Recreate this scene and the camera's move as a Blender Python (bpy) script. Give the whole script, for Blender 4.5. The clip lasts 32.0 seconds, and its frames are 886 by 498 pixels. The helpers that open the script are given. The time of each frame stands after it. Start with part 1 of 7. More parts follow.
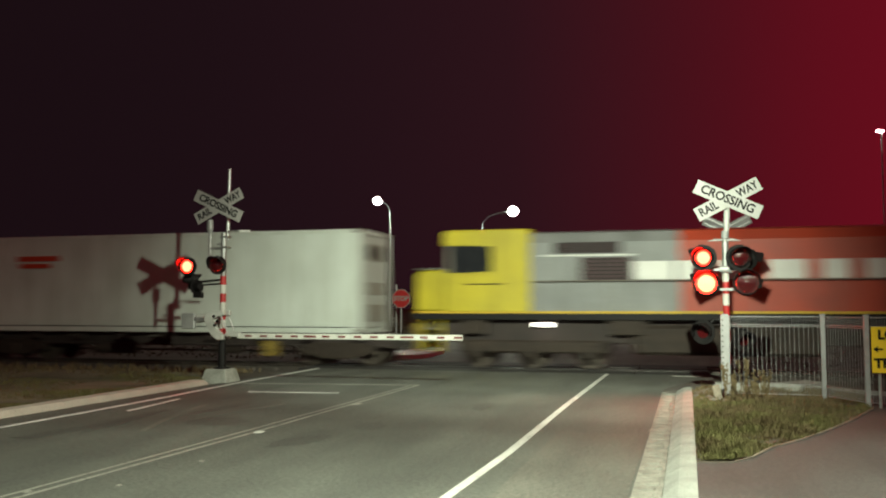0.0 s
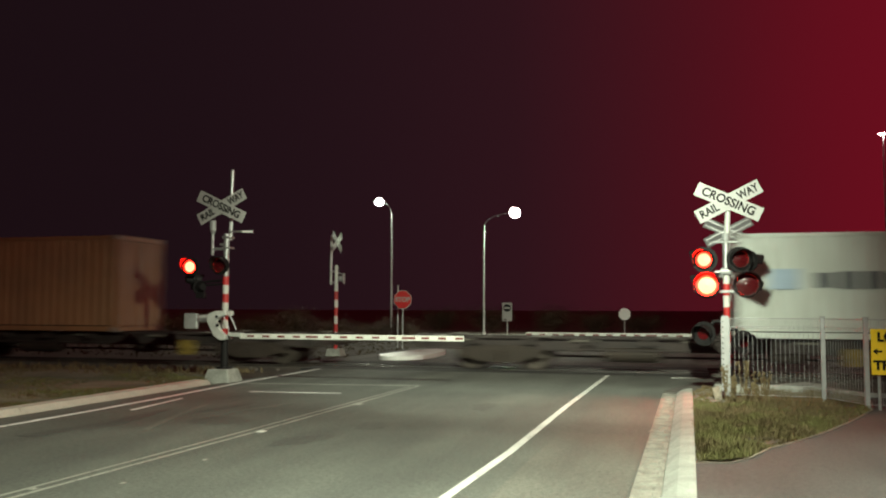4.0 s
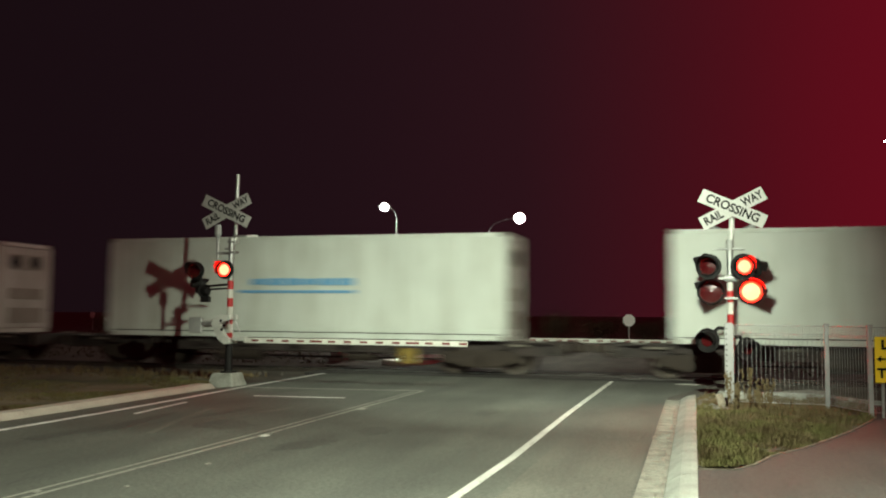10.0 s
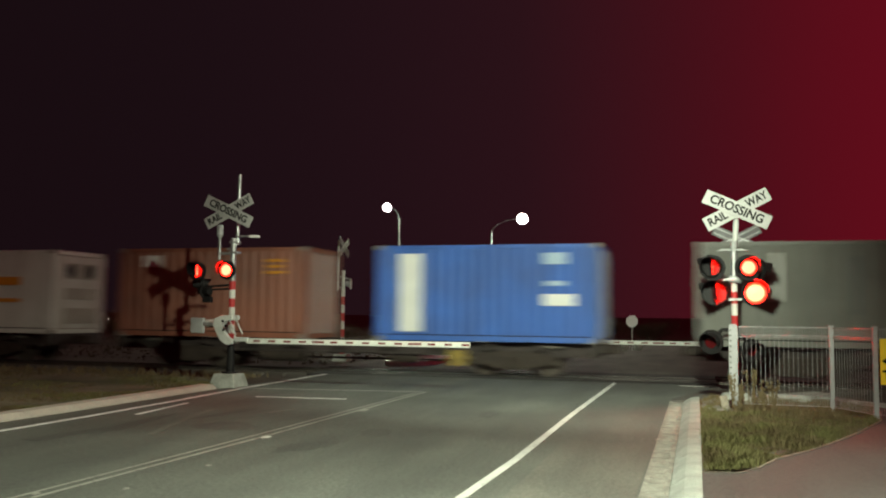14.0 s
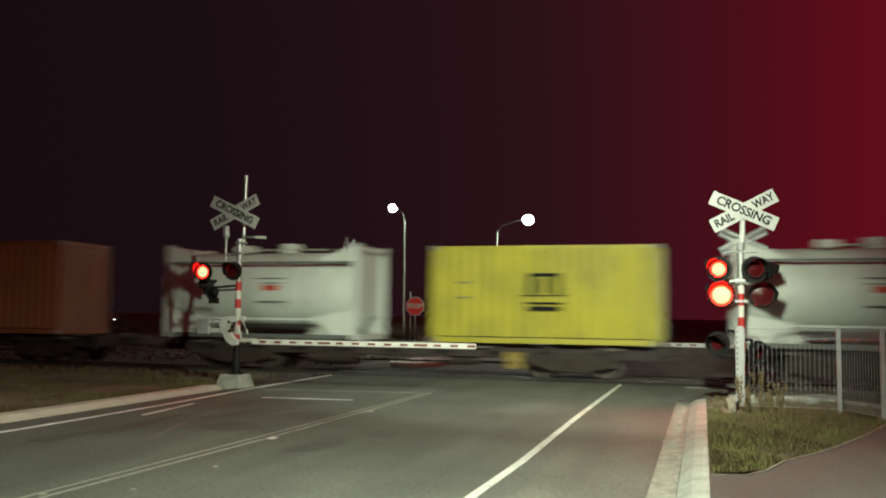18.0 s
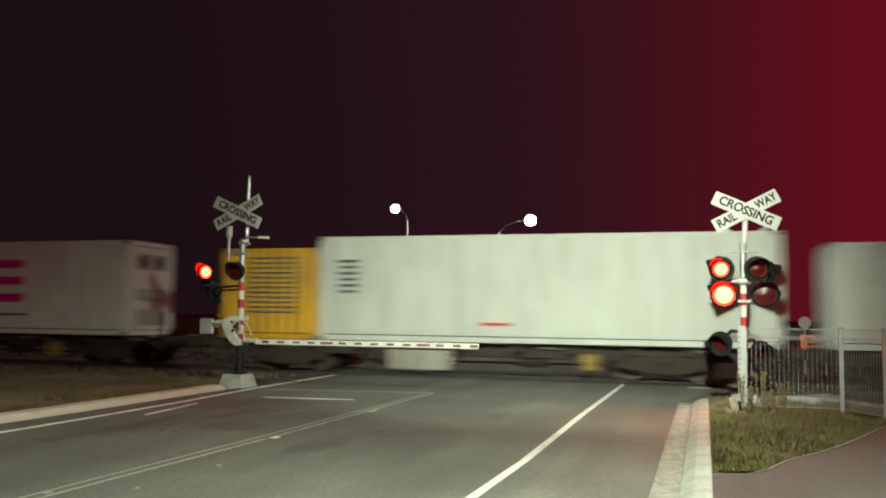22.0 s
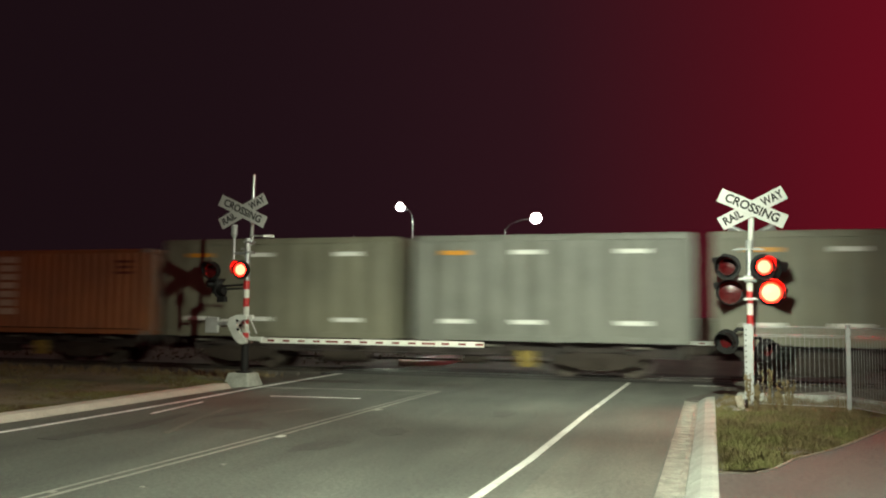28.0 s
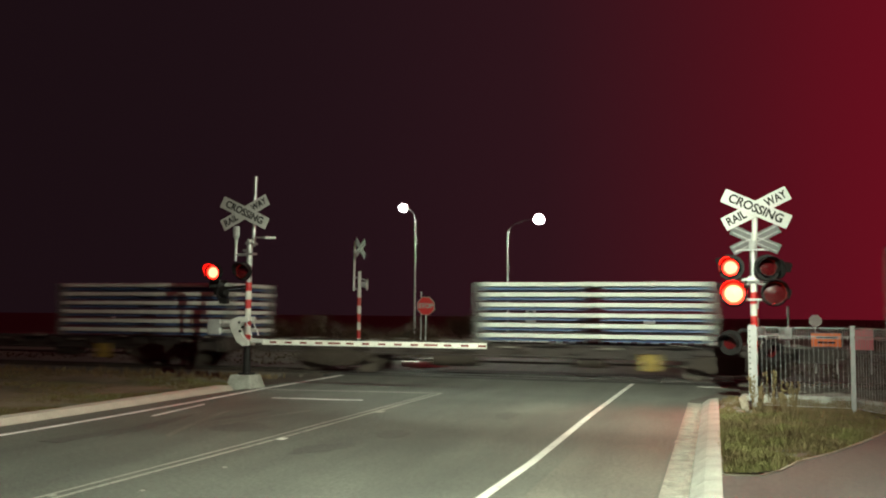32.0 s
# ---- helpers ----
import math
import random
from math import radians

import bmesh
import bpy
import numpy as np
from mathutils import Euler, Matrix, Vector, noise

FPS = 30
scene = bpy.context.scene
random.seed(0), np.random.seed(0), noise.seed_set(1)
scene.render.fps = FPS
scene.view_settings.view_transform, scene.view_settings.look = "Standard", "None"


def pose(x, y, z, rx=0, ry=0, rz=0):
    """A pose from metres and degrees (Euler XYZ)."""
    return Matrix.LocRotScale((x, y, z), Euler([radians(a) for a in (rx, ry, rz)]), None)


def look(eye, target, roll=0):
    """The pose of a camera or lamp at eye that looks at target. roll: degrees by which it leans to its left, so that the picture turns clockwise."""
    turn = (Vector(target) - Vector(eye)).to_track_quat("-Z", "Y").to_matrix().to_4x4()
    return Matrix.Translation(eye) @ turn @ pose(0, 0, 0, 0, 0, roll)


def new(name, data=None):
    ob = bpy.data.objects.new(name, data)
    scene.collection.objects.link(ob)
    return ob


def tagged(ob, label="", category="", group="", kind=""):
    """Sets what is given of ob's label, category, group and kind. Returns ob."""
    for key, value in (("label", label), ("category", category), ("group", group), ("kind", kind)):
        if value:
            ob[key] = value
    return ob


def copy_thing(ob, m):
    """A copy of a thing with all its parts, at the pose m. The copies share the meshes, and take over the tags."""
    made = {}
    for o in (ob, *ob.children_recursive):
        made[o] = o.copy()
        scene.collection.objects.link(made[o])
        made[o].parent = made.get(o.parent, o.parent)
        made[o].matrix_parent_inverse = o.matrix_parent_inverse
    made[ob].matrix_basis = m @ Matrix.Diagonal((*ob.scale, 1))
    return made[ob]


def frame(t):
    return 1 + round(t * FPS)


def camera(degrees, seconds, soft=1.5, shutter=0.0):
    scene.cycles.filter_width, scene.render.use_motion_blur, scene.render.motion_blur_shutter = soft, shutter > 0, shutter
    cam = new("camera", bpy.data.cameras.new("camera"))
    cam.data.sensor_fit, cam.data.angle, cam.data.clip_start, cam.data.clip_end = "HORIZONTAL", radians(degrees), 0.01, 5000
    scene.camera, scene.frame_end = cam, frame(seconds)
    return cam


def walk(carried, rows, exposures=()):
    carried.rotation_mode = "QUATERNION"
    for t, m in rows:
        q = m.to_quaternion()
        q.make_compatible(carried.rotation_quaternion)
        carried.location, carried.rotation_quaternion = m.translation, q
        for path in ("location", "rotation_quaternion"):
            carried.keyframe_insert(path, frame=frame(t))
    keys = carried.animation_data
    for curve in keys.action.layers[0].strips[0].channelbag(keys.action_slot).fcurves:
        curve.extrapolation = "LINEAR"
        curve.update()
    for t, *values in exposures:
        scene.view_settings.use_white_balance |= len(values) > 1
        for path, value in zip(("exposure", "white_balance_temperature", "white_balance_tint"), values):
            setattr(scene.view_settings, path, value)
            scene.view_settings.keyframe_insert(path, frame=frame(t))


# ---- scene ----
cam = camera(52.9, 32.0, soft=2.1, shutter=0.65)
PATH = [
    (0, (0.0, 0.0, 1.62), (-0.527, 1.925, 1.753), 0.0),
    (0.5, (0.018, -0.069, 1.612), (-0.509, 1.855, 1.748), 0.1),
    (1, (0.038, -0.158, 1.609), (-0.489, 1.767, 1.743), 0.0),
    (1.5, (0.054, -0.17, 1.612), (-0.472, 1.754, 1.746), 0.1),
    (2, (0.043, -0.101, 1.62), (-0.487, 1.822, 1.755), 0.0),
    (2.5, (0.045, -0.105, 1.618), (-0.486, 1.818, 1.753), 0.1),
    (3, (0.031, -0.129, 1.621), (-0.499, 1.795, 1.756), 0.2),
    (3.5, (0.025, -0.112, 1.612), (-0.505, 1.812, 1.747), 0.2),
    (5.5, (0.002, 0.004, 1.622), (-0.533, 1.926, 1.762), 0.2),
    (6, (0.037, -0.101, 1.616), (-0.497, 1.822, 1.754), 0.3),
    (6.5, (0.034, -0.141, 1.616), (-0.499, 1.782, 1.757), 0.4),
    (7, (0.034, -0.111, 1.621), (-0.497, 1.812, 1.762), 0.4),
    (7.5, (0.028, -0.103, 1.621), (-0.504, 1.82, 1.763), 0.4),
    (8, (-0.006, 0.113, 1.63), (-0.539, 2.035, 1.773), 0.4),
    (8.5, (-0.012, 0.047, 1.628), (-0.545, 1.969, 1.774), 0.4),
    (9, (0.022, -0.088, 1.618), (-0.513, 1.833, 1.764), 0.5),
    (9.5, (0.025, -0.088, 1.617), (-0.513, 1.833, 1.763), 0.5),
    (10, (0.043, -0.107, 1.619), (-0.498, 1.813, 1.766), 0.5),
    (10.5, (0.059, -0.184, 1.615), (-0.482, 1.736, 1.761), 0.5),
    (11, (0.032, -0.088, 1.624), (-0.51, 1.832, 1.773), 0.5),
    (11.5, (0.058, -0.172, 1.617), (-0.485, 1.747, 1.767), 0.5),
    (12, (0.011, -0.025, 1.625), (-0.534, 1.894, 1.774), 0.5),
    (12.5, (0.004, -0.025, 1.618), (-0.539, 1.894, 1.768), 0.5),
    (13, (0.035, -0.066, 1.62), (-0.509, 1.853, 1.767), 0.6),
    (13.5, (0.015, -0.03, 1.632), (-0.53, 1.889, 1.779), 0.5),
    (14, (0.027, -0.035, 1.627), (-0.52, 1.883, 1.775), 0.6),
    (14.5, (0.03, -0.051, 1.624), (-0.519, 1.866, 1.771), 0.6),
    (16.5, (0.029, -0.039, 1.626), (-0.526, 1.877, 1.776), 0.6),
    (17, (0.017, -0.037, 1.619), (-0.539, 1.878, 1.769), 0.7),
    (17.5, (0.015, -0.059, 1.622), (-0.543, 1.856, 1.772), 0.7),
    (18, (0.01, -0.033, 1.631), (-0.548, 1.881, 1.781), 0.7),
    (18.5, (0.024, -0.072, 1.624), (-0.534, 1.842, 1.778), 0.6),
    (19, (0.01, -0.008, 1.625), (-0.548, 1.906, 1.781), 0.7),
    (19.5, (0.026, -0.093, 1.621), (-0.533, 1.821, 1.776), 0.7),
    (20, (0.018, -0.081, 1.631), (-0.542, 1.833, 1.784), 0.7),
    (20.5, (0.025, -0.111, 1.624), (-0.536, 1.802, 1.777), 0.8),
    (21, (0.021, -0.08, 1.632), (-0.541, 1.833, 1.785), 0.8),
    (21.5, (0.02, -0.079, 1.631), (-0.543, 1.834, 1.782), 0.8),
    (22, (0.01, -0.061, 1.621), (-0.553, 1.852, 1.772), 0.7),
    (22.5, (0.019, -0.053, 1.627), (-0.546, 1.86, 1.777), 0.8),
    (23, (0.009, -0.038, 1.622), (-0.556, 1.874, 1.776), 0.8),
    (23.5, (0.012, -0.055, 1.619), (-0.555, 1.857, 1.771), 0.8),
    (24, (0.01, -0.056, 1.62), (-0.557, 1.856, 1.771), 0.7),
    (24.5, (-0.008, 0.051, 1.614), (-0.578, 1.962, 1.765), 0.7),
    (25, (0.003, 0.012, 1.622), (-0.567, 1.923, 1.771), 0.7),
    (25.5, (0.005, -0.034, 1.617), (-0.566, 1.877, 1.765), 0.7),
    (27.5, (0.003, 0.003, 1.618), (-0.573, 1.912, 1.765), 0.6),
    (28, (0.01, -0.03, 1.624), (-0.565, 1.88, 1.771), 0.6),
    (28.5, (0.011, -0.03, 1.623), (-0.565, 1.88, 1.772), 0.6),
    (29, (-0.014, 0.045, 1.628), (-0.591, 1.954, 1.778), 0.6),
    (29.5, (-0.01, 0.038, 1.624), (-0.586, 1.948, 1.774), 0.6),
    (30, (0.003, 0.023, 1.625), (-0.577, 1.931, 1.776), 0.6),
    (30.5, (0.013, 0.034, 1.625), (-0.568, 1.942, 1.776), 0.5),
    (31, (0.007, 0.038, 1.625), (-0.575, 1.946, 1.775), 0.5),
    (31.5, (0.006, 0.038, 1.624), (-0.577, 1.945, 1.775), 0.5),
    (32, (0.013, 0.028, 1.634), (-0.569, 1.936, 1.783), 0.5),
]
walk(cam, [(t, look(eye, target, roll)) for t, eye, target, roll in PATH], exposures=[(0, 0.10), (3, 0.20), (6, 0.10), (8.5, -0.06), (11, 0.02), (14, -0.02), (18, -0.04), (20, 0.13), (23, 0.13), (28, 0.13), (32, 0.20)])

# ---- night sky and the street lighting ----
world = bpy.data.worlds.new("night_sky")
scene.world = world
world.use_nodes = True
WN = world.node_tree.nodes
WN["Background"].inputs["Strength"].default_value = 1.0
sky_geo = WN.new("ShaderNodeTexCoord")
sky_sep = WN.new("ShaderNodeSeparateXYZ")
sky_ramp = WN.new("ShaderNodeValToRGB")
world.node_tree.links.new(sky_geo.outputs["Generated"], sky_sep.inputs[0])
# one smooth glow over the dome, red lens veil coloured in, stronger eastward
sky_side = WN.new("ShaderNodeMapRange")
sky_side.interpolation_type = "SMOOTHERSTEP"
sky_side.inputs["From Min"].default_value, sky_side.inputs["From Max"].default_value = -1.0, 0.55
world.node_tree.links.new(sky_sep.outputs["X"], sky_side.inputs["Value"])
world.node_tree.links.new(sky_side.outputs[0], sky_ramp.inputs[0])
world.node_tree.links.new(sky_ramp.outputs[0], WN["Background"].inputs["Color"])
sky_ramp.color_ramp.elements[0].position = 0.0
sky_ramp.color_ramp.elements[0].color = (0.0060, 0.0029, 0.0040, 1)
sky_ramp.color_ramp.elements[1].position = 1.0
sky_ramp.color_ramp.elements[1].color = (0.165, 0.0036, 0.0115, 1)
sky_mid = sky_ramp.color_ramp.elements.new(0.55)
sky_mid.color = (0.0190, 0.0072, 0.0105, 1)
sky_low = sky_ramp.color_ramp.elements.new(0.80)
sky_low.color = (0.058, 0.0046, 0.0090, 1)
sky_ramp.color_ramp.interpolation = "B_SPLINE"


def lamp(name, kind, at, target, energy, color, radius=0.2, angle=120, blend=0.6):
    data = bpy.data.lights.new(name, kind)
    data.energy, data.color, data.shadow_soft_size = energy, color, radius
    if kind == "SPOT":
        data.spot_size, data.spot_blend = radians(angle), blend
    ob = new(name, data)
    ob.matrix_world = look(at, target)
    return ob


LED = (0.895, 1.0, 0.77)
LAMP_NEAR = (0.2, 6.4, 6.75)
# the lantern over the near lane: its forward beam and its weaker spread beneath
lamp("street_light_near", "SPOT", LAMP_NEAR, (-4.2, 23.0, 1.25), 13600, LED, 0.12, 64.0, 1.0)
lamp("street_light_near", "SPOT", LAMP_NEAR, (-2.9, 9.0, 0.0), 5300, LED, 0.12, 122, 0.65)
LAMP_A = (-17.75, 50.0, 8.05)
LAMP_B = (-10.47, 55.0, 7.75)
lamp("street_light_far", "SPOT", (LAMP_A[0], LAMP_A[1], LAMP_A[2] - 0.35), (LAMP_A[0], LAMP_A[1] - 2, 0), 1600, LED, 0.2, 166, 0.3)
lamp("street_light_far", "SPOT", (LAMP_B[0], LAMP_B[1], LAMP_B[2] - 0.35), (LAMP_B[0], LAMP_B[1] - 2, 0), 4600, LED, 0.2, 166, 0.3)


# ---- materials ----
def mat(name, color, rough=0.7, metal=0.0, vary=0.25, scale=3.0, fine=60.0, bump=0.15, tint=None, coat=0.0, by_object=0.0):
    """A procedural surface: two scales of noise on the colour, fine relief, uneven gloss."""
    m = bpy.data.materials.new(name)
    m.use_nodes = True
    n, l = m.node_tree.nodes, m.node_tree.links
    bsdf = n["Principled BSDF"]
    co = n.new("ShaderNodeTexCoord")
    big, small = n.new("ShaderNodeTexNoise"), n.new("ShaderNodeTexNoise")
    big.inputs["Scale"].default_value, small.inputs["Scale"].default_value = scale, fine
    big.inputs["Detail"].default_value, small.inputs["Detail"].default_value = 6, 3
    l.new(co.outputs["Object"], big.inputs["Vector"])
    l.new(co.outputs["Object"], small.inputs["Vector"])
    ramp = n.new("ShaderNodeValToRGB")
    dark = tint or tuple(c * (1 - vary) for c in color)
    ramp.color_ramp.elements[0].position, ramp.color_ramp.elements[1].position = 0.36, 0.62
    ramp.color_ramp.elements[0].color, ramp.color_ramp.elements[1].color = (*dark, 1), (*color, 1)
    l.new(big.outputs["Fac"], ramp.inputs[0])
    mix = n.new("ShaderNodeMix")
    mix.data_type, mix.blend_type = "RGBA", "MULTIPLY"
    mix.inputs["Factor"].default_value = min(1.0, vary * 1.6)
    grain = n.new("ShaderNodeValToRGB")
    grain.color_ramp.elements[0].position, grain.color_ramp.elements[1].position = 0.3, 0.7
    grain.color_ramp.elements[0].color, grain.color_ramp.elements[1].color = (0.55, 0.55, 0.55, 1), (1.25, 1.25, 1.25, 1)
    l.new(small.outputs["Fac"], grain.inputs[0])
    l.new(ramp.outputs[0], mix.inputs["A"])
    l.new(grain.outputs[0], mix.inputs["B"])
    out = mix.outputs["Result"]
    if by_object:
        info, hsv, mul = n.new("ShaderNodeObjectInfo"), n.new("ShaderNodeHueSaturation"), n.new("ShaderNodeMapRange")
        mul.inputs["To Min"].default_value, mul.inputs["To Max"].default_value = 1 - by_object, 1 + by_object
        l.new(info.outputs["Random"], mul.inputs["Value"])
        l.new(mul.outputs[0], hsv.inputs["Value"])
        l.new(out, hsv.inputs["Color"])
        out = hsv.outputs[0]
    l.new(out, bsdf.inputs["Base Color"])
    gloss = n.new("ShaderNodeMapRange")
    gloss.inputs["To Min"].default_value, gloss.inputs["To Max"].default_value = max(0.05, rough - 0.12), min(1.0, rough + 0.12)
    l.new(big.outputs["Fac"], gloss.inputs["Value"])
    l.new(gloss.outputs[0], bsdf.inputs["Roughness"])
    bsdf.inputs["Metallic"].default_value = metal
    bsdf.inputs["Coat Weight"].default_value = coat
    if bump:
        b = n.new("ShaderNodeBump")
        b.inputs["Strength"].default_value, b.inputs["Distance"].default_value = bump, 0.01
        l.new(small.outputs["Fac"], b.inputs["Height"])
        l.new(b.outputs[0], bsdf.inputs["Normal"])
    return m


def glow(name, color, strength):
    m = bpy.data.materials.new(name)
    m.use_nodes = True
    bsdf = m.node_tree.nodes["Principled BSDF"]
    bsdf.inputs["Base Color"].default_value = (*color, 1)
    bsdf.inputs["Emission Color"].default_value = (*color, 1)
    bsdf.inputs["Emission Strength"].default_value = strength
    return m


def asphalt(name, color, wear):
    """Chip seal: aggregate speckle, wheel-track polish, dark patches and pale scuffs."""
    m = mat(name, color, 0.82, 0, 0.26, 0.5, 130.0, 0.5)
    n, l = m.node_tree.nodes, m.node_tree.links
    bsdf = n["Principled BSDF"]
    src = bsdf.inputs["Base Color"].links[0].from_socket
    co = n.new("ShaderNodeTexCoord")
    mp = n.new("ShaderNodeMapping")
    mp.inputs["Scale"].default_value = (1.1, 0.16, 1.0)
    l.new(co.outputs["Object"], mp.inputs["Vector"])
    streak = n.new("ShaderNodeTexNoise")
    streak.inputs["Scale"].default_value, streak.inputs["Detail"].default_value = 1.3, 5
    l.new(mp.outputs[0], streak.inputs["Vector"])
    ramp = n.new("ShaderNodeValToRGB")
    ramp.color_ramp.elements[0].position, ramp.color_ramp.elements[1].position = 0.30, 0.68
    ramp.color_ramp.elements[0].color, ramp.color_ramp.elements[1].color = (1 - wear, 1 - wear, 1 - wear, 1), (1.25, 1.25, 1.22, 1)
    l.new(streak.outputs["Fac"], ramp.inputs[0])
    mix = n.new("ShaderNodeMix")
    mix.data_type, mix.blend_type = "RGBA", "MULTIPLY"
    mix.inputs["Factor"].default_value = 1.0
    l.new(src, mix.inputs["A"])
    l.new(ramp.outputs[0], mix.inputs["B"])
    # stone clusters and bleeding bitumen, a hand's width across
    clump, tone, mix2 = n.new("ShaderNodeTexNoise"), n.new("ShaderNodeValToRGB"), n.new("ShaderNodeMix")
    clump.inputs["Scale"].default_value, clump.inputs["Detail"].default_value, clump.inputs["Roughness"].default_value = 21.0, 6, 0.8
    tone.color_ramp.elements[0].position, tone.color_ramp.elements[1].position = 0.36, 0.64
    tone.color_ramp.elements[0].color, tone.color_ramp.elements[1].color = (0.58, 0.58, 0.58, 1), (1.42, 1.42, 1.38, 1)
    mix2.data_type, mix2.blend_type = "RGBA", "MULTIPLY"
    mix2.inputs["Factor"].default_value = 1.0
    l.new(co.outputs["Object"], clump.inputs["Vector"])
    l.new(clump.outputs["Fac"], tone.inputs[0])
    l.new(mix.outputs["Result"], mix2.inputs["A"])
    l.new(tone.outputs[0], mix2.inputs["B"])
    l.new(mix2.outputs["Result"], bsdf.inputs["Base Color"])
    return m


def painted_line(name, color, cover):
    """Thermoplastic paint, worn through to the seal in places."""
    m = mat(name, color, 0.6, 0, 0.25, 1.2, 90.0, 0.3)
    n, l = m.node_tree.nodes, m.node_tree.links
    bsdf = n["Principled BSDF"]
    src = bsdf.inputs["Base Color"].links[0].from_socket
    co, wear, ramp, mix = n.new("ShaderNodeTexCoord"), n.new("ShaderNodeTexNoise"), n.new("ShaderNodeValToRGB"), n.new("ShaderNodeMix")
    wear.inputs["Scale"].default_value, wear.inputs["Detail"].default_value = 9.0, 8
    ramp.color_ramp.elements[0].position, ramp.color_ramp.elements[1].position = 0.62 - cover * 0.35, 0.72 - cover * 0.35
    mix.data_type = "RGBA"
    l.new(co.outputs["Object"], wear.inputs["Vector"])
    l.new(wear.outputs["Fac"], ramp.inputs[0])
    l.new(ramp.outputs[0], mix.inputs["Factor"])
    mix.inputs["A"].default_value = (0.075, 0.075, 0.07, 1)
    l.new(src, mix.inputs["B"])
    l.new(mix.outputs["Result"], bsdf.inputs["Base Color"])
    return m


M_ROAD = asphalt("chip_seal", (0.100, 0.106, 0.095), 0.17)
M_PATCH = asphalt("darker_seal", (0.082, 0.086, 0.078), 0.2)
M_PALE_SEAL = asphalt("coarse_pale_seal", (0.118, 0.118, 0.104), 0.2)
M_SCUFF = asphalt("scuffed_seal", (0.150, 0.155, 0.135), 0.35)
M_FARROAD = asphalt("far_chip_seal", (0.13, 0.125, 0.112), 0.3)
M_PATH = asphalt("footpath_asphalt", (0.064, 0.059, 0.058), 0.2)
M_LINE = painted_line("road_paint", (0.66, 0.67, 0.62), 0.92)
M_EDGE = painted_line("bright_edge_paint", (0.86, 0.87, 0.84), 1.0)
M_LINE_WORN = painted_line("worn_road_paint", (0.285, 0.29, 0.25), 0.88)
M_KERB_PALE = mat("pale_kerb_concrete", (0.52, 0.49, 0.42), 0.85, 0, 0.2, 2.0, 50, 0.3)
M_CHANNEL = mat("channel_concrete", (0.270, 0.262, 0.225), 0.9, 0, 0.4, 5.0, 60, 0.6)
M_KERB = mat("kerb_concrete", (0.345, 0.36, 0.325), 0.85, 0, 0.3, 2.5, 50, 0.3)
M_CONC = mat("concrete", (0.34, 0.35, 0.31), 0.85, 0, 0.35, 4, 40, 0.3)
M_SANDY = mat("sandy_verge_soil", (0.19, 0.175, 0.115), 0.95, 0, 0.6, 0.55, 25, 0.7, tint=(0.065, 0.070, 0.038))
M_FARGRASS = mat("far_dry_grass", (0.075, 0.058, 0.032), 0.9, 0, 0.4, 3, 40, 0.0)
M_FARGRASS.node_tree.nodes["Principled BSDF"].inputs["Specular IOR Level"].default_value = 0.05
M_SOIL = mat("soil_and_gravel", (0.085, 0.07, 0.052), 0.95, 0, 0.5, 0.6, 25, 0.8)
M_BALLAST = mat("ballast", (0.13, 0.115, 0.10), 0.95, 0, 0.5, 5, 30, 0.8, by_object=0.3)
M_GRASS = mat("grass", (0.138, 0.134, 0.052), 0.8, 0, 0.5, 1.4, 25, 0.0, tint=(0.105, 0.075, 0.040))
M_DRYGRASS = mat("dry_grass", (0.17, 0.13, 0.07), 0.85, 0, 0.4, 3, 40, 0.0)
for dull in (M_GRASS, M_DRYGRASS):
    dull.node_tree.nodes["Principled BSDF"].inputs["Specular IOR Level"].default_value = 0.12
M_LEAF = mat("leaves", (0.105, 0.070, 0.036), 0.7, 0, 0.5, 2, 30, 0.0)
M_LEAF.node_tree.nodes["Principled BSDF"].inputs["Specular IOR Level"].default_value = 0.08
# darkened copy of the leaves: the far bushes' dimness is put into the colour
M_DIMLEAF = mat("dimmed_far_leaves", (0.030, 0.022, 0.013), 0.8, 0, 0.5, 2, 30, 0.0)
M_DIMLEAF.node_tree.nodes["Principled BSDF"].inputs["Specular IOR Level"].default_value = 0.05
M_BARK = mat("bark", (0.08, 0.06, 0.04), 0.9)
M_RAIL = mat("rail_steel", (0.50, 0.46, 0.42), 0.17, 0.95, 0.2, 2, 20, 0.0)
M_RUBBER = mat("crossing_rubber", (0.034, 0.031, 0.029), 0.92, 0, 0.3, 3, 60, 0.3)
M_GALV = mat("galvanised_steel", (0.50, 0.51, 0.50), 0.42, 0.75, 0.25, 8, 60, 0.05)
M_POLE = mat("pale_pole_paint", (0.55, 0.56, 0.52), 0.5, 0.2, 0.2, 4, 50, 0.05)
M_WHITE = mat("white_paint", (0.55, 0.55, 0.50), 0.5, 0, 0.15, 4, 60, 0.05)
M_SIGNWHITE = mat("white_sign_sheeting", (0.38, 0.375, 0.355), 0.5, 0, 0.08, 5, 80, 0.02)
M_BRIGHT = mat("bright_white_enamel", (0.82, 0.82, 0.78), 0.35, 0, 0.05, 5, 80, 0.02)
M_RED = mat("red_paint", (0.42, 0.02, 0.02), 0.45, 0, 0.2, 4, 60, 0.05)
M_SIGNRED = mat("red_sign_sheeting", (0.60, 0.03, 0.03), 0.4, 0, 0.12, 4, 60, 0.02)
M_ORANGE = mat("orange_sign_sheeting", (0.85, 0.14, 0.02), 0.4, 0, 0.1)
M_PINK = mat("pink_notice", (0.65, 0.12, 0.16), 0.5, 0, 0.1)
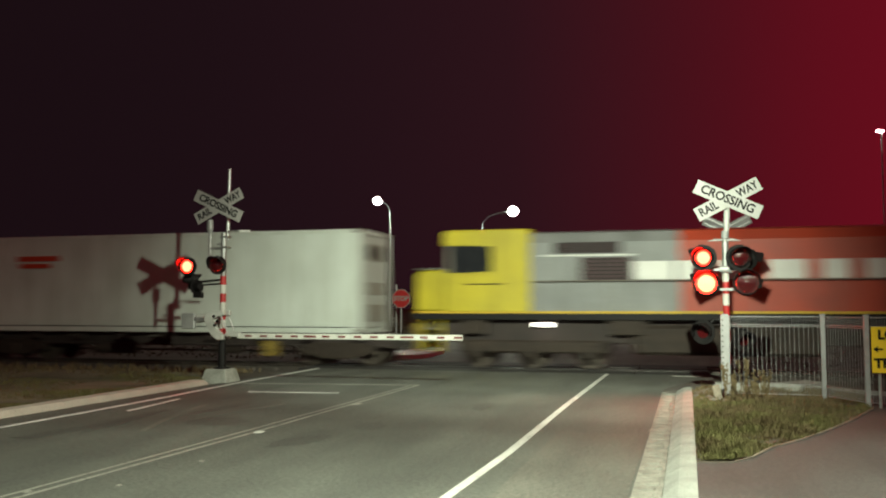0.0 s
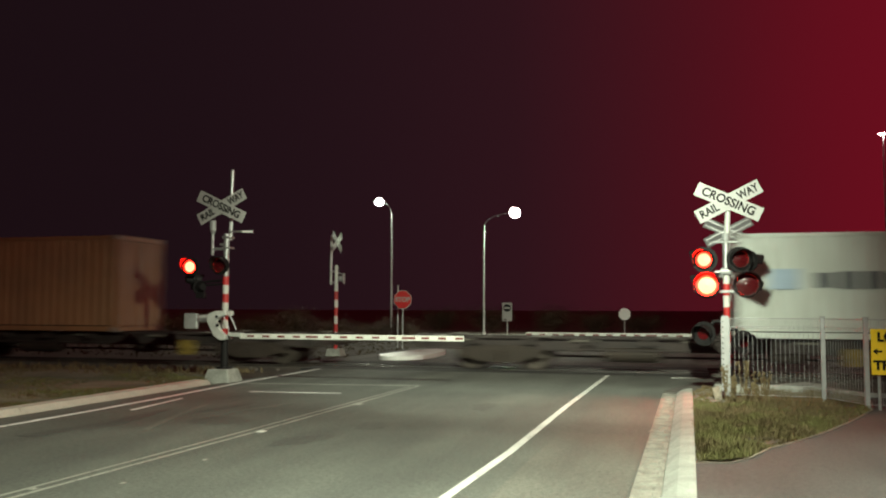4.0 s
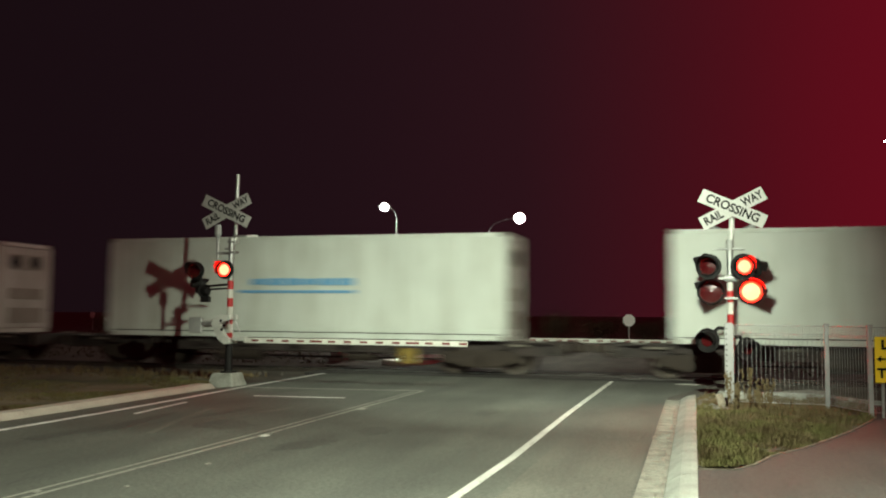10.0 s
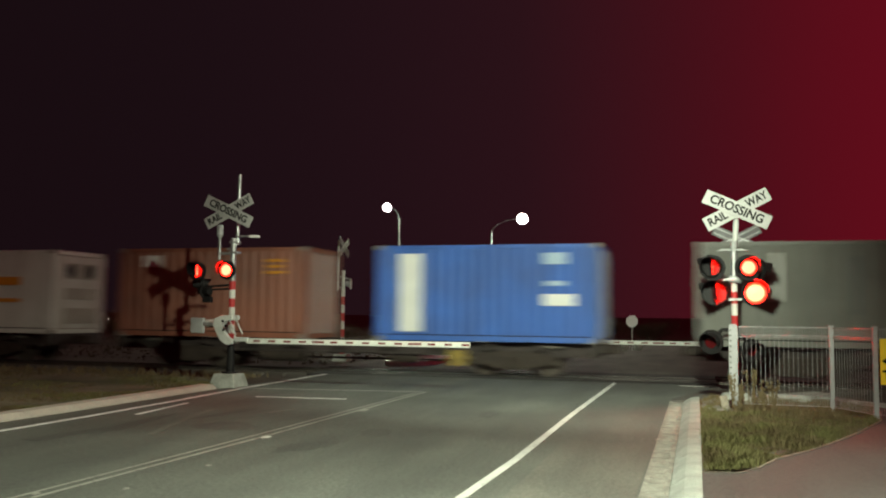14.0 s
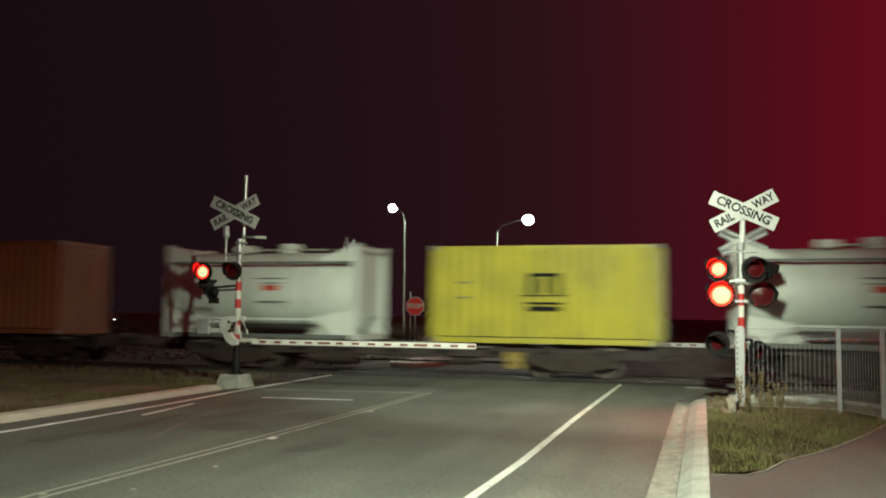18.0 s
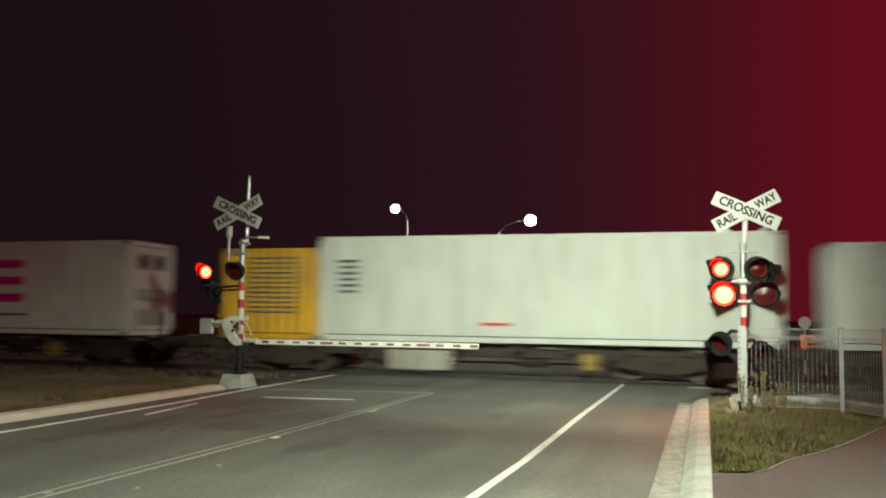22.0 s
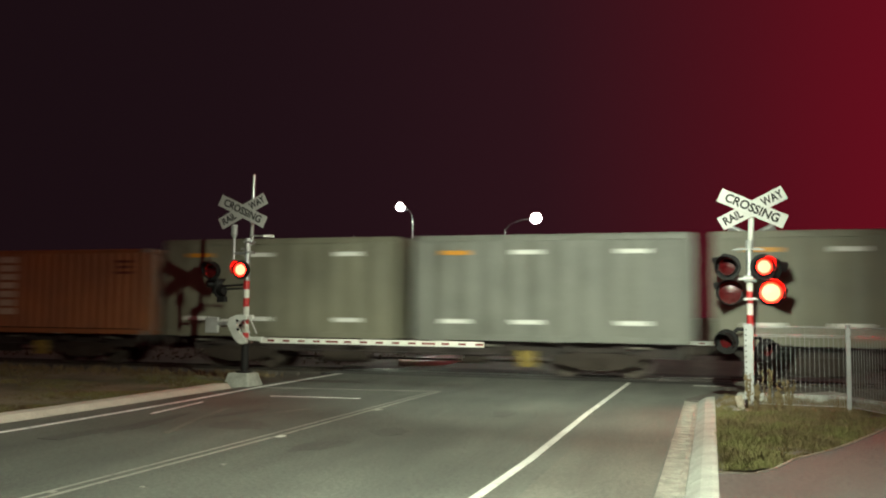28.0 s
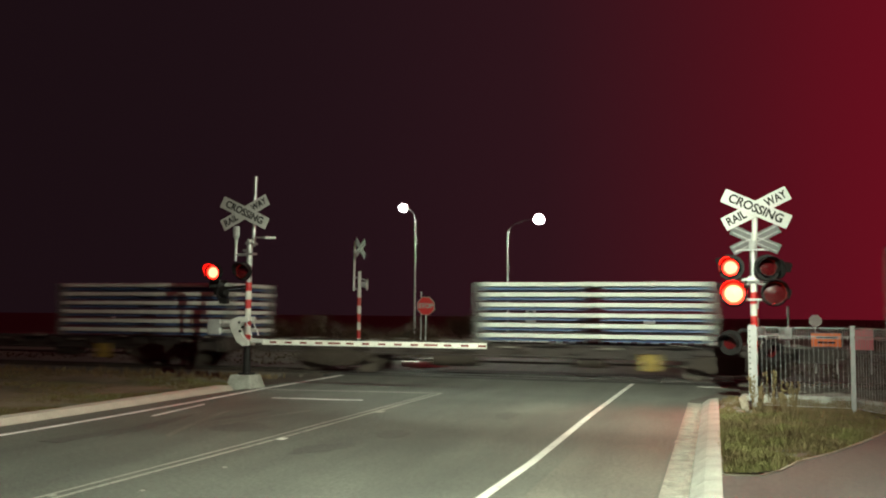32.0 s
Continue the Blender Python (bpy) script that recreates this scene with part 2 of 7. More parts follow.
M_BLACK = mat("black_enamel", (0.011, 0.010, 0.010), 0.58, 0, 0.3, 5, 60, 0.05)
M_BLACK.node_tree.nodes["Principled BSDF"].inputs["Specular IOR Level"].default_value = 0.2
M_ROCK = mat("broken_rock", (0.20, 0.185, 0.16), 0.9, 0, 0.4, 6, 40, 0.4, by_object=0.35)
M_TEXT = mat("black_lettering", (0.008, 0.008, 0.008), 0.7, 0, 0.1)
M_TEXT.node_tree.nodes["Principled BSDF"].inputs["Specular IOR Level"].default_value = 0.15
M_YELLOWSIGN = mat("yellow_sign_sheeting", (0.85, 0.56, 0.02), 0.4, 0, 0.08)
M_FENCE = mat("fence_galvanised", (0.31, 0.31, 0.31), 0.55, 0.2, 0.15, 6, 60, 0.05)
M_TIMBER = mat("weathered_timber", (0.26, 0.22, 0.17), 0.85, 0, 0.4, 4, 30, 0.3)
M_LAMPGREY = mat("lantern_casting", (0.40, 0.41, 0.40), 0.5, 0.3, 0.2)
M_LED = glow("led_diffuser", (0.93, 1.0, 0.86), 60.0)
M_REDGLOW = glow("lit_red_lens", (1.0, 0.0030, 0.0012), 420.0)
M_REDGLOW_DIM = glow("lit_red_lens_side", (1.0, 0.0058, 0.0028), 170.0)
M_REDRIM = glow("lit_red_lens_rim", (1.0, 0.012, 0.004), 12.0)
M_REDOFF = mat("unlit_red_lens", (0.05, 0.003, 0.004), 0.22, 0, 0.1, coat=0.6)
M_BOG = mat("bogie_steel", (0.050, 0.036, 0.027), 0.75, 0.3, 0.5, 5, 40, 0.4)
M_WHEEL = mat("wheel_steel", (0.10, 0.08, 0.065), 0.6, 0.5, 0.4, 4, 40, 0.2)
M_DECK = mat("wagon_frame_paint", (0.045, 0.032, 0.028), 0.75, 0.1, 0.5, 2, 40, 0.3)
M_DUST = mat("dusty_pale_paint", (0.20, 0.18, 0.15), 0.8, 0, 0.45, 3, 40, 0.2)
M_SIGNBACK = mat("bare_sign_back", (0.20, 0.20, 0.20), 0.6, 0.2, 0.2)
M_BARRED = mat("dark_red_bar", (0.13, 0.02, 0.018), 0.5, 0, 0.2, 6, 60, 0.05)
M_AMBER = mat("yellow_paint", (0.62, 0.40, 0.02), 0.6, 0, 0.3, 4, 50, 0.1)
M_OCHRE = mat("dirty_ochre_paint", (0.33, 0.23, 0.04), 0.7, 0, 0.5, 5, 50, 0.2)
M_CAST = mat("corner_casting", (0.30, 0.28, 0.25), 0.7, 0.3, 0.35, 6, 50, 0.2)
M_GLASS = mat("cab_glass", (0.02, 0.022, 0.025), 0.08, 0, 0.1, coat=0.5, bump=0)


# ---- mesh helpers ----
def box(bm, x, y, z, sx, sy, sz, turn=None, taper=1.0):
    """A box round (x, y, z); taper narrows its top."""
    vs = bmesh.ops.create_cube(bm, size=1.0)["verts"]
    for v in vs:
        k = taper if v.co.z > 0 else 1.0
        v.co = Vector((v.co.x * sx * k, v.co.y * sy * k, v.co.z * sz))
        if turn:
            v.co = turn @ v.co
        v.co += Vector((x, y, z))
    return vs


def tube(bm, a, b, r, r2=None, n=12):
    a, b = Vector(a), Vector(b)
    q = (b - a).to_track_quat("Z", "Y").to_matrix().to_4x4()
    m = Matrix.Translation((a + b) / 2) @ q
    return bmesh.ops.create_cone(bm, cap_ends=True, segments=n, radius1=r, radius2=r if r2 is None else r2, depth=(b - a).length, matrix=m)["verts"]


def prism(bm, outline, z0, z1):
    """A flat plate with the outline (x, y), from z0 to z1."""
    lo, hi = [bm.verts.new((x, y, z0)) for x, y in outline], [bm.verts.new((x, y, z1)) for x, y in outline]
    bm.faces.new(hi), bm.faces.new(lo[::-1])
    for i in range(len(lo)):
        j = (i + 1) % len(lo)
        bm.faces.new((lo[i], lo[j], hi[j], hi[i]))


def extrude_x(bm, profile, x0, x1):
    """A bar along x with the profile (y, z)."""
    a, b = [bm.verts.new((x0, y, z)) for y, z in profile], [bm.verts.new((x1, y, z)) for y, z in profile]
    bm.faces.new(a), bm.faces.new(b[::-1])
    for i in range(len(a)):
        j = (i + 1) % len(a)
        bm.faces.new((a[j], a[i], b[i], b[j]))


def extrude_y(bm, profile, y0, y1):
    """A bar along y with the profile (x, z)."""
    a, b = [bm.verts.new((x, y0, z)) for x, z in profile], [bm.verts.new((x, y1, z)) for x, z in profile]
    bm.faces.new(a[::-1]), bm.faces.new(b)
    for i in range(len(a)):
        j = (i + 1) % len(a)
        bm.faces.new((a[i], a[j], b[j], b[i]))


def mesh_of(name, bm, material, bevel=0.0, smooth=False):
    if bevel:
        bmesh.ops.bevel(bm, geom=[e for e in bm.edges], offset=bevel, segments=1, affect="EDGES")
    bmesh.ops.recalc_face_normals(bm, faces=bm.faces)
    me = bpy.data.meshes.new(name)
    bm.to_mesh(me)
    bm.free()
    me.materials.append(material)
    if smooth:
        for p in me.polygons:
            p.use_smooth = True
    return me


def part(name, bm, material, parent, label="", bevel=0.0, smooth=False, at=None):
    """Links a bmesh (or a mesh) as one object under a thing or a part."""
    me = bm if isinstance(bm, bpy.types.Mesh) else mesh_of(name, bm, material, bevel, smooth)
    ob = new(name, me)
    ob.parent = parent
    if at is not None:
        ob.matrix_basis = at
    return tagged(ob, label) if label else ob


def thing(name, label, category, at=None, group="", kind=""):
    ob = new(name)
    ob.empty_display_size = 0.2
    if at is not None:
        ob.matrix_basis = at
    return tagged(ob, label, category, group, kind)


def solid(name, bm, material, label, category, group="", kind="", bevel=0.0, at=None, smooth=False):
    ob = new(name, mesh_of(name, bm, material, bevel, smooth))
    if at is not None:
        ob.matrix_basis = at
    return tagged(ob, label, category, group, kind)


def quick(fn, *a, **k):
    bm = bmesh.new()
    fn(bm, *a, **k)
    return bm


def text_mesh(text, size, material, depth=0.004, bold=0.045):
    """Lettering in the built-in font as a mesh in the x-z plane that faces -y, centred."""
    cu = bpy.data.curves.new("lettering", "FONT")
    cu.body, cu.size, cu.extrude, cu.align_x, cu.align_y = text, size, depth, "CENTER", "CENTER"
    cu.offset = size * bold
    ob = bpy.data.objects.new("lettering", cu)
    me = bpy.data.meshes.new_from_object(ob)
    me.transform(pose(0, 0, 0, 90, 0, 0))
    me.materials.clear()
    me.materials.append(material)
    bpy.data.objects.remove(ob)
    return me


# ---- the ground, the road and the track ----
TRACK_Y, FACE_Y = 24.22, 23.0

bm = bmesh.new()
prism(bm, [(-1500, -700), (1500, -700), (1500, 2300), (-1500, 2300)], -0.6, -0.06)
solid("ground", bm, M_SOIL, "dark bare soil and gravel stretching to the horizon", "ground", kind="structure")

bm = bmesh.new()
prism(bm, [(-9.85, -60), (-0.5, -60), (-0.5, 18.2), (0.5, 22.0), (0.5, 22.6), (-9.85, 22.6), (-9.85, 18.5)], -0.3, 0.0)
solid("road", bm, M_ROAD, "worn grey chip-seal road leading up to the crossing", "road", kind="structure")
bm = bmesh.new()
prism(bm, [(-11.2, 26.3), (1.2, 26.3), (1.2, 40), (6, 46), (40, 48), (40, 60), (-70, 60), (-70, 48), (-17, 46), (-11.2, 40)], -0.3, -0.01)
solid("road", bm, M_FARROAD, "grey sealed road and junction beyond the railway", "road", kind="structure")

# crossing infill between and beside the rails
RAILS = (TRACK_Y - 0.5335, TRACK_Y + 0.5335)
for y0, y1 in ((22.6, RAILS[0] - 0.07), (RAILS[0] + 0.12, RAILS[1] - 0.12), (RAILS[1] + 0.07, 26.3)):
    for k in range(6):
        x0 = -10.3 + k * 1.8
        solid("crossing_panel", quick(box, x0 + 0.9, (y0 + y1) / 2, -0.15, 1.785, y1 - y0, 0.30), M_RUBBER,
              "dark rubber level crossing panel set between the rails", "crossing panel", "crossing panels", "structure", bevel=0.012)

# ballast shoulder
bm = bmesh.new()
extrude_x(bm, [(21.6, -0.3), (26.9, -0.3), (26.9, -0.16), (26.0, -0.10), (22.5, -0.10), (21.6, -0.16)], -760, -10.35)
extrude_x(bm, [(21.6, -0.3), (26.9, -0.3), (26.9, -0.16), (26.0, -0.10), (22.5, -0.10), (21.6, -0.16)], 0.55, 760)
solid("ballast", bm, M_BALLAST, "grey crushed stone ballast under the railway track", "ballast", kind="structure")
for y in RAILS:
    bm = bmesh.new()
    extrude_x(bm, [(y - 0.065, -0.14), (y + 0.065, -0.14), (y + 0.065, -0.12), (y + 0.012, -0.10), (y + 0.012, -0.02),
                   (y + 0.034, -0.01), (y + 0.034, 0.018), (y - 0.034, 0.018), (y - 0.034, -0.01), (y - 0.012, -0.02), (y - 0.012, -0.10), (y - 0.065, -0.12)], -760, 760)
    solid("rail", bm, M_RAIL, "polished steel railway rail", "rail", "rails of the track", "structure")
track = thing("sleepers", "row of weathered timber sleepers in the ballast", "sleepers", kind="structure")
sleeper_mesh = mesh_of("sleeper", quick(box, 0, 0, 0, 0.22, 2.1, 0.14), M_TIMBER, 0.01)
for k in range(80):
    x = -11.0 - 0.62 * k if k < 55 else 1.0 + 0.62 * (k - 55)
    part("sleeper", sleeper_mesh, None, track, at=pose(x, TRACK_Y, -0.155, 0, 0, 0.8 * math.sin(k * 7.3)))

# loose stones beside the rails
rng = random.Random(4)
bm = bmesh.new()
for k in range(1500):
    x = rng.choice((rng.uniform(-32, -10.6), rng.uniform(0.8, 9)))
    y = rng.choice((rng.uniform(21.4, 23.5), rng.uniform(19.5, 22.5)))
    s = rng.uniform(0.02, 0.06)
    vs = bmesh.ops.create_icosphere(bm, subdivisions=1, radius=s)["verts"]
    m = pose(x, y, -0.09 + s * 0.4, rng.uniform(0, 90), rng.uniform(0, 90), rng.uniform(0, 180))
    for v in vs:
        v.co = m @ Vector((v.co.x * rng.uniform(0.7, 1.2), v.co.y * rng.uniform(0.7, 1.2), v.co.z * 0.8))
solid("ballast_stones", bm, M_BALLAST, "loose grey ballast stones beside the track", "stones", kind="stuff")


# painted lines, each a strip 3 mm proud of the seal
def strip(points, width, material, label, name="road_marking"):
    bm = bmesh.new()
    left, right = [], []
    for i, (x, y) in enumerate(points):
        a, b = Vector(points[max(i - 1, 0)]), Vector(points[min(i + 1, len(points) - 1)])
        d = (b - a).normalized()
        n = Vector((-d.y, d.x)) * width / 2
        left.append((x + n.x, y + n.y)), right.append((x - n.x, y - n.y))
    prism(bm, left + right[::-1], -0.004, 0.004)
    return solid(name, bm, material, label, "road marking", "painted road lines", "structure")


strip([(-2.046, -20), (-2.026, 7.5), (-1.968, 10.0), (-1.988, 15.0), (-1.942, 22.45)], 0.098, M_LINE, "bright white painted edge line along the lane")
strip([(-5.62, -20), (-5.57, 6.5), (-5.50, 10.7), (-5.51, 18.16)], 0.048, M_LINE_WORN, "worn pale line of the double centre line")
strip([(-5.765, -20), (-5.725, 6.5), (-5.665, 10.7), (-5.64, 17.9)], 0.035, M_LINE_WORN, "worn pale line of the double centre line")
strip([(-9.0, -10), (-9.06, 10.2), (-9.10, 12.1), (-9.23, 14.6), (-9.48, 17.7), (-9.65, 22.5)], 0.095, M_EDGE, "thin white edge line beside the kerb")
strip([(-8.56, 12.4), (-8.82, 14.3)], 0.06, M_EDGE, "short thin white dash beside the edge line")
strip([(-8.28, 15.86), (-6.46, 16.06)], 0.065, M_EDGE, "short thin white bar across the lane")
strip([(-9.3, 17.6), (-5.55, 18.16)], 0.08, M_LINE_WORN, "faint white limit line across the lane")
strip([(-0.40, 22.2), (0.30, 22.2)], 0.12, M_LINE, "short white bar at the edge of the crossing")
for k, (x, y) in enumerate(((-5.44, 10.75), (-5.42, 14.3), (-5.66, 6.75), (-5.0, 8.55), (-5.05, 7.2))):
    solid("road_stud", quick(box, x, y, 0.004, (0.10, 0.10, 0.06, 0.06, 0.04)[k], (0.16, 0.26, 0.08, 0.08, 0.07)[k], 0.008, taper=0.75), M_LINE if k == 0 else M_LINE_WORN,
          "pale scrap of old paint beside the centre line", "paint scrap", "paint scraps", "structure")

# faint curved tyre scuffs and a long oil streak in the far lane
strip([(-6.99, 10.45), (-7.44, 11.84), (-7.87, 13.56)], 0.11, M_SCUFF, "faint pale tyre scuff across the lane")
strip([(-6.98, 11.77), (-6.89, 12.92), (-6.59, 14.04)], 0.09, M_SCUFF, "faint pale tyre scuff across the lane")
strip([(-8.04, 9.46), (-8.0, 10.15), (-7.84, 10.84)], 0.34, M_PATCH, "long dark oil streak in the lane")

# patched and stained seal
def blot(x, y, rx, ry, material, label, seed, turn=0.0):
    r = random.Random(seed)
    pts = []
    for i in range(22):
        a = math.tau * i / 22
        k = 1 + r.uniform(-0.22, 0.22)
        dx, dy = rx * k * math.cos(a), ry * k * math.sin(a)
        pts.append((x + dx * math.cos(turn) - dy * math.sin(turn), y + dx * math.sin(turn) + dy * math.cos(turn)))
    bm = bmesh.new()
    prism(bm, pts, -0.003, 0.0025)
    solid("road_patch", bm, material, label, "road patch", "stains on the road", "structure")


for k, (x, y, rx, ry, turn) in enumerate(((-4.25, 11.7, 0.22, 0.42, 0.2), (-6.5, 11.6, 0.42, 0.5, 0.5), (-7.9, 11.4, 0.16, 1.3, 0.15), (-4.6, 10.2, 0.25, 0.5, -0.3), (-3.3, 14.6, 0.18, 0.6, 0.1), (-7.3, 13.2, 0.12, 0.9, -0.1))):
    blot(x, y, rx, ry, M_PATCH, "dark stain on the road's seal", 40 + k, turn)
bm = bmesh.new()
prism(bm, [(-1.72, -5), (-0.53, -5), (-0.53, 11.7), (-0.9, 11.85), (-1.3, 11.75), (-1.65, 11.95)], -0.003, 0.0025)
solid("road_patch", bm, M_PALE_SEAL, "coarse paler strip of seal beside the channel", "road patch", "stains on the road", "structure")

# kerbs: concrete lengths with narrow joints
kerb_left = thing("kerb", "pale concrete kerb along the grass verge", "kerb", kind="structure")
bm = bmesh.new()
extrude_y(bm, [(-10.17, -0.1), (-9.80, -0.1), (-9.81, 0.03), (-9.90, 0.10), (-10.17, 0.10)], 0, 1.19)
kerb_piece = mesh_of("kerb_stone", bm, M_KERB_PALE)
for k in range(14):
    part("kerb_stone", kerb_piece, None, kerb_left, at=pose(0.05 - 0.02 * max(0, k - 9), 0.6 + 1.2 * k, 0, 0, 0, 0.4 * max(0, k - 9)))
kerb_right = thing("kerb", "pale concrete kerb and dished channel beside the footpath", "kerb", kind="structure")
KERB_PROFILE = [(-0.235, -0.2), (0.06, -0.2), (0.06, 0.105), (0.0, 0.108), (-0.10, 0.090), (-0.18, 0.042), (-0.235, 0.006)]
CHANNEL_PROFILE = [(-0.4985, -0.2), (-0.241, -0.2), (-0.241, -0.004), (-0.36, -0.008), (-0.4985, 0.005)]
kerb_pieces = []
for name, profile, material in (("kerb_stone", KERB_PROFILE, M_KERB), ("channel_stone", CHANNEL_PROFILE, M_CHANNEL)):
    bm = bmesh.new()
    extrude_y(bm, profile, 0, 1.49)
    kerb_pieces.append((name, mesh_of(name, bm, material)))
for k in range(14):
    for name, me in kerb_pieces:
        part(name, me, None, kerb_right, at=pose(0.0, -3.0 + 1.5 * k, 0))
# ragged mortar slurry spilt over the channel, in ridges across it
rng = random.Random(9)
for k in range(44):
    y = 6.0 + 0.265 * k + rng.uniform(-0.07, 0.07)
    w = rng.uniform(0.17, 0.23)
    solid("mortar_spill", quick(box, -0.262 - w / 2 - rng.uniform(0.0, 0.045), y, -0.001, w, rng.uniform(0.12, 0.24), 0.014, turn=Matrix.Rotation(rng.uniform(-0.12, 0.12), 3, "Z"), taper=0.8), M_CHANNEL,
          "ragged pale mortar spill on the channel's edge", "mortar spill", "mortar spills", "structure")

# the nose of a raised island between the lanes beyond the railway
ISLAND = [(-9.12 + 0.81 * math.cos(radians(12 * k)), 27.15 + 1.1 + 1.1 * math.sin(radians(12 * k)) * (1.0 if math.sin(radians(12 * k)) < 0 else 4.0)) for k in range(30)]
bm = bmesh.new()
prism(bm, ISLAND, -0.2, 0.13)
solid("kerb", bm, M_BRIGHT, "raised white-painted island nose beyond the railway", "kerb", kind="structure", bevel=0.03)

# the verges and the footpath
bm = bmesh.new()
prism(bm, [(-70, -20), (-10.17, -20), (-10.17, 17.4), (-11.4, 19.6), (-70, 20.6)], -0.4, 0.05)
solid("verge", bm, M_SANDY, "dim verge of sandy soil and patchy grass", "verge", kind="structure")
bm = bmesh.new()
EDGE = [(0.06, 9.55), (0.40, 9.62), (0.62, 10.0), (0.87, 10.75), (1.30, 11.55), (1.66, 12.35), (2.2, 13.7), (2.75, 15.3), (2.95, 16.4), (3.15, 18)]
prism(bm, [(0.06, -8), (14, -8), (14, 18)] + EDGE[::-1], -0.4, 0.055)
solid("footpath", bm, M_PATH, "smooth dark asphalt footpath", "footpath", kind="structure")
bm = bmesh.new()
prism(bm, EDGE + [(3.15, 19.5), (0.3, 19.5), (0.06, 18.0)], -0.4, 0.035)
solid("verge", bm, M_SOIL, "soil bed under the grass beside the footpath", "verge", kind="structure")
bm = bmesh.new()
outer = [(x + 0.03, y + 0.01) for x, y in EDGE]
prism(bm, EDGE + outer[::-1], 0.0, 0.068)
solid("path_edging", bm, M_TIMBER, "thin pale edging between grass and footpath", "edging", kind="structure")
bm = bmesh.new()
prism(bm, [(0.55, 19.6), (40, 19.6), (40, 21.4), (0.55, 21.4)], -0.4, -0.02)
solid("verge", bm, M_SOIL, "bare strip of gravel beside the track", "verge", kind="structure")
bm = bmesh.new()
prism(bm, [(-0.48, 18.01), (0.05, 18.01), (0.9, 19.51), (0.54, 19.7), (0.54, 22.0), (0.505, 22.0), (-0.46, 18.33)], -0.4, 0.02)
solid("verge", bm, M_BALLAST, "rubble and gravel at the kerb's end", "verge", kind="structure")


def blades(name, spots, material, label, tall, rng, width=0.010):
    """Grass: crossed, bent blades in tufts, joined."""
    vs, fs = [], []
    for x, y, z, k in spots:
        for _ in range(6):
            a, lean, hgt = rng.uniform(0, math.tau), rng.uniform(0.1, 0.7), tall * k * rng.uniform(0.5, 1.2)
            dx, dy, w = math.cos(a), math.sin(a), width * rng.uniform(0.6, 1.4)
            bx, by = x + rng.uniform(-0.05, 0.05), y + rng.uniform(-0.05, 0.05)
            i = len(vs)
            vs += [(bx - dy * w, by + dx * w, z), (bx + dy * w, by - dx * w, z),
                   (bx + dx * lean * hgt * 0.4 - dy * w * 0.7, by + dy * lean * hgt * 0.4 + dx * w * 0.7, z + hgt * 0.6),
                   (bx + dx * lean * hgt * 0.4 + dy * w * 0.7, by + dy * lean * hgt * 0.4 - dx * w * 0.7, z + hgt * 0.6),
                   (bx + dx * lean * hgt, by + dy * lean * hgt, z + hgt)]
            fs += [(i, i + 1, i + 3, i + 2), (i + 2, i + 3, i + 4)]
    me = bpy.data.meshes.new(name)
    me.from_pydata(vs, [], fs)
    me.materials.append(material)
    return tagged(new(name, me), label, "grass", kind="stuff")


def inside(x, y, poly):
    hit = False
    for i in range(len(poly)):
        (x1, y1), (x2, y2) = poly[i], poly[i - 1]
        if (y1 > y) != (y2 > y) and x < (x2 - x1) * (y - y1) / (y2 - y1) + x1:
            hit = not hit
    return hit


rng = random.Random(11)
BED = [(0.10, 9.6)] + [(x - 0.03, y + 0.03) for x, y in EDGE[1:]] + [(3.0, 19), (0.35, 19), (0.10, 17.6)]
spots = []
while len(spots) < 9500:
    x, y = rng.uniform(0.05, 3.2), rng.uniform(9.5, 19)
    if inside(x, y, BED):
        k1 = 0.62 + 0.9 * noise.noise((x * 1.6, y * 1.1, 0)) + 0.4 * noise.noise((x * 6, y * 5, 2))
        k1 *= 1.0 if y < 13 else max(0.35, 1.0 - 0.16 * (y - 13))
        if k1 > 0.16:
            spots.append((x, y, 0.03, k1))
blades("grass", spots, M_GRASS, "uneven green grass beside the footpath", 0.14, rng, 0.0055)
spots = []
while len(spots) < 2100:
    x, y = rng.uniform(0.05, 3.2), 9.5 + 9.0 * rng.random() ** 0.6
    if inside(x, y, BED) and noise.noise((x * 1.3, y * 0.9, 7)) > 0.25 - 0.07 * (y - 9.5):
        spots.append((x, y, 0.03, rng.uniform(0.4, 1.0)))
blades("dry_grass", spots, M_DRYGRASS, "straggling dry grass beside the footpath and along the fence", 0.15, rng, 0.005)
spots = []
for k in range(16000):
    x, y = -10.25 - 22 * rng.random() ** 1.8, rng.uniform(5, 19.3)
    k1 = 0.35 + 1.0 * noise.noise((x * 0.45, y * 0.6, 3)) + 0.35 * max(0.0, (14.5 - y) / 5)
    if k1 > 0.22:
        spots.append((x, y, 0.045, min(k1, 1.0)))
blades("grass", spots, M_GRASS, "patchy short grass on the dim verge", 0.085, rng, 0.006)
spots = [(-10.6 - 20 * rng.random(), rng.uniform(18.5, 21.3), -0.02, rng.uniform(0.4, 1.2)) for _ in range(1500)]
blades("dry_grass", spots, M_DRYGRASS, "dry grass between the verge and the ballast", 0.18, rng)
spots = [(rng.uniform(-28, 9), rng.uniform(27, 44), -0.05, rng.uniform(0.3, 0.9)) for _ in range(2600)]
spots = [s for s in spots if s[0] < -11.4 or s[0] > 1.4]
blades("dry_grass", spots, M_FARGRASS, "rough dry grass beyond the railway", 0.11, rng, 0.014)


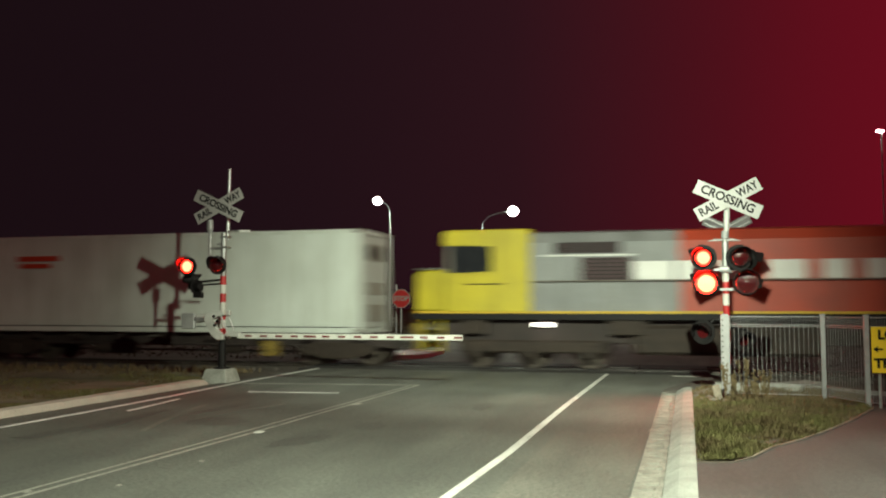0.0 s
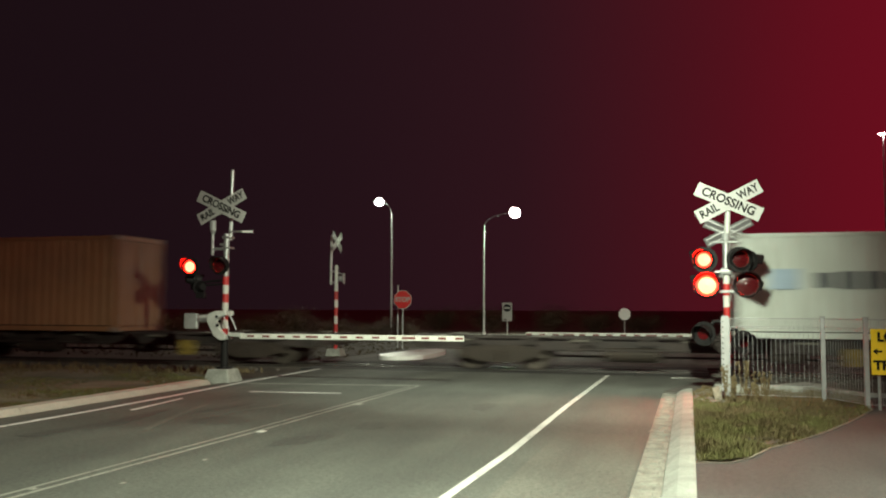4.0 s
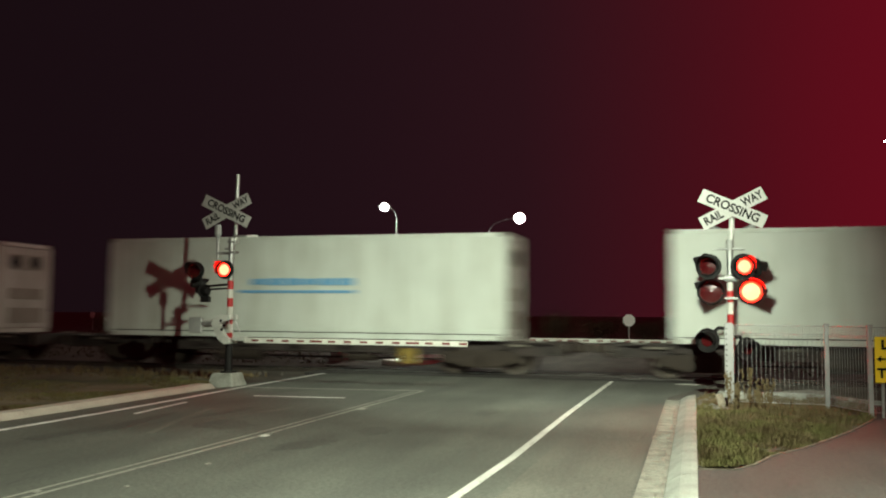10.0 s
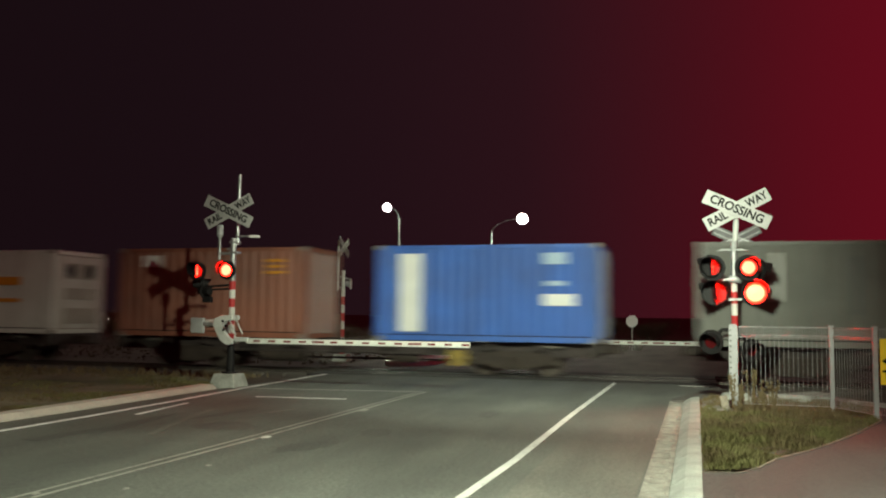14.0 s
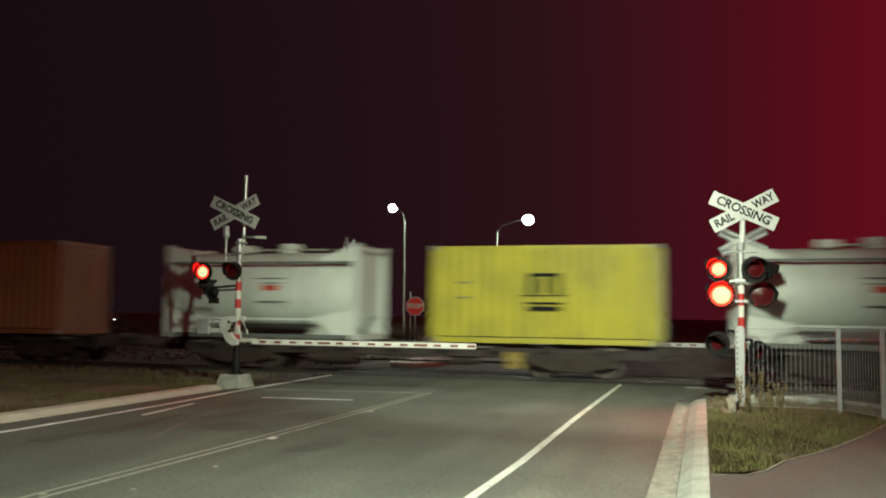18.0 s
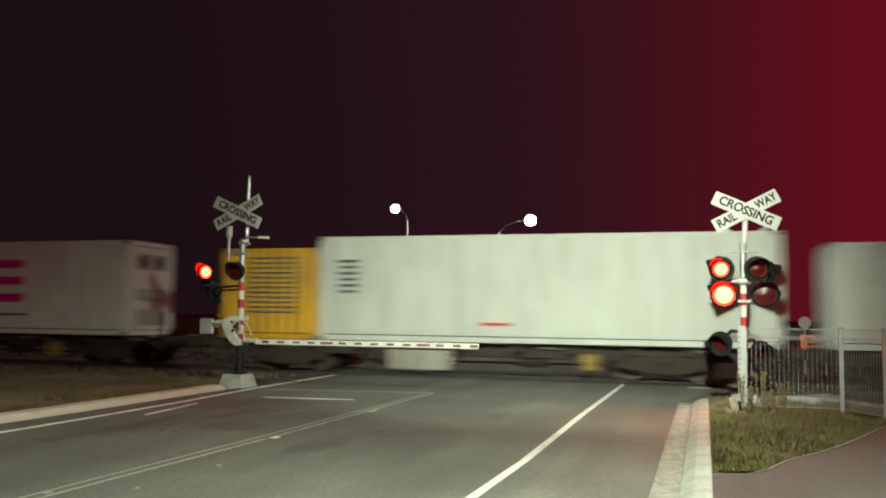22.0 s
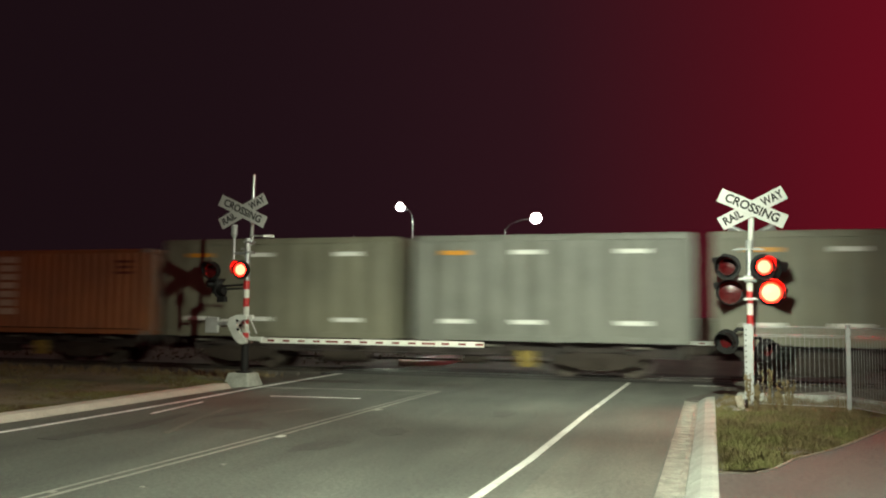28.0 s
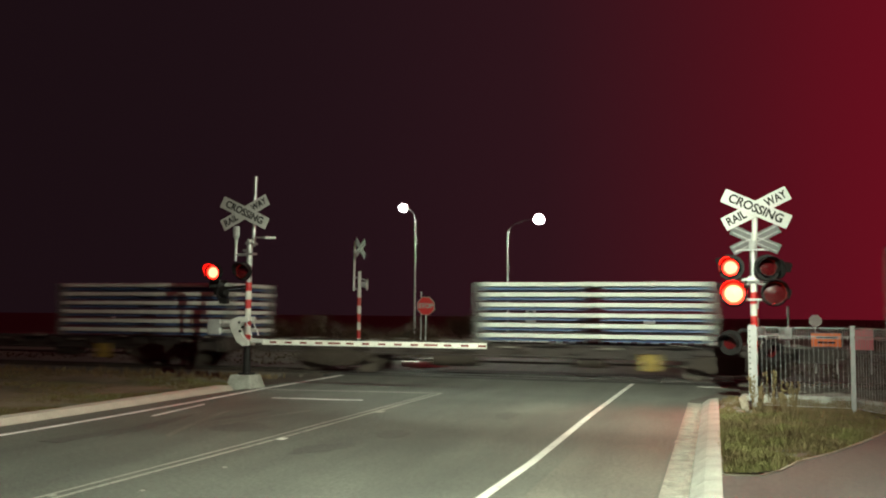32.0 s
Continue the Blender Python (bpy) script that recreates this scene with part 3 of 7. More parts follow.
def weed(at, tall, rng):
    """A tall dry weed: stalks with clustered seed heads."""
    t = thing("weed", "tall dry weed with brown seed heads by the fence", "weed", at, "weeds along the fence")
    for _ in range(rng.randint(4, 6)):
        a, r = rng.uniform(0, math.tau), rng.uniform(0.01, 0.06)
        top = Vector((math.cos(a) * r * 1.8, math.sin(a) * r * 1.8, tall * rng.uniform(0.7, 1.05)))
        bm = bmesh.new()
        tube(bm, (math.cos(a) * r * 0.4, math.sin(a) * r * 0.4, 0), top, 0.006, 0.003, 5)
        for i in range(20):
            f = rng.uniform(0.35, 1.03)
            c = top * f + Vector((rng.gauss(0, 0.016), rng.gauss(0, 0.016), 0))
            vs = bmesh.ops.create_icosphere(bm, subdivisions=1, radius=rng.uniform(0.007, 0.016))["verts"]
            for v in vs:
                v.co = Vector((v.co.x, v.co.y, v.co.z * 1.9)) + c
        part("stalk", bm, M_DRYGRASS, t)
    return t


rng = random.Random(21)
for x, y, tall in ((0.62, 15.9, 0.62), (0.78, 16.1, 0.50), (0.90, 15.8, 0.58), (1.10, 16.0, 0.48), (1.22, 15.7, 0.56), (0.70, 15.6, 0.40)):
    weed(pose(x, y, 0.03), tall * 1.2, rng)


# ---- crossing signals ----
def crossbuck(parent, x, y, z, size=1.0, lettered=True, turn=0.0):
    face = M_SIGNWHITE if lettered else M_SIGNBACK
    for k, (text, ang) in enumerate((("RAIL  WAY", -27), ("CROSSING", 25))):
        bm = quick(box, 0, 0, 0, 1.30 * size, 0.012, 0.275 * size)
        m = pose(x, y - 0.03 - 0.016 * k, z, 0, 0, turn) @ pose(0, 0, 0, 0, ang, 0)
        arm = part("sign_arm", bm, face, parent, "white reflective sign arm lettered " + text.replace("  ", " ") if lettered else "bare metal back of a sign arm", bevel=0.004, at=m)
        if not lettered:
            for dz in (-0.07, 0.07):
                part("stiffener", quick(box, 0, -0.016, dz * size, 1.2 * size, 0.02, 0.022), M_GALV, arm)
            continue
        if k:
            part("lettering", text_mesh(text, 0.232 * size, M_TEXT, bold=0.028), None, arm, at=pose(0, -0.009, 0) @ Matrix.Diagonal((0.95, 1, 1, 1)))
        else:
            part("lettering", text_mesh("RAIL", 0.222 * size, M_TEXT, bold=0.028), None, arm, at=pose(-0.395 * size, -0.009, 0) @ Matrix.Diagonal((0.84, 1, 1, 1)))
            part("lettering", text_mesh("WAY", 0.222 * size, M_TEXT, bold=0.028), None, arm, at=pose(0.400 * size, -0.009, 0) @ Matrix.Diagonal((0.78, 1, 1, 1)))


FLASHERS = []


def flasher(parent, x, y, z, yaw, phase, lit, plate=0.20, lens=0.105):
    """A signal head: round backing plate, housing, hood, and a lens that turns over in its housing, one face lit, the other dark."""
    m = pose(x, y, z, 0, 0, yaw)
    bm = bmesh.new()
    tube(bm, (0, 0.0, 0), (0, 0.015, 0), plate, n=28)
    head = part("signal_head", bm, M_BLACK, parent, "round black signal head with a red lens", at=m)
    bm = bmesh.new()
    tube(bm, (0, 0.015, 0), (0, 0.20, 0), 0.12, 0.09, 20)
    part("housing", bm, M_BLACK, head)
    bm = bmesh.new()
    n, r0 = 14, lens + 0.035
    ring = []
    for i in range(n + 1):
        a = radians(-25 + 230 * i / n)
        ring.append((math.cos(a), math.sin(a), 0.12 + 0.20 * max(0.0, math.sin(a))))
    for rr in (r0, r0 + 0.008):
        for c, s, d in ring:
            bm.verts.new((c * rr, 0, s * rr)), bm.verts.new((c * rr * 1.04, -d, s * rr * 1.04 - 0.02 * d))
    bm.verts.ensure_lookup_table()
    w = 2 * (n + 1)
    for i in range(n):
        a, b = 2 * i, 2 * i + 2
        bm.faces.new([bm.verts[j] for j in (a, a + 1, b + 1, b)])
        bm.faces.new([bm.verts[j] for j in (w + a, w + b, w + b + 1, w + a + 1)])
        bm.faces.new([bm.verts[j] for j in (a + 1, w + a + 1, w + b + 1, b + 1)])
    part("hood", bm, M_BLACK, head)
    bm = bmesh.new()
    seg = 24
    for ra, rb in ((lens + 0.004, lens + 0.02),):
        a = [bm.verts.new((ra * math.cos(math.tau * i / seg), -0.001, ra * math.sin(math.tau * i / seg))) for i in range(seg)]
        b = [bm.verts.new((ra * math.cos(math.tau * i / seg), -0.075, ra * math.sin(math.tau * i / seg))) for i in range(seg)]
        c = [bm.verts.new((rb * math.cos(math.tau * i / seg), -0.075, rb * math.sin(math.tau * i / seg))) for i in range(seg)]
        d = [bm.verts.new((rb * math.cos(math.tau * i / seg), -0.001, rb * math.sin(math.tau * i / seg))) for i in range(seg)]
        for i in range(seg):
            j = (i + 1) % seg
            bm.faces.new((a[i], a[j], b[j], b[i])), bm.faces.new((b[i], b[j], c[j], c[i])), bm.faces.new((c[i], c[j], d[j], d[i]))
    ri = lens * 0.8
    e = [bm.verts.new((ri * math.cos(math.tau * i / seg), -0.022, ri * math.sin(math.tau * i / seg))) for i in range(seg)]
    g = [bm.verts.new(((lens + 0.004) * math.cos(math.tau * i / seg), -0.022, (lens + 0.004) * math.sin(math.tau * i / seg))) for i in range(seg)]
    for i in range(seg):
        j = (i + 1) % seg
        bm.faces.new((e[i], e[j], g[j], g[i]))
    part("collar", bm, M_BLACK, head)
    # the lens: a shallow two-faced lentil that turns about its upright axis
    bm = bmesh.new()
    seg, rings = 24, 5
    for side in (-1, 1):
        prev = None
        tip = bm.verts.new((0, side * 0.028, 0))
        for k in range(1, rings + 1):
            f = k / rings
            cur = [bm.verts.new((lens * f * math.cos(math.tau * i / seg), side * (0.028 * math.cos(f * 1.3) - 0.028 * math.cos(1.3) + 0.002), lens * f * math.sin(math.tau * i / seg))) for i in range(seg)]
            for i in range(seg):
                j = (i + 1) % seg
                face = bm.faces.new((tip, cur[i], cur[j]) if prev is None else (prev[i], cur[i], cur[j], prev[j]))
                face.material_index = 1 if side > 0 else (2 if k == rings else 0)
            prev = cur
    bmesh.ops.recalc_face_normals(bm, faces=bm.faces)
    me = bpy.data.meshes.new("lens")
    bm.to_mesh(me), bm.free()
    me.materials.append(lit), me.materials.append(M_REDOFF), me.materials.append(M_REDRIM)
    ob = part("lens", me, None, head, "red flashing signal lens", at=pose(0, -0.035, 0))
    FLASHERS.append((ob, phase))
    return head


def banded_pole(parent, x, y, z0, z1, r, bands, first=0):
    step = (z1 - z0) / bands
    for k in range(bands):
        part("pole_band", quick(tube, (x, y, z0 + k * step), (x, y, z0 + (k + 1) * step - 0.001), r, n=20), M_RED if (k + first) % 2 else M_WHITE, parent,
             "red band of the pole" if (k + first) % 2 else "white band of the pole", smooth=False)


def boom(parent, x0, x1, y, z, side=1):
    """A barrier arm in white with red bars, tapering towards its tip."""
    n = 14
    bm = quick(box, (x0 + x1) / 2, y, z, abs(x1 - x0), 0.05, 0.115)
    arm = part("barrier_arm", bm, M_WHITE, parent, "white barrier arm with red bars", bevel=0.006)
    L = x1 - x0
    for k in range(n):
        c = x0 + L * (k + 0.75) / n
        w = abs(L) / n * (0.46 if k % 6 != 4 else 0.8)
        part("red_bar", quick(box, c, y - 0.028, z, w, 0.006, 0.045), M_BARRED, arm)
        part("red_bar", quick(box, c, y + 0.028, z, w, 0.006, 0.045), M_BARRED, arm)
    return arm


def mast_with_barrier():
    t = thing("crossing_signal", "railway crossing signal mast with lowered barrier, red and white banded pole", "crossing signal")
    X, Y = -10.27, 18.4
    part("footing", quick(box, X - 0.03, Y, 0.08, 0.70, 0.70, 0.34, taper=0.72), M_CONC, t, "pale concrete footing block", bevel=0.02)
    part("flange", quick(tube, (X, Y, 0.25), (X, Y, 0.29), 0.19), M_BLACK, t)
    part("pole_foot", quick(tube, (X, Y, 0.27), (X, Y, 0.96), 0.095, 0.075), M_BLACK, t, "dark cast pole foot")
    banded_pole(t, X, Y, 0.96, 2.36, 0.070, 7, 1)
    part("pole", quick(tube, (X, Y, 2.36), (X, Y, 3.35), 0.066, n=20), M_GALV, t)
    part("upper_pole", quick(tube, (X + 0.05, Y + 0.09, 3.2), (X + 0.07, Y + 0.09, 4.85), 0.042, n=16), M_GALV, t, "slim galvanised upper pole")
    for z in (3.26, 3.02):
        part("pole_clamp", quick(box, X + 0.02, Y + 0.04, z, 0.20, 0.22, 0.05), M_GALV, t, bevel=0.006)
    crossbuck(t, X - 0.10, Y - 0.06, 3.97)
    # bell on its own stub left of the pole
    part("bell_post", quick(tube, (X - 0.36, Y, 2.85), (X - 0.36, Y, 3.42), 0.032), M_GALV, t)
    part("bell_arm", quick(box, X - 0.16, Y, 3.0, 0.46, 0.05, 0.06), M_GALV, t, bevel=0.006)
    part("bell_bracket", quick(box, X - 0.08, Y, 3.10, 0.16, 0.07, 0.05), M_GALV, t, bevel=0.006)
    bm = bmesh.new()
    tube(bm, (X - 0.36, Y, 3.34), (X - 0.36, Y, 3.44), 0.03, 0.075)
    tube(bm, (X - 0.36, Y, 3.44), (X - 0.36, Y, 3.66), 0.075, 0.07)
    part("bell", bm, M_LAMPGREY, t, "grey cast warning bell")
    # arm with a small pale marker
    part("marker_arm", quick(tube, (X + 0.05, Y, 3.40), (X + 0.40, Y, 3.39), 0.018), M_GALV, t)
    part("marker", quick(tube, (X + 0.40, Y, 3.39), (X + 0.66, Y, 3.38), 0.026), M_BRIGHT, t, "bright white marker tube")
    # signal bracket and heads
    part("signal_bracket", quick(tube, (X - 0.80, Y + 0.05, 2.22), (X, Y + 0.02, 2.28), 0.026), M_BLACK, t)
    part("bracket_arm", quick(tube, (X - 0.80, Y + 0.05, 2.15), (X, Y + 0.02, 2.19), 0.022), M_BLACK, t)
    part("head_post", quick(tube, (X - 0.80, Y + 0.03, 1.98), (X - 0.80, Y + 0.03, 2.62), 0.030), M_BLACK, t, "short upright post behind the heads")
    turned_head(t, X - 0.72, Y + 0.06, 2.12, -118, 0.17)
    turned_head(t, X - 0.92, Y + 0.12, 2.30, 132, 0.17)
    part("cable_box", quick(box, X - 0.66, Y + 0.04, 1.93, 0.22, 0.12, 0.14), M_BLACK, t, bevel=0.01)
    flasher(t, X - 0.80, Y - 0.20, 2.58, 3, 1, M_REDGLOW_DIM, 0.215, 0.15)
    flasher(t, X - 0.02, Y - 0.24, 2.60, 3, 0, M_REDGLOW_DIM, 0.215, 0.15)
    # the barrier's driving case, its arms and balance weight
    prof = [(-0.36, 1.36), (-0.30, 1.50), (-0.12, 1.57), (0.14, 1.57), (0.15, 1.47), (0.0, 1.45), (-0.12, 1.36), (-0.08, 1.20), (0.02, 1.07), (0.14, 1.02), (0.14, 0.92), (0.0, 0.90), (-0.16, 1.0), (-0.26, 1.2)]
    bm = bmesh.new()
    extrude_y(bm, [(X + 0.0 + a, b) for a, b in prof], Y - 0.24, Y - 0.10)
    part("drive_case", bm, M_POLE, t, "pale cast barrier drive case", bevel=0.012)
    bm = bmesh.new()
    extrude_y(bm, [(X - 0.02 + a * 0.9, b) for a, b in prof], Y + 0.10, Y + 0.2)
    part("drive_case", bm, M_POLE, t, bevel=0.012)
    part("drive_motor", quick(tube, (X - 0.62, Y - 0.04, 1.38), (X - 0.18, Y - 0.04, 1.40), 0.09), M_POLE, t)
    part("balance_arm", quick(box, X - 0.46, Y - 0.14, 1.37, 0.42, 0.05, 0.09), M_GALV, t, bevel=0.008)
    part("balance_weight", quick(box, X - 0.80, Y - 0.12, 1.33, 0.34, 0.10, 0.36), M_LAMPGREY, t, "square grey balance weight", bevel=0.02)
    for dx, dz in ((-0.08, 1.44), (0.0, 1.33), (-0.06, 1.24)):
        part("bolt", quick(tube, (X + dx, Y - 0.27, dz), (X + dx, Y - 0.22, dz), 0.03, n=8), M_BLACK, t)
    for dy in (-0.20, 0.12):
        part("tie_rod", quick(tube, (X + 0.06, Y + dy, 1.46), (X + 0.22, Y + dy, 1.14), 0.016), M_GALV, t)
    part("arm_socket", quick(box, X + 0.34, Y - 0.12, 1.03, 0.34, 0.14, 0.09), M_POLE, t, bevel=0.01)
    boom(t, X + 0.45, -4.58, Y - 0.12, 1.0)
    # it stands on the raised verge, a little nearer than the kerb's end suggests
    t.matrix_basis = Matrix.Translation((0, 0, 1.62)) @ Matrix.Scale(0.972, 4) @ Matrix.Translation((0, 0, -1.62))
    return t


def turned_head(parent, x, y, z, yaw, r=0.20, reach=0.26):
    """A head that faces the other approaches: its black round back, housing and hood."""
    bm = bmesh.new()
    tube(bm, (0, -0.012, 0), (0, 0.012, 0), r, n=24)
    head = part("turned_head", bm, M_BLACK, parent, "black signal head turned to another approach", at=pose(x, y, z, 0, 0, yaw))
    part("housing", quick(tube, (0, 0.012, 0), (0, 0.17, 0), 0.12, 0.08, 18), M_BLACK, head)
    part("dark_lens", quick(tube, (0, -0.02, 0), (0, -0.012, 0), r * 0.5, n=20), M_REDOFF, head, "unlit dark red lens")
    bm = bmesh.new()
    n, r0 = 12, r * 0.72
    for rr in (r0, r0 + 0.010):
        for i in range(n + 1):
            a = radians(-20 + 220 * i / n)
            d = reach * (0.55 + 0.45 * max(0.0, math.sin(a)))
            bm.verts.new((math.cos(a) * rr, -0.010, math.sin(a) * rr)), bm.verts.new((math.cos(a) * rr * 1.03, -d, math.sin(a) * rr * 1.03 - 0.02))
    bm.verts.ensure_lookup_table()
    w = 2 * (n + 1)
    for i in range(n):
        a, b = 2 * i, 2 * i + 2
        bm.faces.new([bm.verts[j] for j in (a, a + 1, b + 1, b)])
        bm.faces.new([bm.verts[j] for j in (w + a, w + b, w + b + 1, w + a + 1)])
        bm.faces.new([bm.verts[j] for j in (a + 1, w + a + 1, w + b + 1, b + 1)])
    part("hood", bm, M_BLACK, head)
    return head


def mast_with_four_heads():
    t = thing("crossing_signal", "railway crossing signal mast with four red flashing heads", "crossing signal")
    X, Y = 0.72, 17.87
    part("footing", quick(box, X, Y, 0.10, 0.6, 0.6, 0.20, taper=0.8), M_CONC, t, bevel=0.02)
    part("pole_foot", quick(tube, (X, Y, 0.18), (X, Y, 0.55), 0.10, 0.085), M_BLACK, t)
    banded_pole(t, X, Y, 0.55, 2.35, 0.062, 8, 1)
    part("pole", quick(tube, (X, Y, 2.35), (X, Y, 3.05), 0.062, n=18), M_GALV, t)
    part("upper_pole", quick(tube, (X + 0.02, Y, 2.9), (X + 0.06, Y, 3.80), 0.052, n=18), M_POLE, t, "pale upper pole")
    crossbuck(t, X + 0.06, Y - 0.08, 3.70, 1.0)
    part("cap_plate", quick(box, X - 0.02, Y - 0.02, 2.93, 0.62, 0.10, 0.045, taper=0.6), M_LAMPGREY, t, bevel=0.008)
    part("junction_box", quick(tube, (X, Y - 0.03, 2.95), (X, Y - 0.03, 3.10), 0.07), M_LAMPGREY, t)
    for z in (2.36, 1.98):
        part("signal_bracket", quick(box, X, Y - 0.05, z, 0.80, 0.06, 0.05), M_LAMPGREY, t, bevel=0.006)
    part("bracket_hub", quick(tube, (X - 0.10, Y - 0.06, 2.36), (X + 0.12, Y - 0.06, 2.36), 0.07), M_LAMPGREY, t)
    flasher(t, X - 0.40, Y - 0.22, 2.58, -14, 1, M_REDGLOW_DIM, 0.245, 0.15)
    flasher(t, X - 0.36, Y - 0.24, 2.09, -4, 1, M_REDGLOW, 0.245, 0.20)
    flasher(t, X + 0.24, Y - 0.22, 2.58, 14, 0, M_REDGLOW_DIM, 0.245, 0.15)
    flasher(t, X + 0.36, Y - 0.24, 2.10, 4, 0, M_REDGLOW, 0.245, 0.20)
    for dx, z, yaw in ((-0.44, 2.66, -128), (-0.42, 2.17, -126), (0.46, 2.56, 128), (0.44, 2.06, 126)):
        turned_head(t, X + dx, Y + 0.02, z, yaw, 0.19)
    # a lower pair for the footpath, on short curved arms
    turned_head(t, X - 0.43, Y - 0.05, 1.17, -24, 0.235)
    turned_head(t, X + 0.30, Y + 0.16, 1.02, 28, 0.22)
    for dx, dy, z in ((-0.43, 0.05, 1.17), (0.30, 0.14, 1.02)):
        bm = bmesh.new()
        tube(bm, (X, Y, z + 0.22), (X + dx * 0.55, Y + dy * 0.7, z + 0.24), 0.035, n=10)
        tube(bm, (X + dx * 0.52, Y + dy * 0.7, z + 0.245), (X + dx * 0.95, Y + dy, z + 0.05), 0.035, n=10)
        part("head_arm", bm, M_BLACK, t)
    return t


mast_with_barrier()
mast_with_four_heads()


def far_mast_right():
    t = thing("crossing_signal", "crossing signal mast seen from behind with lowered barrier", "crossing signal")
    X, Y = 1.15, 26.9
    part("footing", quick(box, X, Y, 0.0, 0.7, 0.7, 0.3, taper=0.75), M_CONC, t, bevel=0.02)
    banded_pole(t, X, Y, 0.15, 2.4, 0.066, 9, 1)
    part("pole", quick(tube, (X, Y, 2.4), (X, Y, 4.3), 0.055, n=16), M_GALV, t)
    crossbuck(t, X, Y, 3.88, 1.10, lettered=False)
    part("drive_case", quick(box, X, Y - 0.1, 1.15, 0.55, 0.4, 0.5, taper=0.75), M_POLE, t, bevel=0.03)
    part("balance_weight", quick(box, X + 0.75, Y - 0.1, 1.2, 0.34, 0.12, 0.34), M_LAMPGREY, t, bevel=0.02)
    part("balance_arm", quick(box, X + 0.45, Y - 0.1, 1.18, 0.5, 0.06, 0.08), M_LAMPGREY, t, bevel=0.006)
    boom(t, X - 0.3, -4.75, Y - 0.2, 0.88)
    for dx in (-0.38, 0.38):
        h = part("signal_head", quick(tube, (0, 0, 0), (0, 0.015, 0), 0.2, n=24), M_BLACK, t, "black signal head facing away", at=pose(X + dx, Y + 0.1, 2.6, 0, 0, 180))
        part("housing", quick(tube, (0, 0.015, 0), (0, 0.2, 0), 0.12, 0.09, 18), M_BLACK, h)
    part("signal_bracket", quick(box, X, Y, 2.6, 0.8, 0.06, 0.05), M_LAMPGREY, t)


def far_mast_left():
    t = thing("crossing_signal", "banded crossing mast beyond the railway, its sign seen edge-on", "crossing signal")
    X, Y = -12.28, 30.0
    part("footing", quick(box, X, Y, 0.05, 0.6, 0.6, 0.3, taper=0.8), M_CONC, t, bevel=0.02)
    banded_pole(t, X, Y, 0.2, 2.55, 0.07, 8, 1)
    part("pole", quick(tube, (X, Y, 2.55), (X, Y, 3.2), 0.06, n=16), M_WHITE, t)
    part("upper_pole", quick(tube, (X - 0.21, Y, 2.5), (X - 0.20, Y, 4.3), 0.04, n=14), M_POLE, t)
    for z in (2.58, 2.98):
        part("pole_clamp", quick(box, X - 0.1, Y, z, 0.28, 0.1, 0.05), M_GALV, t)
    crossbuck(t, X + 0.02, Y + 0.02, 4.05, 0.95, lettered=False, turn=95)
    h = part("signal_head", quick(tube, (0, 0, 0), (0, 0.015, 0), 0.2, n=24), M_LAMPGREY, t, "grey signal head seen from the side", at=pose(X + 0.30, Y, 2.72, 0, 0, 100))
    part("housing", quick(tube, (0, 0.015, 0), (0, 0.2, 0), 0.12, 0.09, 18), M_LAMPGREY, h)
    part("signal_bracket", quick(tube, (X, Y, 2.95), (X + 0.3, Y, 2.86), 0.025), M_GALV, t)


far_mast_right()
far_mast_left()


# ---- street lamps ----
def street_lamp(x, y, hx, hz, label, lens_r=0.25, turn=0.0):
    t = thing("street_lamp", label, "street lamp", pose(x, y, 0, 0, 0, turn), "street lamps")
    s = 1 if hx > x else -1
    reach = abs(hx - x)
    bm = bmesh.new()
    tube(bm, (0, 0, -0.05), (0, 0, hz - 0.75), 0.070, 0.030, 16)
    part("pole", bm, M_GALV, t, "tapered pale steel pole")
    part("base_flange", quick(tube, (0, 0, -0.05), (0, 0, 0.25), 0.15, 0.13), M_GALV, t)
    pts = [(0, 0, hz - 0.76), (s * reach * 0.18, 0, hz - 0.35), (s * reach * 0.5, 0, hz - 0.12), (s * (reach - 0.25), 0, hz)]
    bm = bmesh.new()
    for a, b in zip(pts, pts[1:]):
        tube(bm, a, b, 0.018, n=10)
    part("outreach_arm", bm, M_SIGNBACK, t)
    bm = bmesh.new()
    box(bm, s * reach, 0, hz + 0.04, 0.75, 0.32, 0.10, taper=0.7)
    part("lantern", bm, M_LAMPGREY, t, "flat grey lantern", bevel=0.02)
    # on the far lamps the glowing bowl is oversized to stand in for bloom
    bm = bmesh.new()
    bmesh.ops.create_uvsphere(bm, u_segments=20, v_segments=10, radius=lens_r, matrix=Matrix.Translation((s * reach, 0, hz - 0.02)) @ Matrix.Diagonal((1.0, 0.95, 0.92, 1)))
    part("lamp_bowl", bm, M_LED, t, "glowing cool-white lamp bowl", smooth=True)
    return t


street_lamp(-16.95, 50.0, LAMP_A[0], LAMP_A[2], "tall pale street lamp, lit cool white, beyond the railway")
street_lamp(-12.47, 55.0, LAMP_B[0], LAMP_B[2], "tall pale street lamp, lit cool white, beyond the railway", 0.34)
# the lamp that lights the near side stands beside the footpath
street_lamp(2.6, 5.2, 2.6 - 2.684, LAMP_NEAR[2] + 0.25, "tall pale street lamp, lit cool white, beside the footpath", 0.10, math.degrees(math.atan2(-1.2, 2.4)))


# ---- signs beyond the railway ----
def sign_post(t, z, r=0.03, x=0.0):
    part("post", quick(tube, (x, 0, -0.05), (x, 0, z), r, n=12), M_GALV, t)


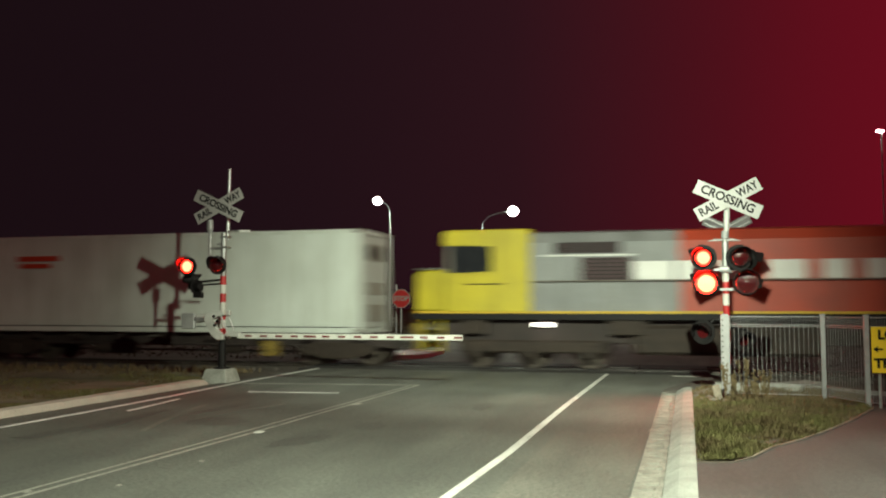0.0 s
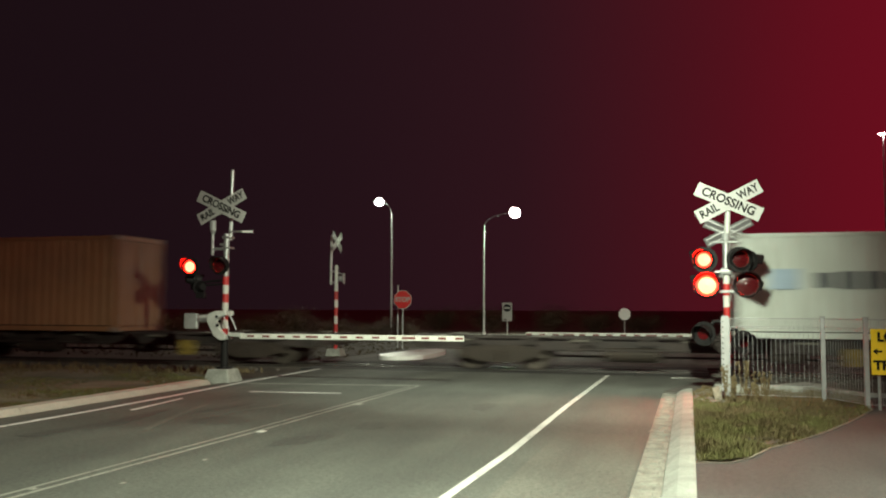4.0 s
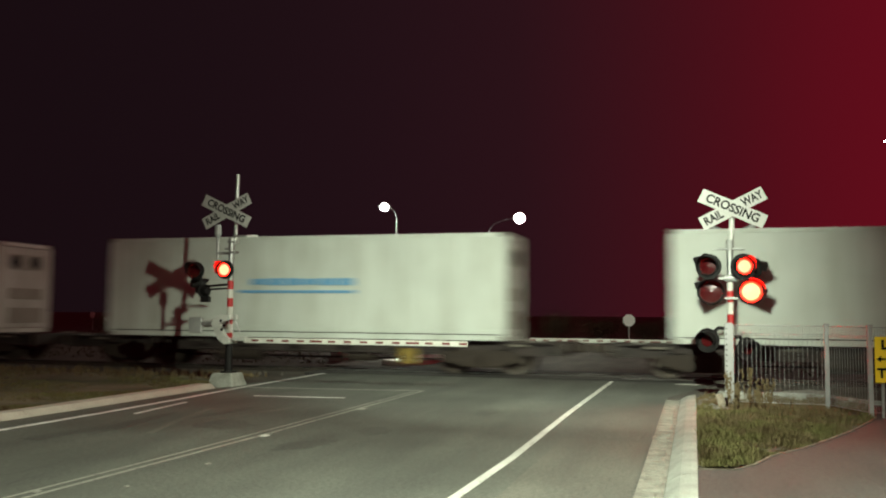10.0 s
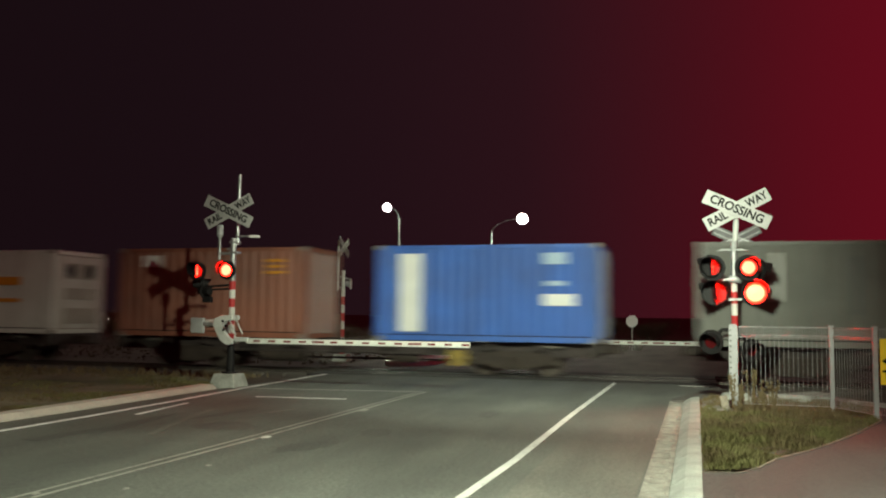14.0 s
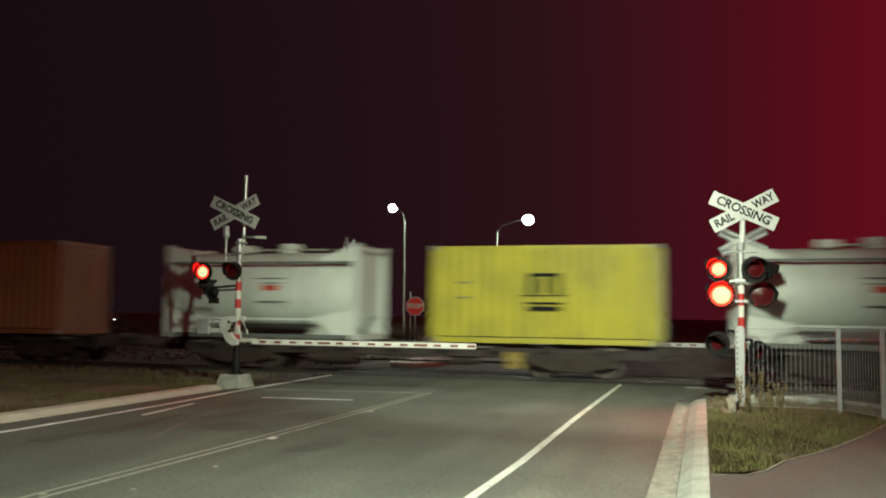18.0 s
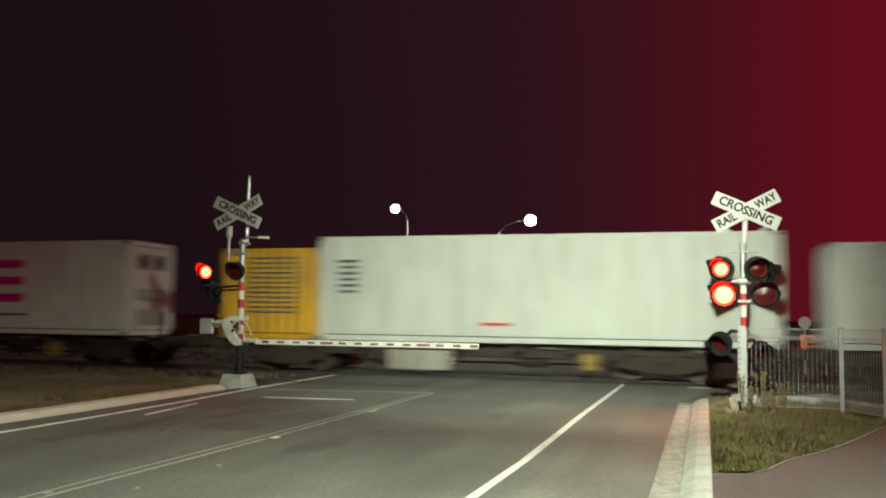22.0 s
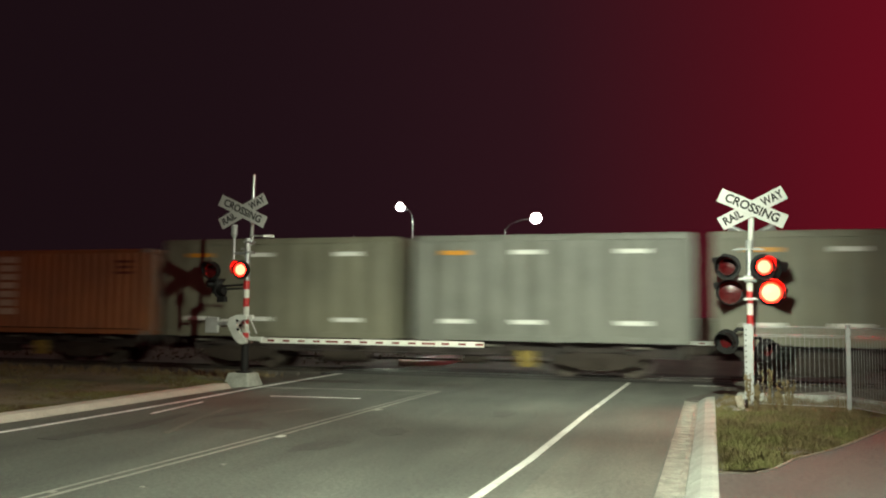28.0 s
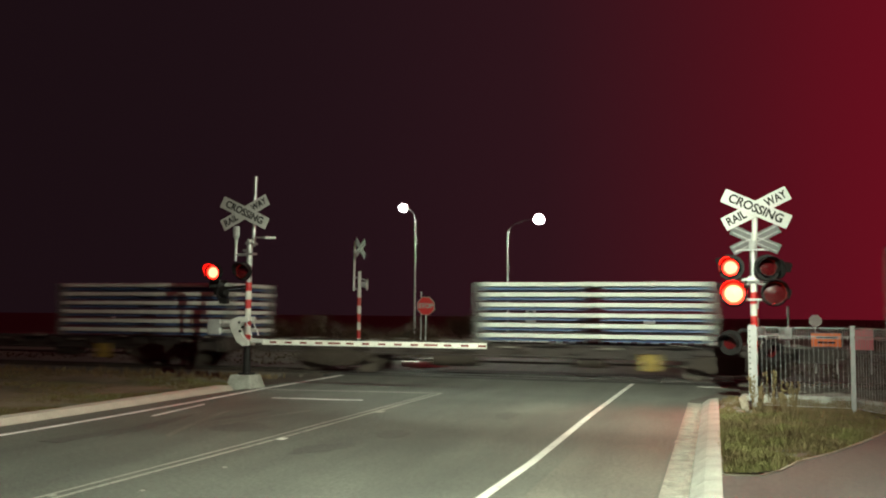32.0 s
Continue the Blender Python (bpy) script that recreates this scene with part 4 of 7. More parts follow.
def octagon(bm, r, y0=-0.01, y1=0.01):
    pts = [(r * math.cos(radians(22.5 + 45 * k)), r * math.sin(radians(22.5 + 45 * k))) for k in range(8)]
    lo, hi = [bm.verts.new((a, y0, b)) for a, b in pts], [bm.verts.new((a, y1, b)) for a, b in pts]
    bm.faces.new(lo), bm.faces.new(hi[::-1])
    for i in range(8):
        j = (i + 1) % 8
        bm.faces.new((lo[j], lo[i], hi[i], hi[j]))


stop = thing("stop_sign", "red octagonal STOP sign with white border on a steel post", "stop sign", pose(-11.69, 36.0, 0, 0, 0, 0))
sign_post(stop, 2.0)
part("border", quick(octagon, 0.42, -0.03, -0.02), M_SIGNWHITE, stop, at=pose(0, 0, 2.03))
part("face", quick(octagon, 0.39, -0.04, -0.031), M_SIGNRED, stop, at=pose(0, 0, 2.03))
part("lettering", text_mesh("STOP", 0.27, M_SIGNWHITE), None, stop, at=pose(0, -0.046, 2.03))
pole2 = thing("steel_post", "slim galvanised steel post beside the stop sign", "post", pose(-12.24, 37.0, 0))
sign_post(pole2, 2.62)
part("cap", quick(tube, (0, 0, 2.62), (0, 0, 2.66), 0.04), M_GALV, pole2)

plate = thing("prohibition_sign", "small white upright sign with a dark barred roundel", "traffic sign", pose(-7.98, 40.0, 0))
sign_post(plate, 1.9)
part("face", quick(box, 0, -0.03, 1.52, 0.46, 0.012, 0.84), M_SIGNWHITE, plate, bevel=0.004)
part("roundel", quick(tube, (0, -0.046, 1.70), (0, -0.040, 1.70), 0.18, n=28), M_TEXT, plate, "dark round symbol")
part("roundel_bar", quick(box, 0, -0.05, 1.70, 0.26, 0.006, 0.07), M_SIGNWHITE, plate)
part("legend_bar", quick(box, -0.1, -0.04, 1.17, 0.16, 0.006, 0.05), M_TEXT, plate)


def disc_sign(x, y, z, r, label):
    t = thing("traffic_sign", label, "traffic sign", pose(x, y, 0), "signs seen from behind")
    sign_post(t, z)
    part("plate", quick(octagon, r, -0.04, -0.028), M_BRIGHT, t, at=pose(0, 0, z))
    part("bracket", quick(box, 0, -0.02, z, r * 1.3, 0.02, 0.04), M_GALV, t)


disc_sign(-3.06, 45, 1.42, 0.31, "pale octagonal sign on a thin post by the far road")
for dx, r in ((-0.34, 0.20), (0.30, 0.24)):
    bm = bmesh.new()
    bmesh.ops.create_icosphere(bm, subdivisions=2, radius=r)
    for v in bm.verts:
        v.co *= 1 + 0.14 * noise.noise(v.co * 5 + Vector((dx * 9, 0, 0)))
    solid("boulder", bm, M_CONC, "pale rounded boulder at the foot of a road sign", "boulder", "boulders", at=pose(-3.06 + dx, 44.9, r * 0.75), smooth=True)
disc_sign(4.0, 40, 1.55, 0.26, "small pale octagonal sign beyond the fence")
disc_sign(-53.0, 70, 1.3, 0.3, "distant pale sign by the road")
p = thing("steel_post", "bare pinkish steel post beyond the fence", "post", pose(2.95, 40, 0))
sign_post(p, 2.15, 0.06)
board = thing("site_sign", "orange notice board with dark bars on two legs", "notice board", pose(3.3, 30, 0))
sign_post(board, 1.2, 0.025, -0.3), sign_post(board, 1.2, 0.025, 0.3)
part("face", quick(box, 0, -0.03, 0.98, 0.86, 0.012, 0.42), M_ORANGE, board, bevel=0.004)
part("legend_bar", quick(box, 0.0, -0.04, 1.05, 0.6, 0.006, 0.07), M_TEXT, board)
part("legend_bar", quick(box, 0.0, -0.04, 0.90, 0.5, 0.006, 0.07), M_TEXT, board)
board = thing("site_sign", "square pink notice board on two legs", "notice board", pose(4.32, 30, 0))
sign_post(board, 1.2, 0.025, -0.25), sign_post(board, 1.2, 0.025, 0.25)
part("face", quick(box, 0, -0.03, 1.0, 0.62, 0.012, 0.62), M_PINK, board, bevel=0.004)
dia = thing("warning_sign", "yellow diamond warning sign with a dark symbol on a post", "traffic sign", pose(5.67, 30, 0))
sign_post(dia, 2.3)
part("face", quick(box, 0, -0.03, 2.05, 0.6, 0.012, 0.6, turn=Matrix.Rotation(radians(45), 3, "Y")), M_YELLOWSIGN, dia, bevel=0.004)
for dx in (-0.14, 0.14):
    part("symbol", quick(tube, (dx, -0.045, 1.99), (dx, -0.039, 1.99), 0.09, n=18), M_TEXT, dia)
part("symbol", quick(box, 0, -0.042, 2.1, 0.3, 0.006, 0.05), M_TEXT, dia)


# ---- the fence and its sign ----
def fence():
    t = thing("fence", "galvanised steel mesh pedestrian fence with looped top beside the crossing", "fence")
    P = [(0.64, 16.70), (2.25, 16.64), (2.74, 15.51), (5.2, 15.4)]
    for k, (x, y) in enumerate(P):
        post = part("post", quick(box, x, y, 0.74, 0.075 if k else 0.15, 0.075, 1.52), M_FENCE, t, "square galvanised post", bevel=0.006)
        part("post_cap", quick(box, x, y, 1.51, 0.09 if k else 0.115, 0.09, 0.02), M_FENCE, post)
        if k == 0:
            for i in range(14):
                part("bolt_hole", quick(tube, (x - 0.045, y - 0.042, 0.18 + i * 0.095), (x - 0.045, y - 0.036, 0.18 + i * 0.095), 0.014, n=8), M_BLACK, post)
    wire = mesh_of("wire", quick(tube, (0, 0, 0.0), (0, 0, 1.36), 0.0034, n=6), M_FENCE)
    loop = mesh_of("loop_wire", quick(tube, (0, 0, 0.0), (0, 0, 0.14), 0.0032, n=5), M_FENCE)
    for (x0, y0), (x1, y1) in zip(P, P[1:]):
        L = math.hypot(x1 - x0, y1 - y0)
        n = int(L / 0.075)
        for k in range(1, n):
            f = k / n
            part("wire", wire, None, t, at=pose(x0 + (x1 - x0) * f, y0 + (y1 - y0) * f, 0.12))
        for k in range(n):
            f = (k + 0.5) / n
            for z in (0.125, 1.33):
                part("loop_wire", loop, None, t, at=pose(x0 + (x1 - x0) * f, y0 + (y1 - y0) * f, z))
        for z, r in ((0.125, 0.006), (0.26, 0.005), (1.33, 0.006), (1.475, 0.007), (0.30, 0.005), (1.30, 0.005)):
            part("rail_wire", quick(tube, (x0, y0, z), (x1, y1, z), r, n=8), M_FENCE, t)
    return t


fence()
sg = thing("warning_sign", "yellow LOOK FOR TRAINS sign with black lettering by the fence", "sign", pose(3.15, 15.40, 0))
part("face", quick(box, 0, -0.06, 0.97, 0.74, 0.012, 0.72), M_YELLOWSIGN, sg, bevel=0.005)
for text, z, dx in (("LOOK", 1.20, 0.0), ("FOR", 0.98, 0.05), ("TRAINS", 0.755, 0.0)):
    part("lettering", text_mesh(text, 0.20, M_TEXT), None, sg, at=pose(dx, -0.072, z))
bm = bmesh.new()
box(bm, -0.26, -0.070, 0.98, 0.10, 0.006, 0.028)
extrude_y(bm, [(-0.35, 0.98), (-0.28, 1.03), (-0.28, 0.93)], -0.074, -0.068)
part("arrow", bm, M_TEXT, sg, "black arrow")
sign_post(sg, 1.3, 0.025, -0.25), sign_post(sg, 1.3, 0.025, 0.25)

# bits by the fence's foot
stump = solid("timber_stump", quick(box, 0.48, 16.3, 0.14, 0.13, 0.12, 0.30, turn=Matrix.Rotation(radians(-14), 3, "Y")), M_TIMBER, "short leaning weathered timber stump at the fence post", "stump", bevel=0.015)
rng = random.Random(5)
for k in range(46):
    bm = bmesh.new()
    bmesh.ops.create_icosphere(bm, subdivisions=1, radius=rng.uniform(0.03, 0.10))
    for v in bm.verts:
        v.co = Vector((v.co.x * rng.uniform(0.8, 1.3), v.co.y, v.co.z * 0.6))
    solid("rock", bm, M_ROCK, "broken pale rock beside the kerb's end", "rock", "broken rocks", at=pose(rng.uniform(0.12, 0.62), rng.uniform(15.9, 18.3), 0.05, 0, 0, rng.uniform(0, 180)))
bm = bmesh.new()
prism(bm, [(1.15, 18.3), (2.3, 19.6), (2.6, 19.2), (2.1, 18.4)], 0.0, 0.16)
solid("concrete_slab", bm, M_CONC, "pale concrete slab behind the fence", "slab", bevel=0.02)
for (x0, y0), (x1, y1) in zip(((2.35, 18.7), (2.75, 18.0), (3.4, 17.6)), ((2.75, 18.0), (3.4, 17.6), (5.5, 17.5))):
    solid("kerb", quick(box, (x0 + x1) / 2, (y0 + y1) / 2, 0.06, math.hypot(x1 - x0, y1 - y0) + 0.04, 0.12, 0.14, turn=Matrix.Rotation(math.atan2(y1 - y0, x1 - x0), 3, "Z")),
          M_KERB, "curved pale kerb behind the fence", "kerb", "kerb behind the fence", "structure")


# ---- bushes and far lights ----
def bush(x, y, w, tall, rng):
    t = thing("bush", "dim scrubby bush beyond the railway", "bush", pose(x, y, -0.06), "bushes beyond the railway")
    limbs = []
    for k in range(5):
        a = rng.uniform(0, math.tau)
        tip = Vector((math.cos(a) * w * 0.35, math.sin(a) * w * 0.3, tall * rng.uniform(0.5, 0.85)))
        part("limb", quick(tube, (0, 0, 0), tip, 0.03, 0.01, 6), M_BARK, t)
        limbs.append(tip)
    vs, fs = [], []
    for k in range(int(2400 * w)):
        tip = rng.choice(limbs)
        c = tip * rng.uniform(0.3, 1.1) + Vector((rng.gauss(0, w * 0.2), rng.gauss(0, w * 0.2), rng.gauss(0, tall * 0.13)))
        if c.z < 0.02:
            continue
        s, a, b = rng.uniform(0.02, 0.045), rng.uniform(0, math.tau), rng.uniform(-0.8, 0.8)
        u, v = Vector((math.cos(a), math.sin(a), b)) * s, Vector((-math.sin(a), math.cos(a), 0.5)) * s * 0.6
        i = len(vs)
        vs += [c - u, c - v * 0.8, c + u, c + v]
        fs.append((i, i + 1, i + 2, i + 3))
    me = bpy.data.meshes.new("foliage")
    me.from_pydata(vs, [], fs)
    me.materials.append(M_LEAF if y < 50 else M_DIMLEAF)
    part("foliage", me, None, t)


rng = random.Random(31)
for x, y, w, tall in ((-21.5, 41, 2.6, 1.5), (-19.4, 42, 2.4, 1.7), (-17.9, 43, 2.0, 1.2), (-16.2, 44, 2.2, 1.1), (-14.6, 45.5, 2.2, 1.3), (-13.4, 62, 3.0, 2.2),
                     (-9.4, 62.5, 3.2, 2.4), (-6.3, 62, 2.6, 1.8), (-25, 40, 2.6, 1.6), (-29, 41, 3.0, 1.7), (-17.5, 62, 3.0, 1.9), (-3.0, 62, 3, 1.6), (3, 61, 3.2, 1.7), (8, 50, 3.0, 1.8)):
    bush(x, y, w, tall, rng)
for x, y, z, r in ((-58.9, 80, 0.85, 0.06), (11.73, 60, 12.6, 0.14)):
    t = thing("street_lamp", "distant lit lamp on a slim pole", "street lamp", pose(x, y, 0), "street lamps")
    part("pole", quick(tube, (0.1, 0, -0.05), (0.1, 0, z), 0.05), M_POLE, t)
    bm = bmesh.new()
    bmesh.ops.create_uvsphere(bm, u_segments=12, v_segments=8, radius=r, matrix=Matrix.Translation((0, -0.1, z)) @ Matrix.Diagonal((1.6, 1, 0.5, 1)))
    part("lamp_bowl", bm, M_LED, t, smooth=True)


# ---- the goods train ----
SPEED = 20.5
DECK = 0.93
MOVERS = []
PAINT = {}


def paint(name, color, vary=0.18, rough=0.55):
    if name not in PAINT:
        m = mat(name + "_paint", color, rough, 0, vary, 0.8, 35, 0.08, tint=tuple(c * (1 - vary * 1.5) + 0.01 for c in color))
        # rain streaks and road film, different on every piece
        n, l = m.node_tree.nodes, m.node_tree.links
        bsdf = n["Principled BSDF"]
        src = bsdf.inputs["Base Color"].links[0].from_socket
        co, info, shift, mp, streak, tone, mix = (n.new("ShaderNode" + k) for k in ("TexCoord", "ObjectInfo", "VectorMath", "Mapping", "TexNoise", "ValToRGB", "Mix"))
        shift.operation = "MULTIPLY_ADD"
        l.new(info.outputs["Random"], shift.inputs[0])
        shift.inputs[1].default_value = (90.0, 0.0, 40.0)
        l.new(co.outputs["Object"], shift.inputs[2])
        mp.inputs["Scale"].default_value = (2.6, 1.0, 0.30)
        l.new(shift.outputs[0], mp.inputs["Vector"])
        streak.inputs["Scale"].default_value, streak.inputs["Detail"].default_value, streak.inputs["Roughness"].default_value = 1.5, 8, 0.68
        l.new(mp.outputs[0], streak.inputs["Vector"])
        tone.color_ramp.elements[0].position, tone.color_ramp.elements[1].position = 0.30, 0.60
        tone.color_ramp.elements[0].color, tone.color_ramp.elements[1].color = (0.70, 0.68, 0.63, 1), (1.06, 1.06, 1.06, 1)
        l.new(streak.outputs["Fac"], tone.inputs[0])
        mix.data_type, mix.blend_type = "RGBA", "MULTIPLY"
        mix.inputs["Factor"].default_value = 0.85
        l.new(src, mix.inputs["A"])
        l.new(tone.outputs[0], mix.inputs["B"])
        l.new(mix.outputs["Result"], bsdf.inputs["Base Color"])
        PAINT[name] = m
    return PAINT[name]


COLORS = {
    "white": (0.63, 0.68, 0.63), "pale": (0.55, 0.58, 0.54), "dirty": (0.36, 0.35, 0.30), "blue": (0.058, 0.082, 0.150), "bright_blue": (0.035, 0.12, 0.44),
    "tan": (0.36, 0.19, 0.09), "brown": (0.265, 0.098, 0.060), "rust": (0.335, 0.125, 0.046), "grey": (0.145, 0.162, 0.162), "light_grey": (0.185, 0.19, 0.165),
    "yellow": (0.42, 0.38, 0.022), "cream": (0.60, 0.60, 0.42), "amber": (0.66, 0.36, 0.01), "green": (0.115, 0.31, 0.235), "taupe": (0.19, 0.185, 0.135), "oxide": (0.29, 0.072, 0.034),
    "slate": (0.13, 0.14, 0.13), "maroon": (0.16, 0.05, 0.05), "mid_blue": (0.07, 0.12, 0.26), "weathered": (0.27, 0.19, 0.145),
}
for key, rgb in COLORS.items():
    paint(key, rgb, 0.07 if key in ("white", "pale") else 0.18)
paint("red_band", (0.36, 0.026, 0.036))
paint("panel_a", (0.105, 0.092, 0.062), 0.4)
paint("panel_b", (0.15, 0.145, 0.105), 0.4)
paint("panel_c", (0.25, 0.27, 0.23), 0.4)
paint("loco_yellow", (0.54, 0.45, 0.016), 0.15)
paint("loco_grey", (0.24, 0.25, 0.25), 0.2)
paint("loco_red", (0.48, 0.06, 0.025), 0.2)
M_MAGENTA = mat("magenta_decal", (0.55, 0.01, 0.22), 0.5, 0, 0.1)
M_SKYBLUE = mat("sky_blue_decal", (0.16, 0.38, 0.62), 0.5, 0, 0.1)
M_NAVY = mat("navy_decal", (0.03, 0.04, 0.12), 0.5, 0, 0.1)
M_GREYDECAL = mat("grey_decal", (0.10, 0.11, 0.12), 0.5, 0, 0.2)
M_WHITEDECAL = mat("white_decal", (0.72, 0.72, 0.68), 0.5, 0, 0.1)
M_ORANGEDECAL = mat("orange_decal", (0.62, 0.26, 0.02), 0.5, 0, 0.1)
M_REDDECAL = mat("red_decal", (0.55, 0.05, 0.02), 0.5, 0, 0.1)
M_YELLOWDECAL = mat("yellow_decal", (0.55, 0.42, 0.05), 0.5, 0, 0.1)
M_PALEMARK = mat("faded_pale_marking", (0.27, 0.31, 0.30), 0.6, 0, 0.4, 4, 40, 0.05)
M_BUFF = mat("buff_decal", (0.52, 0.42, 0.32), 0.5, 0, 0.15)
M_MINT = mat("pale_mint_decal", (0.40, 0.54, 0.46), 0.5, 0, 0.15)
M_SLATEBLUE = mat("slate_blue_decal", (0.10, 0.12, 0.19), 0.5, 0, 0.15)
M_LABELBLUE = mat("pale_blue_decal", (0.35, 0.46, 0.58), 0.5, 0, 0.1)


def wall_sheet(bm, L, z0, z1, y, deep, pitch, out=-1):
    """A pressed sheet wall along x: trapezoid ribs between z0 and z1, with a turned-in edge all round."""
    n = max(1, int(L / pitch))
    p = L / n
    cols = []
    for k in range(n):
        x = -L / 2 + k * p
        cols += [(x, y), (x + p * 0.28, y), (x + p * 0.5, y - out * deep), (x + p * 0.78, y - out * deep)]
    cols.append((L / 2, y))
    lo, hi = [bm.verts.new((a, b, z0)) for a, b in cols], [bm.verts.new((a, b, z1)) for a, b in cols]
    for i in range(len(cols) - 1):
        bm.faces.new((lo[i], lo[i + 1], hi[i + 1], hi[i]))


def container_base(L, H, color, reefer):
    """A shipping container: frame, walls, roof, doors with rods, corner castings. x along its length, z from its feet."""
    m = PAINT[color]
    t = thing("shipping_container", "container", "container")
    W = 1.219
    for sx in (-1, 1):
        for sy in (-1, 1):
            part("corner_post", quick(box, sx * (L / 2 - 0.06), sy * (W - 0.06), H / 2, 0.12, 0.12, H - 0.24), m, t, bevel=0.008)
            for z in (0.06, H - 0.06):
                part("corner_casting", quick(box, sx * (L / 2 - 0.085), sy * (W - 0.08), z, 0.178, 0.162, 0.118), M_CAST, t, bevel=0.01)
    for sy in (-1, 1):
        part("top_rail", quick(box, 0, sy * (W - 0.03), H - 0.075, L - 0.34, 0.06, 0.09), m, t)
        part("bottom_rail", quick(box, 0, sy * (W - 0.03), 0.085, L - 0.34, 0.06, 0.15), m, t)
        part("rail_seam", quick(box, 0, sy * (W - 0.002), 0.166, L - 0.36, 0.006, 0.026), M_BLACK, t, "dark seam over the bottom rail")
        bm = bmesh.new()
        if reefer:
            box(bm, 0, sy * (W - 0.045), H / 2 + 0.02, L - 0.24, 0.05, H - 0.26)
            for k in range(1, 4):
                part("rub_strip", quick(box, 0, sy * (W - 0.016), 0.16 + 0.06 * k, L - 0.26, 0.012, 0.02), m, t)
        else:
            wall_sheet(bm, L - 0.24, 0.155, H - 0.115, sy * (W - 0.012), 0.036, 0.28, sy)
        part("side_wall", bm, m, t, "smooth insulated wall" if reefer else "ribbed steel wall")
    part("roof", quick(box, 0, 0, H - 0.03, L - 0.3, 2 * W - 0.12, 0.04), m, t)
    part("floor", quick(box, 0, 0, 0.13, L - 0.3, 2 * W - 0.14, 0.08), M_TIMBER, t)
    for sx in (-1, 1):
        part("end_sill", quick(box, sx * (L / 2 - 0.06), 0, 0.07, 0.12, 2 * W - 0.34, 0.13), m, t)
        part("end_header", quick(box, sx * (L / 2 - 0.06), 0, H - 0.07, 0.12, 2 * W - 0.34, 0.13), m, t)
    # the leading end: doors, or the cooling unit of a reefer; the other end a plain pressed wall
    x = L / 2 - 0.06
    if reefer:
        part("cooling_unit", quick(box, x, 0, H / 2, 0.09, 2 * W - 0.30, H - 0.32), PAINT["pale"], t, "pale cooling unit panel")
        for z, h in ((0.55, 0.5), (1.25, 0.36), (H - 0.62, 0.5)):
            part("unit_recess", quick(box, x + 0.05, 0.1, z, 0.03, 1.5, h), PAINT["dirty"], t, "dull grille of the cooling unit", bevel=0.008)
        part("fan_ring", quick(tube, (x + 0.05, -0.45, H - 0.62), (x + 0.075, -0.45, H - 0.62), 0.22, n=18), M_BLACK, t)
        part("fan_ring", quick(tube, (x + 0.05, 0.45, H - 0.62), (x + 0.075, 0.45, H - 0.62), 0.22, n=18), M_BLACK, t)
    else:
        for sy in (-1, 1):
            d = part("door", quick(box, x, sy * 0.535, H / 2, 0.06, 1.04, H - 0.30), m, t, bevel=0.008)
            for r in (0.22, 0.78):
                part("lock_rod", quick(tube, (x + 0.055, sy * (0.04 + r), 0.12), (x + 0.055, sy * (0.04 + r), H - 0.12), 0.018, n=8), M_GALV, d)
    part("end_wall", quick(box, -x, 0, H / 2, 0.05, 2 * W - 0.24, H - 0.28), m, t)
    return t


M_SLATE = PAINT["slate"]


